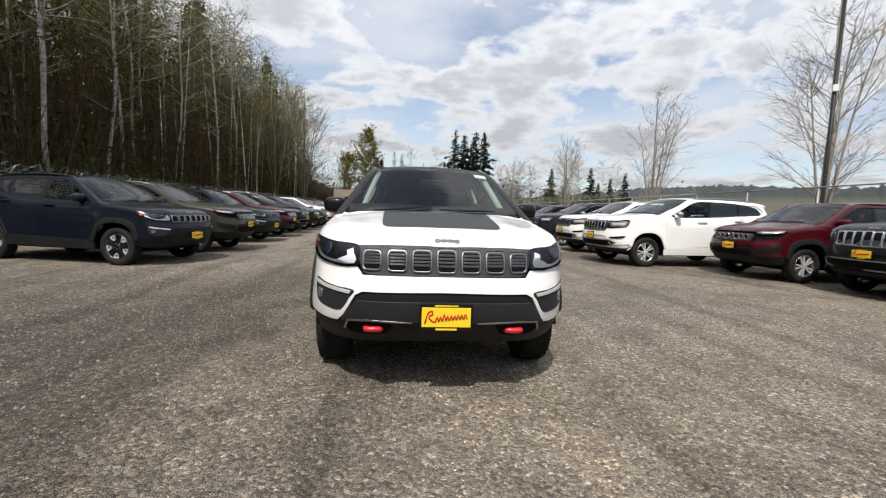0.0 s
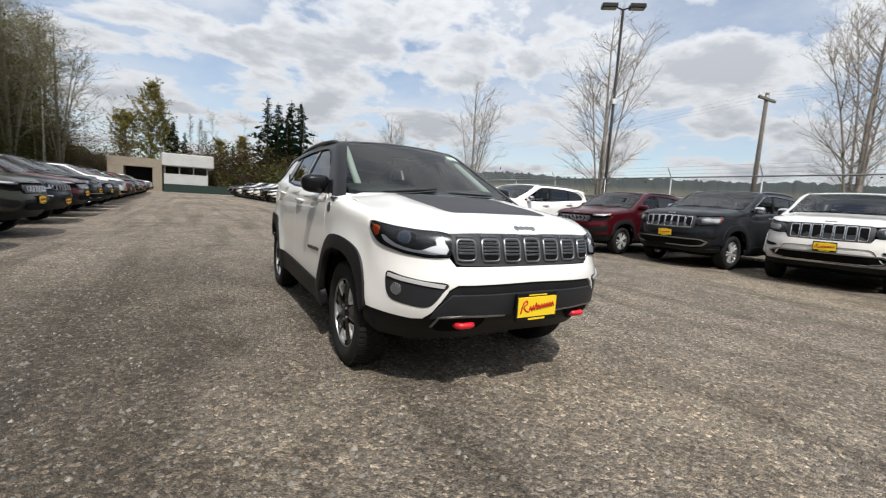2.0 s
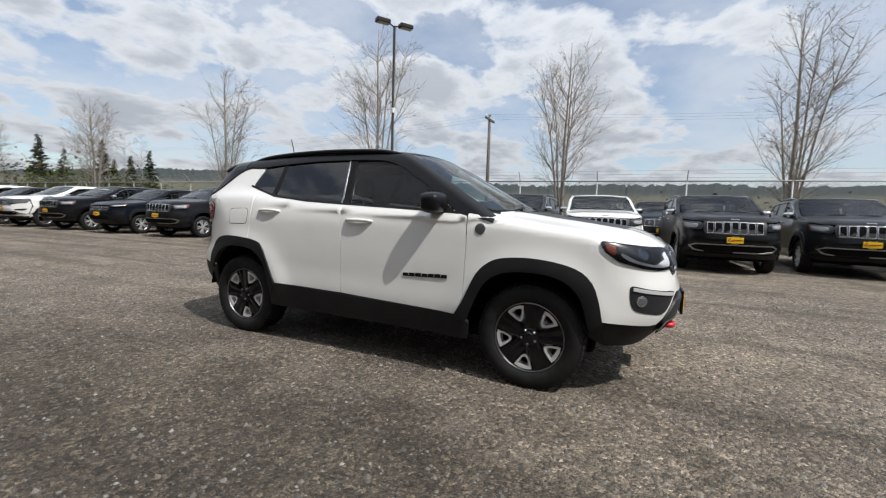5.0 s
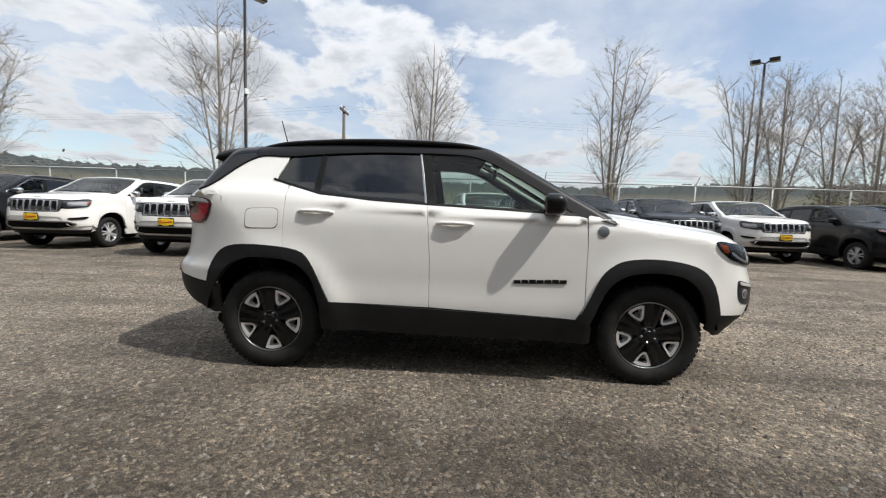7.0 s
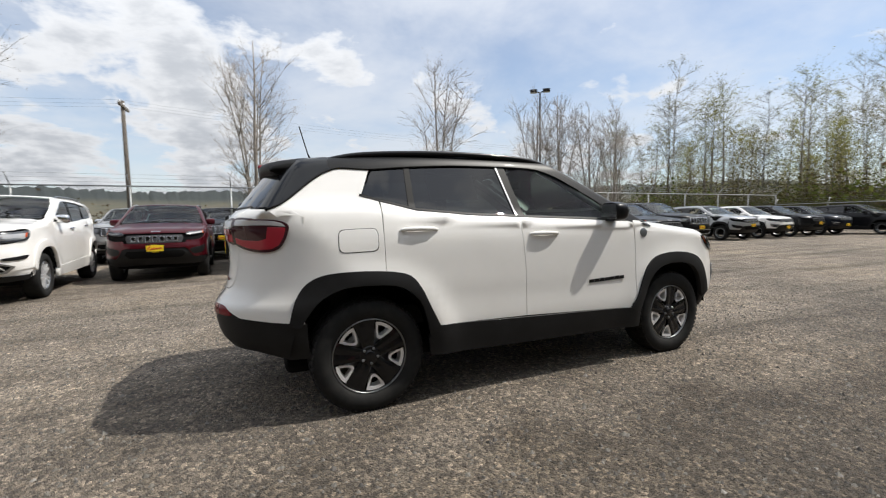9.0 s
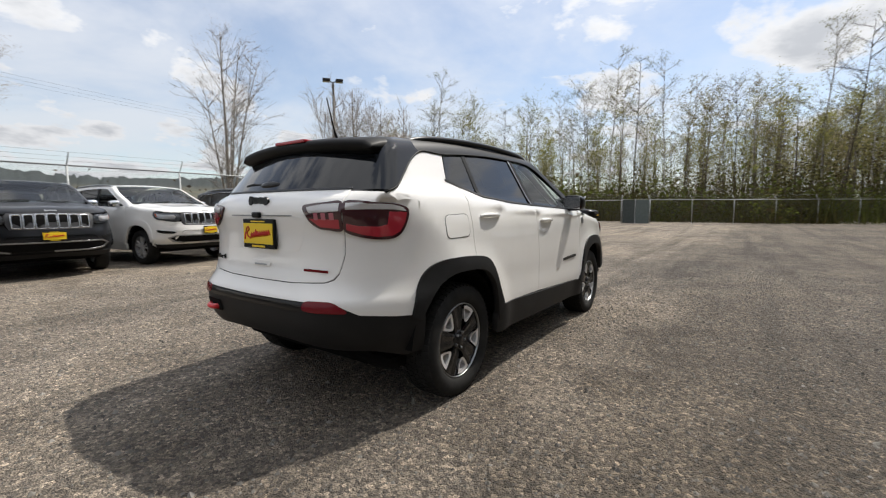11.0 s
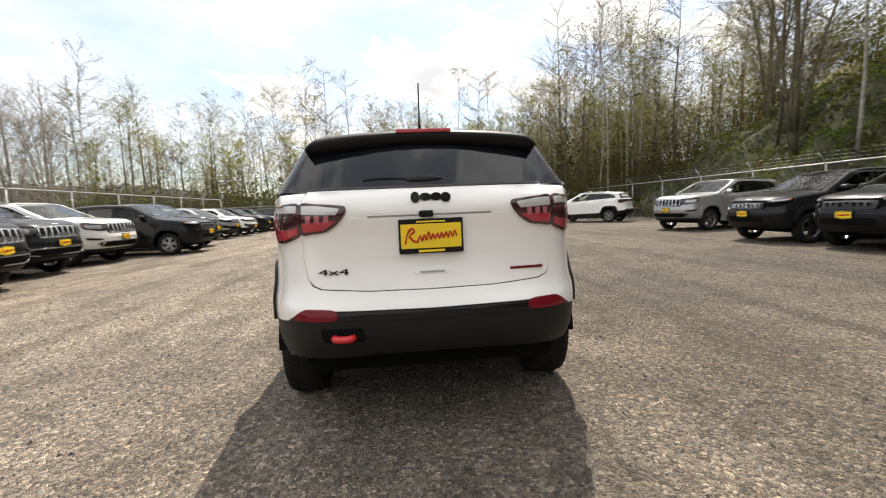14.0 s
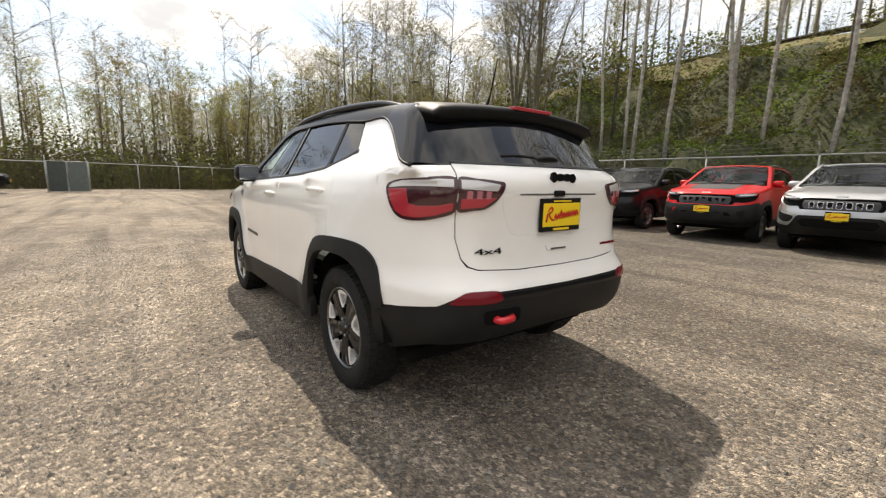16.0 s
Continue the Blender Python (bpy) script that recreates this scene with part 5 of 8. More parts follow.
                for nm_, u_, r_, mm_, o_ in (("projector_ring", 0.79, 0.034, "lampgrey", 0.0085), ("projector_eye", 0.79, 0.030, "eye", 0.011)):
                    lay(nm_, nm_ + "%d" % s, flip([(u_ + r_ * 1.15 * math.cos(t), 0.914 + 0.03 * (u_ - 0.665) / 0.135 * 0.5 + r_ * math.sin(t)) for t in np.linspace(0, 2 * math.pi, 18, endpoint=False)]), "F", M[mm_], hl, off=o_, rim=0.004)
            else:
                k = 0.72
                lay("projector", "lproj%d" % s, flip([(c[0] + (u - c[0]) * k, c[1] - 0.006 + (v - c[1]) * k * 0.8) for u, v in hp]), "F", M["lampwhite"], hl, off=0.007, rim=0.004)
                lay("amber_marker", "lamber%d" % s, flip([(0.965, c[1] + 0.030), (1.01, c[1] + 0.038), (0.975, c[1] - 0.01), (0.94, c[1] - 0.015)]), "F", M["amber"], hl, off=0.008, rim=0.004)
        if not far:
            lay("headlight_lens", "lens%d" % s, flip(hp), "F", M["lens"], hl, off=0.014, rim=0.010, step=0.05)
        fz = lay("fog_light_bezel", "fog%d" % s, flip(fr["fog_bezel"]), "F", M["beam"] if kind == "compact" else M["seal"], off=0.003, rim=0.02, step=0.05)
        if kind == "compact":
            lay("fog_trim", "fogt%d" % s, flip([(0.560, 0.690), (0.66, 0.701), (0.78, 0.716), (0.868, 0.731), (0.872, 0.712), (0.78, 0.697), (0.66, 0.682), (0.568, 0.672)]), "F", M["lampwhite"], fz, off=0.012, rim=0.008)
            lay("fog_light", "fogl%d" % s, flip([(0.815 + 0.032 * math.cos(t), 0.648 + 0.032 * math.sin(t)) for t in np.linspace(0, 2 * math.pi, 18, endpoint=False)]), "F", M["chrome"], fz, off=0.007, rim=0.004)
            lay("fog_lens", "fogg%d" % s, flip([(0.815 + 0.020 * math.cos(t), 0.648 + 0.020 * math.sin(t)) for t in np.linspace(0, 2 * math.pi, 18, endpoint=False)]), "F", M["lampgrey"], fz, off=0.009, rim=0.004)
        ti = None if far else lay("tail_light_inner", "ti%d" % s, flip(REAR["tail_inner"]), "B", M["lampdark"], off=0.010, rim=0.02, step=0.022)
        to = lay("tail_light", "to%d" % s, flip(REAR["tail_outer"]), "B", M["lampdark"], off=0.010, rim=0.02, step=0.022, lab="red and clear tail light in a black rim" if hero else "")
        if hero:
            lay("clear_band", "tb1%d" % s, flip([(0.432, 1.166), (0.54, 1.183), (0.612, 1.186), (0.612, 1.150), (0.45, 1.142)]), "B", M["lampwhite"], ti, off=0.0125, rim=0.003, step=0.022)
            lay("clear_band", "tb2%d" % s, flip([(0.645, 1.187), (0.75, 1.189), (0.88, 1.182), (0.945, 1.167), (0.970, 1.150), (0.88, 1.158), (0.75, 1.160), (0.645, 1.158)]), "B", M["lampwhite"], to, off=0.0125, rim=0.003, step=0.022)
            lay("red_lens", "tr1%d" % s, flip([(0.452, 1.112), (0.612, 1.107), (0.612, 1.064), (0.515, 1.072)]), "B", M["lampred"], ti, off=0.0125, rim=0.003, step=0.022)
            for k in range(3):
                u = 0.485 + 0.042 * k
                lay("reverse_lamp", "tv%d%d" % (k, s), flip([(u, 1.108), (u + 0.022, 1.108), (u + 0.020, 1.140), (u - 0.002, 1.140)]), "B", M["lamppink"], ti, off=0.0145, rim=0.003)
            lay("red_lens", "tr2%d" % s, flip([(0.645, 1.088), (0.70, 1.075), (0.80, 1.070), (0.850, 1.082), (0.860, 1.146), (0.972, 1.142), (0.958, 1.092), (0.925, 1.045), (0.875, 1.024), (0.80, 1.020), (0.72, 1.032), (0.645, 1.058)]), "B", M["lampred"], to, off=0.0125, rim=0.003, step=0.022)
        if not far:
            lay("rear_reflector", "rr%d" % s, flip(REAR["reflector"]), "B", M["reflred"], lr, off=0.004, rim=0.01)

    if kind != "compact":
        lay("air_intake", "intake", fr["intake"], "F", M["shell"], lb, off=0.002, rim=0.004)
    if kind == "large":
        lay("intake_trim", "itrim", fr["intake_trim"], "F", M["satin"], lb, off=0.010, rim=0.01)
        lay("chin", "chin", both([(0, 0.408), (0.9, 0.41), (1.05, 0.42), (1.0, 0.345), (0.7, 0.325), (0, 0.345)]), "F", M["clad"], lb, off=0.004, rim=0.01)
    if plate:
        if kind == "compact":
            add_plate(car, kind, 0.0, -2.246, 0.556, 0)
        else:
            add_plate(car, kind, 0.0, -2.232, 0.688 if kind == "large" else 0.690, 0)
    em = put("hood_emblem", cached((kind, "emb"), lambda: bm_mesh("hood_emblem", links(0.160, 0.044, 0.006, 0.60))), M["satin"], hood)
    ep, en = on_body("F", [0.004], [1.000])
    em.matrix_basis = Matrix.Translation(scaled(kind, *ep[0])) @ Matrix.Rotation(-math.asin(en[0][2]), 4, "X")
    for s in (-1, 1):
        def wiper():
            p, n_ = on_body("T", [0.28 * s + 0.25 * k for k in (-1.0, -0.3, 0.4, 1.0)], [-1.10, -1.085, -1.06, -1.02])
            v, f = tube([tuple(a) for a in shaped(S, p + n_ * 0.014)], [0.006, 0.009, 0.009, 0.005], 5)
            return mesh_of("wiper", v, f)
        if not far:
            put("wiper", cached((kind, "wiper", s), wiper), M["seal"], car)
    if hero:
        hero_details(car, lay, hood, gate, lr, lb)
    car.matrix_basis = Matrix.Translation((at[0], at[1], 0.0)) @ Matrix.Rotation(radians(heading), 4, "Z")
    return car


def hero_details(car, lay, hood, gate, lr, lb):
    lay("hood_decal", "decal", fillet(TOP["decal"], 0.03), "T", M["decal"], hood, off=0.0025, rim=0.002, lab="matte black anti-glare hood decal")
    lay("rear_window_frame", "rfr", REAR["rear_frame"], "B", M["gloss"], car, off=-0.003, rim=0.01)
    lay("glass_roof", "groof", fillet(TOP["glass_roof"], 0.05), "T", M["gloss"], car, off=0.008, rim=0.004)
    # bumper bar with two tow hooks
    lay("bumper_beam", "beam", both([(0, 0.636), (0.525, 0.634), (0.60, 0.545), (0.625, 0.500), (0.40, 0.512), (0.20, 0.512), (0, 0.512)]), "F", M["beam"], lb, off=0.012, rim=0.03)
    for s in (-1, 1):
        f = (lambda p: flipped(p)) if s < 0 else (lambda p: p)
        lay("hook_recess", "hrec%d" % s, f(smoothed([(0.33, 0.500), (0.46, 0.515), (0.575, 0.508), (0.60, 0.45), (0.57, 0.415), (0.40, 0.418), (0.34, 0.45)], 3, True)), "F", M["shell"], lb, off=0.003, rim=0.004)
        lay("recess_trim", "htrm%d" % s, f([(0.20, 0.514), (0.46, 0.522), (0.585, 0.512), (0.62, 0.45), (0.608, 0.45), (0.578, 0.504), (0.46, 0.513), (0.20, 0.506)]), "F", M["satin"], lb, off=0.014, rim=0.006)
    for s in (-1, 1):
        v, fc = tube(smoothed([(s * 0.437 - 0.046, -2.08, 0.455), (s * 0.437 - 0.045, -2.150, 0.457), (s * 0.437 - 0.026, -2.170, 0.458), (s * 0.437 + 0.026, -2.170, 0.458), (s * 0.437 + 0.045, -2.150, 0.457), (s * 0.437 + 0.046, -2.08, 0.455)], 4), 0.0185, 10)
        put("tow_hook", mesh_of("tow_hook", v, fc), M["hook"], car, "bright red steel tow hook")
    # side badges, fuel door
    for s, md in ((-1, "R"), (1, "L")):
        o = part("side_badge", blocks(7, 0.36, 0.027, 0.005, 0.12), M["gloss"], car, "black model badge on the door")
        p, n_ = on_body(md, [-0.56], [0.695])
        o.matrix_basis = Matrix.Translation(p[0]) @ Matrix.Rotation(s * math.pi / 2, 4, "Z") @ Matrix.Rotation(s * radians(2.0), 4, "Y")
        lay("fender_badge", "tb", [(-0.962 + 0.036 * math.cos(t), 1.045 + 0.036 * math.sin(t)) for t in np.linspace(0, 2 * math.pi, 20, endpoint=False)], md, M["satin"], car, off=0.005, rim=0.006, lab="round badge on the fender")
        lay("window_trim", "wtrim", [(-0.80, 1.142), (-0.3, 1.166), (0.2, 1.184), (0.6, 1.203), (0.98, 1.237), (1.22, 1.297), (1.335, 1.330), (1.33, 1.343), (1.22, 1.311), (0.98, 1.250), (0.6, 1.216), (0.2, 1.197), (-0.3, 1.180), (-0.77, 1.158)], md, M["seal"], car, off=0.004, rim=0.006)
        line = [q for q in FRAME_LOW if q[0] > -0.45]
        tp, tn = on_body(md, [q[0] for q in line], [q[1] - 0.003 for q in line])
        v, f = tube([tuple(a) for a in tp + tn * 0.004], 0.0065, 5)
        put("window_trim", mesh_of("window_trim", v, f), M["seal"], car, "dark strip along the roof")
        lay("pillar_strip", "pstrip", [(0.228, 1.196), (0.240, 1.197), (0.300, 1.554), (0.290, 1.554)], md, M["satin"], car, off=0.005, rim=0.004)
        lay("mirror_sail", "sail", [(-0.765, 1.150), (-0.58, 1.272), (-0.58, 1.160)], md, M["seal"], car, off=0.003, rim=0.004)
    lay("fuel_door", "fuel", fillet([(1.255, 0.995), (1.485, 0.990), (1.485, 1.120), (1.255, 1.128)], 0.04), "R", M["white"], car, off=0.003, rim=0.004)
    lay("fuel_door_gap", "fuelg", fillet([(1.250, 0.990), (1.490, 0.985), (1.490, 1.125), (1.250, 1.133)], 0.042), "R", M["shell"], car, off=0.0006, rim=0)
    lay("glass_trim", "gtrim", both([(0, 1.268), (0.56, 1.270), (0.62, 1.272), (0.62, 1.264), (0.56, 1.262), (0, 1.260)]), "B", M["decal"], gate, off=0.006, rim=0.006, lab="grey strip under the rear glass")
    # tailgate
    o = part("rear_emblem", links(0.195, 0.054, 0.012, 0.78), M["gloss"], gate, "dark maker's emblem")
    o.matrix_basis = Matrix.Translation((0.0, 2.106, 1.212)) @ Matrix.Rotation(math.pi, 4, "Z") @ Matrix.Rotation(radians(-3), 4, "X")
    add_plate(car, "compact", 0.0, 2.114, 1.022, math.pi)
    lay("plate_recess", "prec", fillet([(-0.34, 0.93), (0.34, 0.93), (0.42, 1.120), (-0.42, 1.120)], 0.05), "B", M["white"], gate, off=0.0015, rim=0.002)
    lay("plate_lamp_bar", "pbar", [(-0.30, 1.124), (0.30, 1.124), (0.30, 1.129), (-0.30, 1.129)], "B", M["satin"], gate, off=0.004, rim=0.006)
    o = part("reversing_camera", box_bm(-0.035, 0.035, -0.012, 0.03, -0.016, 0.016, 0.008), M["seal"], gate)
    o.matrix_basis = Matrix.Translation((0.02, 2.098, 1.130))
    lay("tailgate_handle", "ghan", fillet([(-0.085, 0.838), (0.085, 0.838), (0.095, 0.868), (-0.095, 0.868)], 0.012), "B", M["white"], gate, off=0.006, rim=0.008)
    lay("handle_gap", "ghan2", [(-0.06, 0.842), (0.06, 0.842), (0.06, 0.849), (-0.06, 0.849)], "B", M["satin"], gate, off=0.009, rim=0.002)
    cu = bpy.data.curves.new("badge_text", "FONT")
    cu.body, cu.size, cu.extrude, cu.align_x, cu.align_y, cu.offset = "4x4", 0.058, 0.003, "CENTER", "CENTER", 0.0
    t = bpy.data.objects.new("badge_text", cu)
    me = bpy.data.meshes.new_from_object(t)
    bpy.data.objects.remove(t)
    o = put("four_by_four_badge", me, M["seal"], gate, "raised black 4x4 badge")
    p, n_ = on_body("B", [0.478], [0.864])
    q = Vector(n_[0]).to_track_quat("Z", "Y").to_matrix().to_4x4()
    o.matrix_basis = Matrix.Translation(p[0] + n_[0] * 0.004) @ q @ Matrix.Diagonal((1.75, 0.70, 1, 1))
    o = part("trim_badge", blocks(9, 0.175, 0.014, 0.004, 0.10), M["reflred"], gate, "dark red trim badge")
    p, n_ = on_body("B", [-0.478], [0.842])
    o.matrix_basis = Matrix.Translation(p[0]) @ Matrix.Rotation(math.pi + 0.10, 4, "Z")
    lay("gloss_strip", "gstr", both([(0, 0.672), (0.46, 0.680), (0.47, 0.650), (0.40, 0.640), (0, 0.636)]), "B", M["gloss"], lr, off=0.002, rim=0.004)
    lay("hook_recess", "rrec", fillet([(0.335, 0.535), (0.53, 0.535), (0.54, 0.605), (0.345, 0.605)], 0.02), "B", M["shell"], lr, off=0.001, rim=0.002)
    v, fc = tube(smoothed([(0.392, 2.10, 0.562), (0.394, 2.170, 0.560), (0.412, 2.190, 0.558), (0.463, 2.190, 0.558), (0.481, 2.170, 0.560), (0.483, 2.10, 0.562)], 4), 0.018, 10)
    put("tow_hook", mesh_of("tow_hook", v, fc), M["hook"], car, "bright red rear tow hook")
    # rear wiper, antenna
    v, fc = tube(smoothed([(-0.02, 2.005, 1.288), (0.08, 2.012, 1.302), (0.22, 1.998, 1.312), (0.32, 1.985, 1.305)], 4), [0.012] * 6 + [0.009] * 7, 6)
    put("rear_wiper", mesh_of("rear_wiper", v, fc), M["seal"], gate)
    bm = bmesh.new()
    bmesh.ops.create_uvsphere(bm, u_segments=18, v_segments=10, radius=1)
    bmesh.ops.transform(bm, matrix=Matrix.Translation((0.02, 2.015, 1.300)) @ Matrix.Diagonal((0.10, 0.022, 0.026, 1)), verts=bm.verts[:])
    part("wiper_cover", bm, M["gloss"], gate, smooth=True)
    v, fc = tube([(0.0, 1.52, 1.612), (0.0, 1.525, 1.645), (0.0, 1.545, 1.69), (0.0, 1.60, 1.89)], [0.022, 0.010, 0.005, 0.004], 8)
    put("antenna", mesh_of("antenna", v, fc), M["seal"], car)
    # papers in the windows
    lay("price_sheet", "sheet", [(0.50, 1.315), (0.86, 1.315), (0.86, 1.490), (0.50, 1.490)], "R", M["paper"], car, off=-0.012, rim=0, lab="white sticker sheet inside the rear window")
    lay("stock_sticker", "stick", [(0.44, -0.285), (0.565, -0.275), (0.59, -0.345), (0.455, -0.355)], "T", M["paper"], car, off=-0.003, rim=0, lab="white sticker inside the windshield")
    for s in (-1, 1):
        v, fc = tube([(s * 0.63, -0.86, 1.20), (s * 0.60, -0.6, 1.34), (s * 0.565, -0.35, 1.48), (s * 0.54, -0.18, 1.56)], 0.030, 6)
        put("pillar_trim", mesh_of("pillar_trim", v, fc), M["trimlight"], car, "pale inner pillar trim")
    bm = bmesh.new()
    add_box(bm, -0.12, 0.12, -0.30, -0.27, 1.44, 1.51, 0.012)
    part("inner_mirror", bm, M["seal"], car)

# ---- the subject ----
hero = build_car("compact_suv", "compact", "white", (0, 0), 0, "white compact SUV with black roof, hood decal and red tow hooks", hero=True, roof="roofblack", group="")

# ---- parked cars: the row on +x looks towards -x, the row on -x towards +x ----
NOSE_AT = {"compact": 2.246, "large": 2.228 * 1.100, "middle": 2.228 * 1.050}
WORD = {"white": "white", "gloss": "black", "navy": "dark navy", "olive": "olive green", "maroon": "dark red", "red": "bright red", "grey": "dark grey", "silver": "silver", "tungsten": "bronze grey"}
SIZE = {"compact": "compact SUV", "large": "large SUV", "middle": "mid-size SUV"}


def park(kind, body, px, py, way, far=False, wheel="dark", plate=True, roof=None):
    """Parks a car with its front plate at (px, py), its nose pointing way degrees from +x."""
    d = NOSE_AT[kind]
    c = (px - d * math.cos(radians(way)), py - d * math.sin(radians(way)))
    trim = {"compact": "with black wheel arches", "large": "with a chrome grille", "middle": "with a slim grille"}[kind]
    return build_car("parked_suv", kind, body, c, way + 90, "%s %s %s, parked on gravel" % (WORD[body], SIZE[kind], trim),
                     far=far, wheel=wheel, plate=plate, roof=roof, clad=body if kind == "large" else None)


EAST = [("large", "white", 5.10, 9.40, 182), ("large", "white", 4.65, 6.03, 184), ("middle", "maroon", 6.76, 3.82, 183), ("large", "grey", 7.20, 1.50, 180),
        ("large", "white", 7.45, -1.18, 189), ("large", "gloss", 6.85, -3.75, 184), ("large", "grey", 7.7, -6.2, 178), ("large", "white", 7.9, -8.7, 178),
        ("middle", "gloss", 6.60, -11.1, 180), ("large", "gloss", 7.40, -13.7, 180)]
for k, b, x, y, w in EAST:
    park(k, b, x, y, w, wheel="chrome")
for k, (b, y) in enumerate((("silver", -19.0), ("white", -21.8), ("gloss", -24.6), ("navy", -27.3))):
    park("compact" if k % 2 else "middle", b, 8.6, y, 178, far=True)
ROW = ("grey", "navy", "gloss", "white", "gloss", "white", "gloss", "white", "gloss", "white", "white", "gloss", "white", "grey", "gloss")
for k, b in enumerate(ROW):
    y = 12.4 + 2.9 * k
    park("large" if k % 3 != 1 else "middle", b, 5.0 - 0.085 * (y - 12), y, 184, far=k > 2, wheel="chrome")
# second row behind, its backs to the fence
for b, x, y in (("gloss", 12.6, 16.0), ("grey", 12.8, 9.2), ("silver", 12.9, 5.6), ("gloss", 12.7, 2.9), ("navy", 12.9, -2.6)):
    d = park("large", b, x - 4.2 + 3.2, y, 180, far=True)
WEST = [("compact", "navy", -4.38, 4.12, -12), ("middle", "olive", -4.27, 6.75, -4), ("compact", "navy", -4.5, 9.8, -6), ("middle", "maroon", -4.6, 12.5, -4), ("large", "gloss", -4.7, 15.2, -4)]
for i, (k, b, x, y, w) in enumerate(WEST):
    park(k, b, x, y, w, wheel="chrome" if i else "hero")
for k, b in enumerate(("grey", "tungsten", "white", "red", "maroon", "grey", "silver", "red", "navy", "gloss", "maroon", "white", "silver")):
    park(("middle", "compact", "large")[k % 3], b, -4.75 - 0.08 * k, 17.9 + 2.75 * k, -3, far=True)
park("middle", "gloss", 6.9, -29.8, 180, far=True)
park("middle", "silver", -7.70, 1.80, 3)
park("middle", "red", -7.90, -0.38, 5)
park("middle", "gloss", -8.30, -3.08, 2)
park("middle", "tungsten", -8.25, -5.42, 0)
park("large", "silver", -9.3, -10.0, 12)
c = build_car("parked_suv", "middle", "white", (-10.8, -19.2), -47 + 90, "white mid-size SUV standing alone across the gravel lot", far=False)

# ---- terrain ----
def slope_z(x, y):
    """The bank behind the west fence: up from the lot to a bench, and on into the wood in the north."""
    t = np.clip((-15.6 - x) / 12.5, 0, 1)
    z = 8.6 * (t * t * (3 - 2 * t) * 0.35 + t * 0.65)
    z = z + np.clip((-31 - x) / 40, 0, 1) * 9
    fade = np.clip((y + 34) / 14, 0, 1)
    return z * fade


def lump(x, y):
    """Mounds of bushes on the bank."""
    x, y = np.broadcast_arrays(np.asarray(x, float), np.asarray(y, float))
    z = [2.3 * max(0.0, noise.noise((a * 0.42, b * 0.42, 9.0)) + 0.12) + 0.75 * noise.noise((a * 0.95, b * 0.95, 2.0)) + 0.5 * noise.noise((a * 0.15, b * 0.15, 3.0)) for a, b in zip(x.ravel(), y.ravel())]
    return np.array(z).reshape(x.shape) * np.clip((-15.4 - x) / 1.5, 0, 1) * np.clip((x + 28.5) / 2.0, 0.25, 1)


def soil(name, stops, scale, bscale):
    m = mat(name, stops[0][1], 0.95)
    n, l, b = nodes_of(m)
    l.new(ramp(m, noise_tex(m, scale, 8.0, 0.65), stops), b.inputs["Base Color"])
    bump(m, noise_tex(m, bscale, 6.0), 0.6, 0.1)
    return m


M["bank"] = soil("ivy_covered_bank", [(0.30, (0.016, 0.014, 0.007)), (0.50, (0.030, 0.034, 0.011)), (0.70, (0.055, 0.056, 0.020))], 0.8, 6.0)
M["hill"] = soil("far_wooded_hill", [(0.35, (0.045, 0.052, 0.034)), (0.50, (0.100, 0.086, 0.052)), (0.62, (0.056, 0.060, 0.036)), (0.75, (0.130, 0.108, 0.064))], 0.05, 0.4)


def hill_cover(m):
    """Brown fields low down, dark conifer wood on the crest."""
    n, l, b = nodes_of(m)
    tc = n.new("ShaderNodeTexCoord")
    sep = n.new("ShaderNodeSeparateXYZ"); l.new(tc.outputs["Object"], sep.inputs[0])
    h = n.new("ShaderNodeMapRange"); h.inputs["From Min"].default_value, h.inputs["From Max"].default_value = 13.0, 20.0
    l.new(sep.outputs[2], h.inputs[0])
    low = b.inputs["Base Color"].links[0].from_socket
    wood = ramp(m, noise_tex(m, 0.25, 6.0), [(0.35, (0.012, 0.018, 0.018)), (0.65, (0.030, 0.038, 0.034))])
    l.new(mixc(m, h.outputs[0], low, wood), b.inputs["Base Color"])


hill_cover(M["hill"])
M["verge"] = soil("rough_verge_grass", [(0.30, (0.070, 0.066, 0.026)), (0.48, (0.150, 0.122, 0.052)), (0.60, (0.090, 0.098, 0.034)), (0.75, (0.175, 0.145, 0.070))], 1.4, 9.0)
M["field"] = soil("dry_grass_field", [(0.30, (0.095, 0.075, 0.040)), (0.55, (0.150, 0.125, 0.062)), (0.75, (0.085, 0.095, 0.035))], 0.12, 4.0)

xs = np.concatenate([np.arange(-15.5, -34, -0.8), np.arange(-34, -120, -5.0)])
ys = np.concatenate([np.arange(-50, 20, 0.8), np.arange(20, 150, 2.0)])
vs, fs = [], []
for i, x in enumerate(xs):
    for y in ys:
        z = float(slope_z(x, y)) + float(lump(x, y))
        vs.append((x, y, z - 0.10 if i else -0.05))
ny = len(ys)
for i in range(len(xs) - 1):
    for j in range(ny - 1):
        fs.append((i * ny + j, (i + 1) * ny + j, (i + 1) * ny + j + 1, i * ny + j + 1))
tagged(put("bank", mesh_of("bank", vs, fs), M["bank"]), "steep bank covered in ivy and brambles", "hillside", kind="structure")
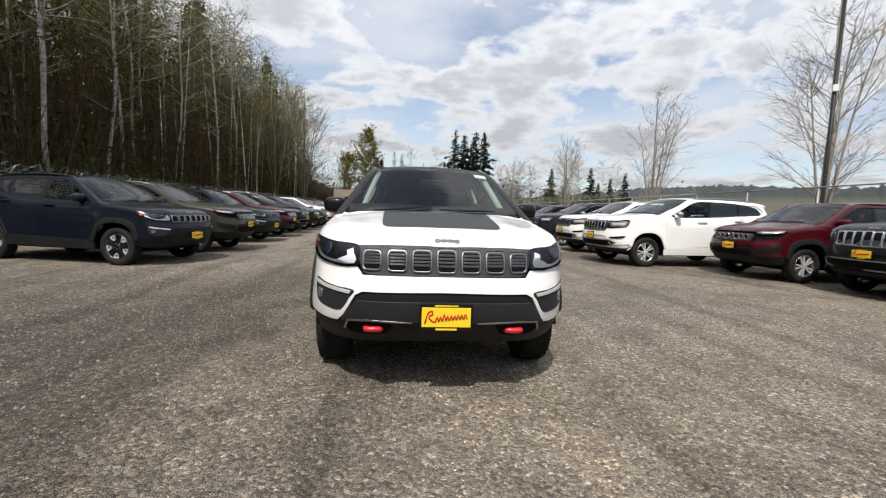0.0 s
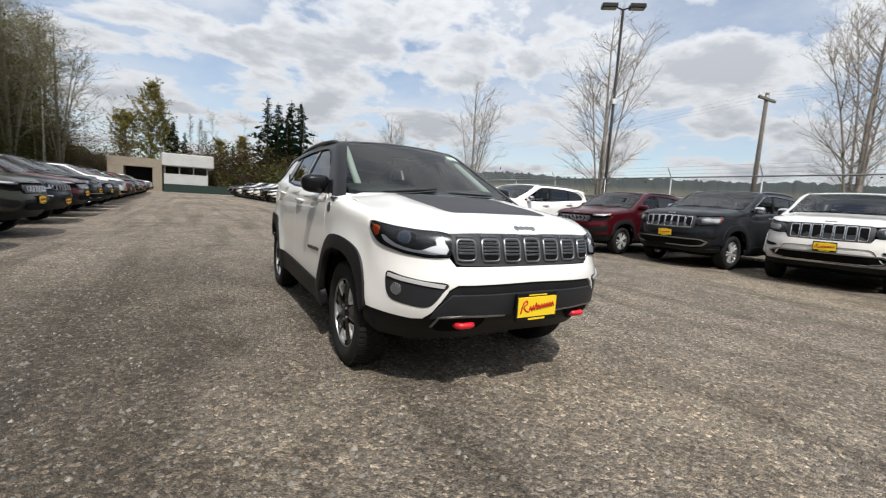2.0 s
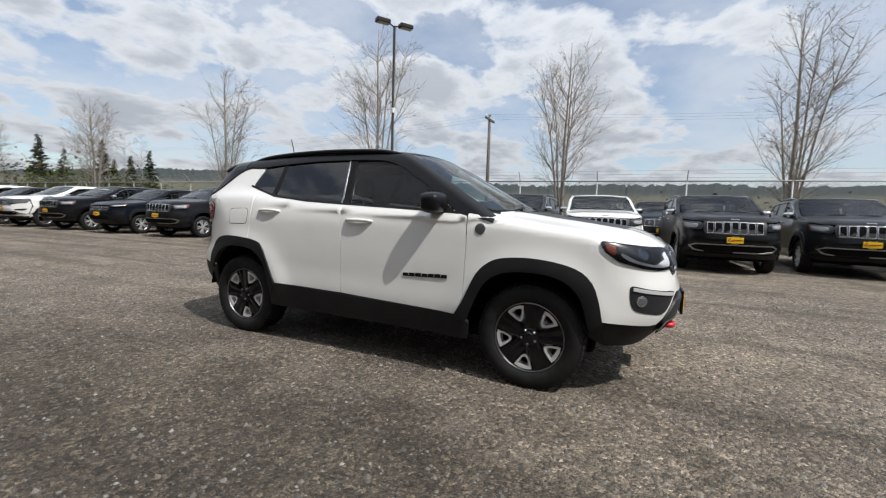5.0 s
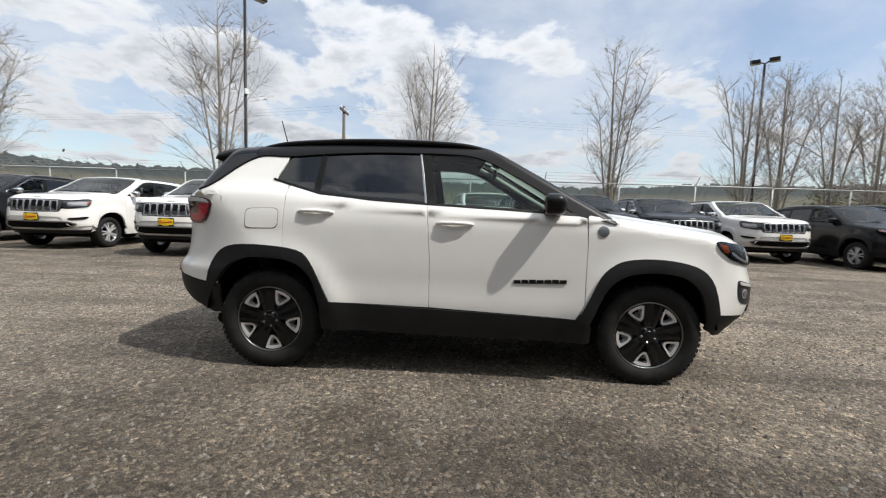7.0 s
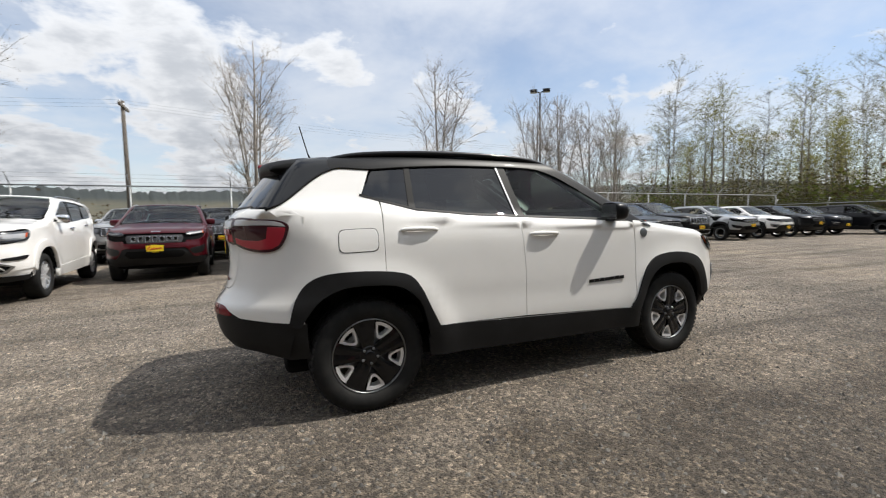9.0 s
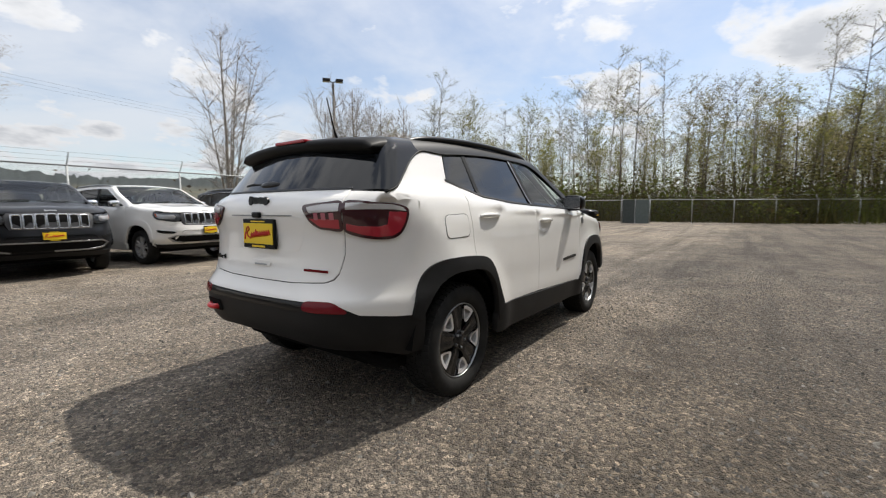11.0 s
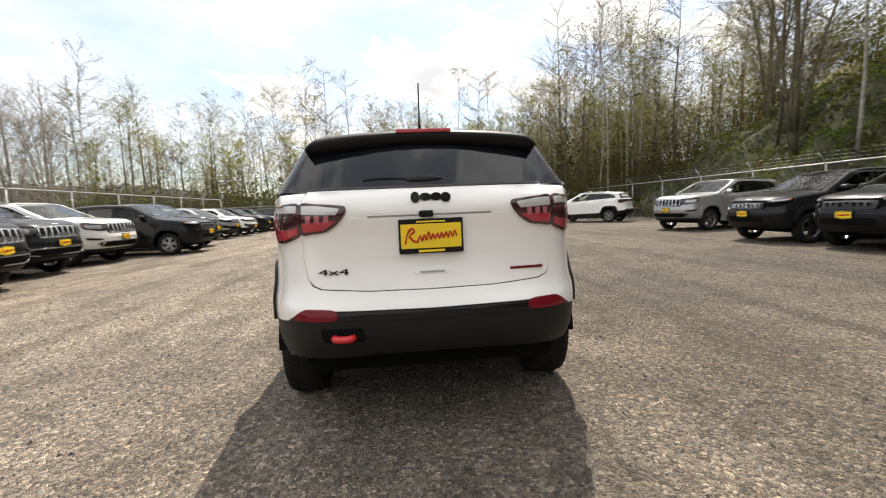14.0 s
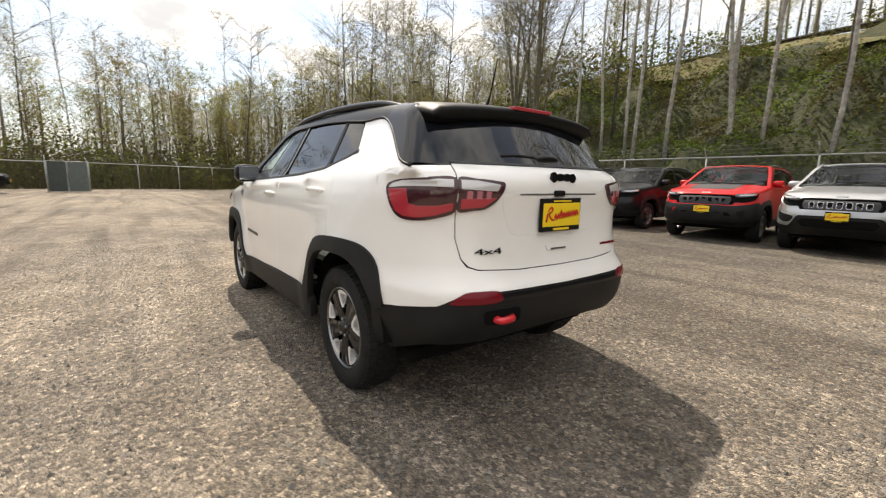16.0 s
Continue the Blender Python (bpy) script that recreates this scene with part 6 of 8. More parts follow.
# cut grass on the bench along the top of the bank
vs, fs = [], []
yv = [y for y in ys if y < 9]
for j, y in enumerate(yv):
    for x in (-25.9, -27.2, -28.6, -30.0, -32.0):
        vs.append((x, y, float(slope_z(x, y)) + (0.15 if x > -26 else 0.55) + 0.45 * noise.noise((x * 0.4, y * 0.3, 7))))
for j in range(len(yv) - 1):
    for q in range(4):
        fs.append((5 * j + q, 5 * j + q + 1, 5 * j + q + 6, 5 * j + q + 5))
tagged(put("grass_verge", mesh_of("grass_verge", vs, fs), M["verge"]), "dry mown verge along the top of the bank", "grass", kind="structure")

# far side of the valley: a long wooded ridge
vs, fs = [], []
na = 700
for k, (r, h) in enumerate(((70, -0.3), (120, 1.2), (200, 6.0), (300, 14.0), (400, 25.0), (460, 33.0), (480, 31.0))):
    for i in range(na):
        a = radians(-82 + 164 * i / (na - 1))
        j = 0.0
        if k >= 4:
            j = 5.0 * noise.noise((a * 5, 0.3, k)) + 2.4 * noise.noise((a * 60, 0, 0)) + 2.6 * noise.noise((a * 240, 0, 1)) + 2.2 * noise.noise((a * 520, 0, 2))
        fade = min(1, (1 - abs(-82 + 164 * i / (na - 1)) / 82) * 4)
        vs.append((16 + r * math.cos(a), r * math.sin(a), (h + j) * (0.35 + 0.65 * fade) if h > 0 else -0.3))
for k in range(6):
    for i in range(na - 1):
        fs.append((k * na + i, (k + 1) * na + i, (k + 1) * na + i + 1, k * na + i + 1))
tagged(put("hill", mesh_of("hill", vs, fs), M["hill"]), "long low wooded ridge across the valley", "hill", kind="structure")
vs = [(14.6, -34, -0.02), (72, -60, 0.02), (72, 120, 0.02), (14.6, 70, -0.02), (14.6, -34, 0.012), (72, -60, 0.03), (72, 120, 0.03), (14.6, 70, 0.012)]
tagged(put("field", mesh_of("field", vs, [(4, 5, 6, 7)]), M["field"]), "rough dry grass beyond the fence", "field", kind="structure")

# ---- fences ----
M["galv"] = mat("galvanised_steel", (0.36, 0.37, 0.37), 0.5, 0.5)
M["wire"] = mat("galvanised_wire", (0.24, 0.25, 0.25), 0.5, 0.6)
M["mesh"] = bpy.data.materials.new("chain_link")


def chain_link(m):
    """Woven wire: opaque on the two sets of slanting wires, open between."""
    m.use_nodes = True
    n, l = m.node_tree.nodes, m.node_tree.links
    n.clear()
    out = n.new("ShaderNodeOutputMaterial")
    tr, df, mx = n.new("ShaderNodeBsdfTransparent"), n.new("ShaderNodeBsdfDiffuse"), n.new("ShaderNodeMixShader")
    df.inputs[0].default_value = (0.13, 0.135, 0.135, 1)
    uv = n.new("ShaderNodeUVMap")
    sep = n.new("ShaderNodeSeparateXYZ"); l.new(uv.outputs[0], sep.inputs[0])
    res = None
    for op in ("ADD", "SUBTRACT"):
        a = n.new("ShaderNodeMath"); a.operation = op
        l.new(sep.outputs[0], a.inputs[0]); l.new(sep.outputs[1], a.inputs[1])
        f = n.new("ShaderNodeMath"); f.operation = "FRACT"; l.new(a.outputs[0], f.inputs[0])
        c = n.new("ShaderNodeMath"); c.operation = "LESS_THAN"; c.inputs[1].default_value = 0.065
        l.new(f.outputs[0], c.inputs[0])
        if res is None:
            res = c
        else:
            o = n.new("ShaderNodeMath"); o.operation = "MAXIMUM"
            l.new(res.outputs[0], o.inputs[0]); l.new(c.outputs[0], o.inputs[1])
            res = o
    l.new(res.outputs[0], mx.inputs[0]); l.new(tr.outputs[0], mx.inputs[1]); l.new(df.outputs[0], mx.inputs[2])
    l.new(mx.outputs[0], out.inputs[0])


chain_link(M["mesh"])


def fence(name, label, a, b, h, arm=1, coil=False, step=3.05):
    """Chain-link between posts from a to b, top rail at h, leaning arms with barbed wire; arm: the side the arms lean to."""
    a, b = Vector((*a, 0)), Vector((*b, 0))
    d = b - a
    n = max(1, round(d.length / step))
    u = d.normalized()
    side = Vector((-u.y, u.x, 0)) * arm
    f = new(name)
    tagged(f, label, "fence")
    v0, f0 = tube([(0, 0, -0.1), (0, 0, h)], 0.028, 8)
    post = mesh_of("post", v0, f0)
    v1, f1 = tube([(0, 0, h - 0.02), tuple(side * 0.30 + Vector((0, 0, h + 0.36)))], 0.016, 6)
    armm = mesh_of("arm", v1, f1)
    for i in range(n + 1):
        p = a + d * i / n
        o = put("post", post, M["galv"], f); o.location = p
        o = put("barb_arm", armm, M["galv"], f); o.location = p
    v, fc = tube([a + Vector((0, 0, h)), b + Vector((0, 0, h))], 0.027, 6)
    put("top_rail", mesh_of("top_rail", v, fc), M["galv"], f)
    for k in (0.33, 0.66, 1.0):
        q = side * 0.30 * k + Vector((0, 0, h + 0.36 * k))
        v, fc = tube([a + q, b + q], 0.003, 4)
        put("barbed_wire", mesh_of("barbed_wire", v, fc), M["wire"], f)
    me = mesh_of("chain_link", [a, b, b + Vector((0, 0, h)), a + Vector((0, 0, h))], [(0, 1, 2, 3)], smooth=False)
    uv = me.uv_layers.new(name="uv")
    L, H = d.length / 0.075, h / 0.075
    for k, c in enumerate(((0, 0), (L, 0), (L, H), (0, H))):
        uv.data[k].uv = c
    put("chain_link", me, M["mesh"], f)
    if coil:
        pts = []
        turns = int(d.length / 0.55)
        rr = random.Random(3)
        wob = [(rr.uniform(0.65, 1.25), rr.uniform(-0.30, 0.30)) for _ in range(turns + 1)]
        for i in range(turns * 12):
            t = i / (turns * 12)
            w = 2 * math.pi * turns * t
            k, lean = wob[int(turns * t)]
            pts.append(a + d * t + u * (0.20 + lean) * math.sin(w) + side * (0.15 + 0.20 * k * math.cos(w)) + Vector((0, 0, h + 0.28 + 0.20 * k * math.sin(w))))
        v, fc = tube(pts, 0.0065, 3)
        put("razor_coil", mesh_of("razor_coil", v, fc), M["wire"], f, "coil of razor wire")
    return f


fence("east_fence", "tall chain-link fence with barbed wire on leaning arms", (14.1, -31.0), (14.1, 15.0), 2.50, 1)
fence("east_fence", "tall chain-link fence topped with a razor wire coil", (14.1, 15.0), (14.1, 66.0), 2.50, 1, True)
fence("west_fence", "chain-link fence with barbed wire below the bank", (-14.9, -28.0), (-14.9, 3.0), 2.15, -1)
fence("west_fence", "chain-link fence topped with a razor wire coil", (-14.9, 3.0), (-12.6, 60.0), 1.95, -1, True)
fence("south_fence", "chain-link fence closing the end of the lot", (5.6, -31.6), (14.1, -31.0), 1.85, -1)
fence("south_fence", "chain-link fence below the wood", (3.6, -31.8), (-12.0, -43.0), 1.85, 1)
fence("south_fence", "chain-link fence turning towards the bank", (-12.0, -43.0), (-14.9, -28.0), 1.85, 1)
# gate leaves with metal sheets
for k, (x0, x1) in enumerate(((5.55, 4.65), (4.6, 3.65))):
    gate_ = new("metal_gate")
    tagged(gate_, "closed grey metal gate leaf with sheet infill", "gate", "gate leaves")
    bm = bmesh.new()
    add_box(bm, x1, x0, -31.75, -31.70, 0.05, 1.85, 0.01)
    part("gate_sheet", bm, plastic("grey_green_sheet", (0.10, 0.12, 0.115) if k else (0.055, 0.065, 0.062), 0.5), gate_)
    v, fc = tube([(x1, -31.72, 0.03), (x1, -31.72, 1.9), (x0, -31.72, 1.9), (x0, -31.72, 0.03)], 0.025, 6, True)
    put("gate_frame", mesh_of("gate_frame", v, fc), M["galv"], gate_)

# ---- lamp posts ----
M["concrete"] = soil("weathered_concrete", [(0.3, (0.20, 0.19, 0.175)), (0.7, (0.30, 0.285, 0.26))], 4.0, 20.0)
M["bronze"] = plastic("dark_bronze_pole", (0.018, 0.016, 0.015), 0.45)
M["lampglass"] = mat("lamp_glass", (0.35, 0.36, 0.36), 0.3)
M["oldwood"] = soil("weathered_pole_wood", [(0.3, (0.11, 0.095, 0.080)), (0.7, (0.19, 0.165, 0.14))], 6.0, 30.0)


def lamp_post(x, y, h, heads, turn, reach=1.0):
    p = new("lamp_post")
    tagged(p, "tall dark lamp post with %s shoebox head%s" % (("two", "s") if heads == 2 else ("one", "")), "street lamp", "lamp posts")
    v, f = tube([(0, 0, 0), (0, 0, 0.7), (0, 0, h - 0.35)], [0.085, 0.075, 0.062], 10)
    put("pole", mesh_of("pole", v, f), M["bronze"], p)
    put("base", bm_mesh("base", box_bm(-0.25, 0.25, -0.25, 0.25, 0.0, 0.55, 0.03)), M["concrete"], p, "concrete base")
    for s in ((-1, 1) if heads == 2 else (1,)):
        v, f = tube([(0, 0, h - 0.40), (s * 0.32 * reach, 0, h - 0.26)], 0.035, 6)
        put("arm", mesh_of("arm", v, f), M["bronze"], p)
        hd = put("lamp_head", bm_mesh("lamp_head", box_bm(*sorted((s * 0.28 * reach, s * 0.98 * reach)), -0.20, 0.20, h - 0.34, h - 0.14, 0.03)), M["bronze"], p)
        put("lens", bm_mesh("lens", box_bm(*sorted((s * 0.34 * reach, s * 0.92 * reach)), -0.15, 0.15, h - 0.352, h - 0.338)), M["lampglass"], hd)
    put("sensor_box", bm_mesh("sensor_box", box_bm(-0.09, 0.09, -0.14, 0.0, 6.1, 6.35, 0.02)), M["paper"], p)
    p.matrix_basis = pose(x, y, 0, 0, 0, turn)


lamp_post(15.45, 9.95, 10.75, 2, -35)
lamp_post(21.5, -16.7, 10.35, 2, 52, 0.70)
lamp_post(-21.5, -33.5, 10.8, 1, 120)
lamp_post(8.7, 46.0, 10.3, 1, 180)
up = new("utility_pole")
tagged(up, "weathered wooden utility pole with crossarm and wires", "utility pole")
v, f = tube([(0, 0, 0), (0.25, 0.08, 4.5), (0.45, 0.15, 8.5)], [0.15, 0.125, 0.10], 10)
put("pole", mesh_of("pole", v, f), M["oldwood"], up)
put("crossarm", bm_mesh("crossarm", box_bm(-0.65, 1.35, 0.02, 0.14, 8.05, 8.19, 0.01)), M["oldwood"], up)
for x in (-0.5, 0.35, 1.2):
    v, f = lathe([(8.19, 0.02), (8.22, 0.045), (8.28, 0.05), (8.33, 0.03), (8.36, 0.005)], 10, "z")
    o = put("insulator", mesh_of("insulator", v, f), M["paper"], up)
    o.location = (x, 0.08, 0)
    pts = [(x, 0.08 + t, 8.33 - 1.2 * (1 - ((abs(t) - 30) / 30) ** 2)) for t in np.linspace(-60, 60, 61)]
    v, f = tube(pts, 0.0035, 3)
    put("wire", mesh_of("wire", v, f), M["seal"], up)
up.location = (27.0, 8.7, 0)

# ---- office building at the far end ----
M["stucco"] = soil("beige_stucco", [(0.3, (0.25, 0.21, 0.165)), (0.7, (0.31, 0.27, 0.21))], 1.5, 20.0)
M["siding"] = soil("white_metal_siding", [(0.3, (0.44, 0.44, 0.43)), (0.7, (0.52, 0.52, 0.51))], 1.0, 10.0)
b_ = new("office_building")
tagged(b_, "low beige and white office building with a window band", "building")
bm = bmesh.new()
add_box(bm, -11.2, -5.6, 62, 72, 0, 0.6); add_box(bm, -11.2, -5.6, 62, 72, 3.0, 4.1, 0.03)
add_box(bm, -11.2, -9.6, 62, 72, 0.6, 3.0); add_box(bm, -6.6, -5.6, 62, 72, 0.6, 3.0); add_box(bm, -9.6, -6.6, 63.2, 72, 0.6, 3.0)
part("stucco_wall", bm, M["stucco"], b_)
bm = bmesh.new()
add_box(bm, -5.6, 0.3, 61.6, 72, 3.35, 5.0, 0.12); add_box(bm, -5.4, -0.4, 62, 72, 1.0, 2.35, 0.03); add_box(bm, -5.4, -0.4, 62.4, 72, 2.35, 3.4)
part("white_wall", bm, M["siding"], b_)
for i in range(3):
    w_ = part("window", box_bm(-5.2 + 1.6 * i, -3.75 + 1.6 * i, 62.30, 62.36, 2.42, 3.28), M["privacy"], b_)
    part("window_frame", box_bm(-3.75 + 1.6 * i, -3.60 + 1.6 * i, 62.25, 62.40, 2.36, 3.34), M["siding"], w_)
part("dark_opening", box_bm(-9.5, -6.7, 63.1, 63.18, 0.62, 2.98), M["shell"], b_)
part("green_hoarding", box_bm(-5.4, 3.0, 61.2, 61.3, 0, 1.05), plastic("dark_green_hoarding", (0.02, 0.035, 0.03)), b_)

# ---- guard rail on the crest of the bank ----
gr_ = new("guard_rail")
tagged(gr_, "dark weathered guard rail along the crest of the bank", "guard rail")
M["rust"] = plastic("dark_rusted_steel", (0.030, 0.022, 0.017), 0.7)
gp = bm_mesh("rail_post", box_bm(-0.08, 0.08, -0.07, 0.07, -0.8, 0.75, 0.01))
rail_pts = []
for y in np.arange(-30, 9, 2.0):
    z = float(slope_z(-30.5, y)) + 0.55
    rail_pts.append((-30.4, y, z + 0.55))
    o = put("rail_post", gp, M["rust"], gr_); o.location = (-30.5, y, z)
bm = bmesh.new()
rows_ = [[bm.verts.new((p[0] + dx, p[1], p[2] + dz)) for dx, dz in ((0.06, -0.16), (0.11, -0.08), (0.05, 0.0), (0.11, 0.08), (0.06, 0.16))] for p in rail_pts]
for a, b in zip(rows_, rows_[1:]):
    for k in range(4):
        bm.faces.new((a[k], b[k], b[k + 1], a[k + 1]))
part("rail_beam", bm, M["rust"], gr_)

# ---- trees ----
def bark(name, lo, hi):
    m = mat(name, lo, 0.9)
    n, l, b = nodes_of(m)
    c = ramp(m, noise_tex(m, 5.0, 8.0, 0.7), [(0.32, lo), (0.60, hi), (0.75, tuple(min(1, 1.2 * k) for k in hi))])
    l.new(c, b.inputs["Base Color"])
    bump(m, noise_tex(m, 30.0, 4.0), 0.5, 0.02)
    return m


def leafy(name, lo, hi, patch=None, scale=0.5, through_=0.45):
    """Thin leaves: part of the light passes through them. patch: a second pair of tones, mixed in by broad noise."""
    m = bpy.data.materials.new(name)
    m.use_nodes = True
    n, l = m.node_tree.nodes, m.node_tree.links
    n.clear()
    out, df, tr, mx = n.new("ShaderNodeOutputMaterial"), n.new("ShaderNodeBsdfDiffuse"), n.new("ShaderNodeBsdfTranslucent"), n.new("ShaderNodeMixShader")
    g = n.new("ShaderNodeNewGeometry")

    def tones(a, b):
        r = n.new("ShaderNodeValToRGB")
        r.color_ramp.elements[0].color, r.color_ramp.elements[1].color = (*a, 1), (*b, 1)
        l.new(g.outputs["Random Per Island"], r.inputs[0])
        return r.outputs[0]
    col = tones(lo, hi)
    if patch:
        tc = n.new("ShaderNodeTexCoord")
        t = n.new("ShaderNodeTexNoise")
        t.inputs["Scale"].default_value, t.inputs["Detail"].default_value = scale, 3.0
        l.new(tc.outputs["Object"], t.inputs["Vector"])
        f = n.new("ShaderNodeMapRange"); f.interpolation_type = "SMOOTHSTEP"
        f.inputs["From Min"].default_value, f.inputs["From Max"].default_value = 0.45, 0.60
        l.new(t.outputs[0], f.inputs[0])
        x = n.new("ShaderNodeMix"); x.data_type = "RGBA"
        l.new(f.outputs[0], x.inputs["Factor"]); l.new(col, x.inputs["A"]); l.new(tones(*patch), x.inputs["B"])
        col = x.outputs["Result"]
    for k in (df, tr):
        l.new(col, k.inputs[0])
    mx.inputs[0].default_value = through_
    l.new(df.outputs[0], mx.inputs[1]); l.new(tr.outputs[0], mx.inputs[2]); l.new(mx.outputs[0], out.inputs[0])
    return m


M["alder"] = bark("pale_alder_bark", (0.14, 0.125, 0.105), (0.40, 0.38, 0.34))
M["twig"] = bark("grey_brown_twigs", (0.085, 0.078, 0.050), (0.165, 0.148, 0.100))
M["paletwig"] = bark("pale_grey_twigs", (0.200, 0.175, 0.150), (0.350, 0.315, 0.275))
M["darkbark"] = bark("dark_wet_bark", (0.030, 0.024, 0.018), (0.075, 0.060, 0.045))
M["bud"] = leafy("spring_buds", (0.15, 0.16, 0.045), (0.30, 0.27, 0.10))
M["blossom"] = leafy("pale_buds", (0.28, 0.23, 0.19), (0.46, 0.40, 0.34))
M["ivy"] = leafy("ivy_leaves", (0.040, 0.068, 0.014), (0.170, 0.235, 0.050), ((0.036, 0.038, 0.014), (0.115, 0.105, 0.038)), 0.42)
M["needle"] = leafy("fir_needles", (0.006, 0.014, 0.007), (0.020, 0.038, 0.016))
M["bramble"] = leafy("bramble_leaves", (0.050, 0.070, 0.016), (0.160, 0.185, 0.046), ((0.050, 0.034, 0.018), (0.120, 0.085, 0.045)), 0.6)


class Grower:
    def __init__(self, seed):
        self.r = random.Random(seed)
        self.wood, self.twig, self.leaf = ([], []), ([], []), ([], [])

    def add(self, store, pts, rad, n):
        v, f = tube(pts, rad, n)
        b = len(store[0])
        store[0].extend(v)
        store[1].extend(tuple(k + b for k in g) for g in f)

    def bare(self, store, pts, rads):
        """A three-sided twig with open ends."""
        v, f = tube(pts, rads, 3)
        b = len(store[0])
        store[0].extend(v)
        store[1].extend(tuple(k + b for k in g) for g in f[:-2])

    def card(self, p, s):
        r = self.r
        a = Vector((r.gauss(0, 1), r.gauss(0, 1), r.gauss(0, 1))).normalized() * s
        c = a.orthogonal().normalized() * s * r.uniform(0.5, 0.9)
        b = len(self.leaf[0])
        self.leaf[0].extend([p - a, p - c * 0.8, p + a, p + c * 0.8])
        self.leaf[1].append((b, b + 1, b + 2, b + 3))

    def limb(self, p, d, length, rad, depth, up, spread, leaves, size):
        r = self.r
        n = (1, 1, 3, 4)[min(depth, 3)]
        pts, q, v = [p], p, d.normalized()
        for i in range(n):
            v = (v + Vector((r.gauss(0, 1), r.gauss(0, 1), r.gauss(0, 1))) * (0.16, 0.16, 0.13, 0.11)[min(depth, 3)] + Vector((0, 0, up))).normalized()
            q = q + v * length / n
            pts.append(q)
        rads = [rad * (1 - 0.7 * i / n) for i in range(n + 1)]
        if depth >= 2:
            self.add(self.wood, pts, rads, 5)
        elif depth == 1:
            self.bare(self.twig, pts, rads)
        else:
            w = v.orthogonal().normalized() * rad
            b = len(self.twig[0])
            self.twig[0].extend([p - w, p + w, pts[-1]])
            self.twig[1].append((b, b + 1, b + 2))
        if depth == 0:
            for _ in range(leaves):
                self.card(pts[r.randrange(1, n + 1)] + Vector((r.gauss(0, 1), r.gauss(0, 1), r.gauss(0, 1))) * (0.025 if size < 0.04 else 0.08), size * r.uniform(0.6, 1.3))
            return
        kids = (0, 5, 6, 7)[min(depth, 3)]
        for k in range(kids):
            t = r.uniform(0.25, 1.0)
            i = min(int(t * n), n - 1)
            s = pts[i].lerp(pts[i + 1], t * n - i)
            w = (v + Vector((r.gauss(0, 1), r.gauss(0, 1), r.gauss(0, 1) * 0.6)) * spread).normalized()
            self.limb(s, w, length * r.uniform(0.38, 0.62), max(rad * 0.42, 0.006), depth - 1, up, spread, leaves, size)


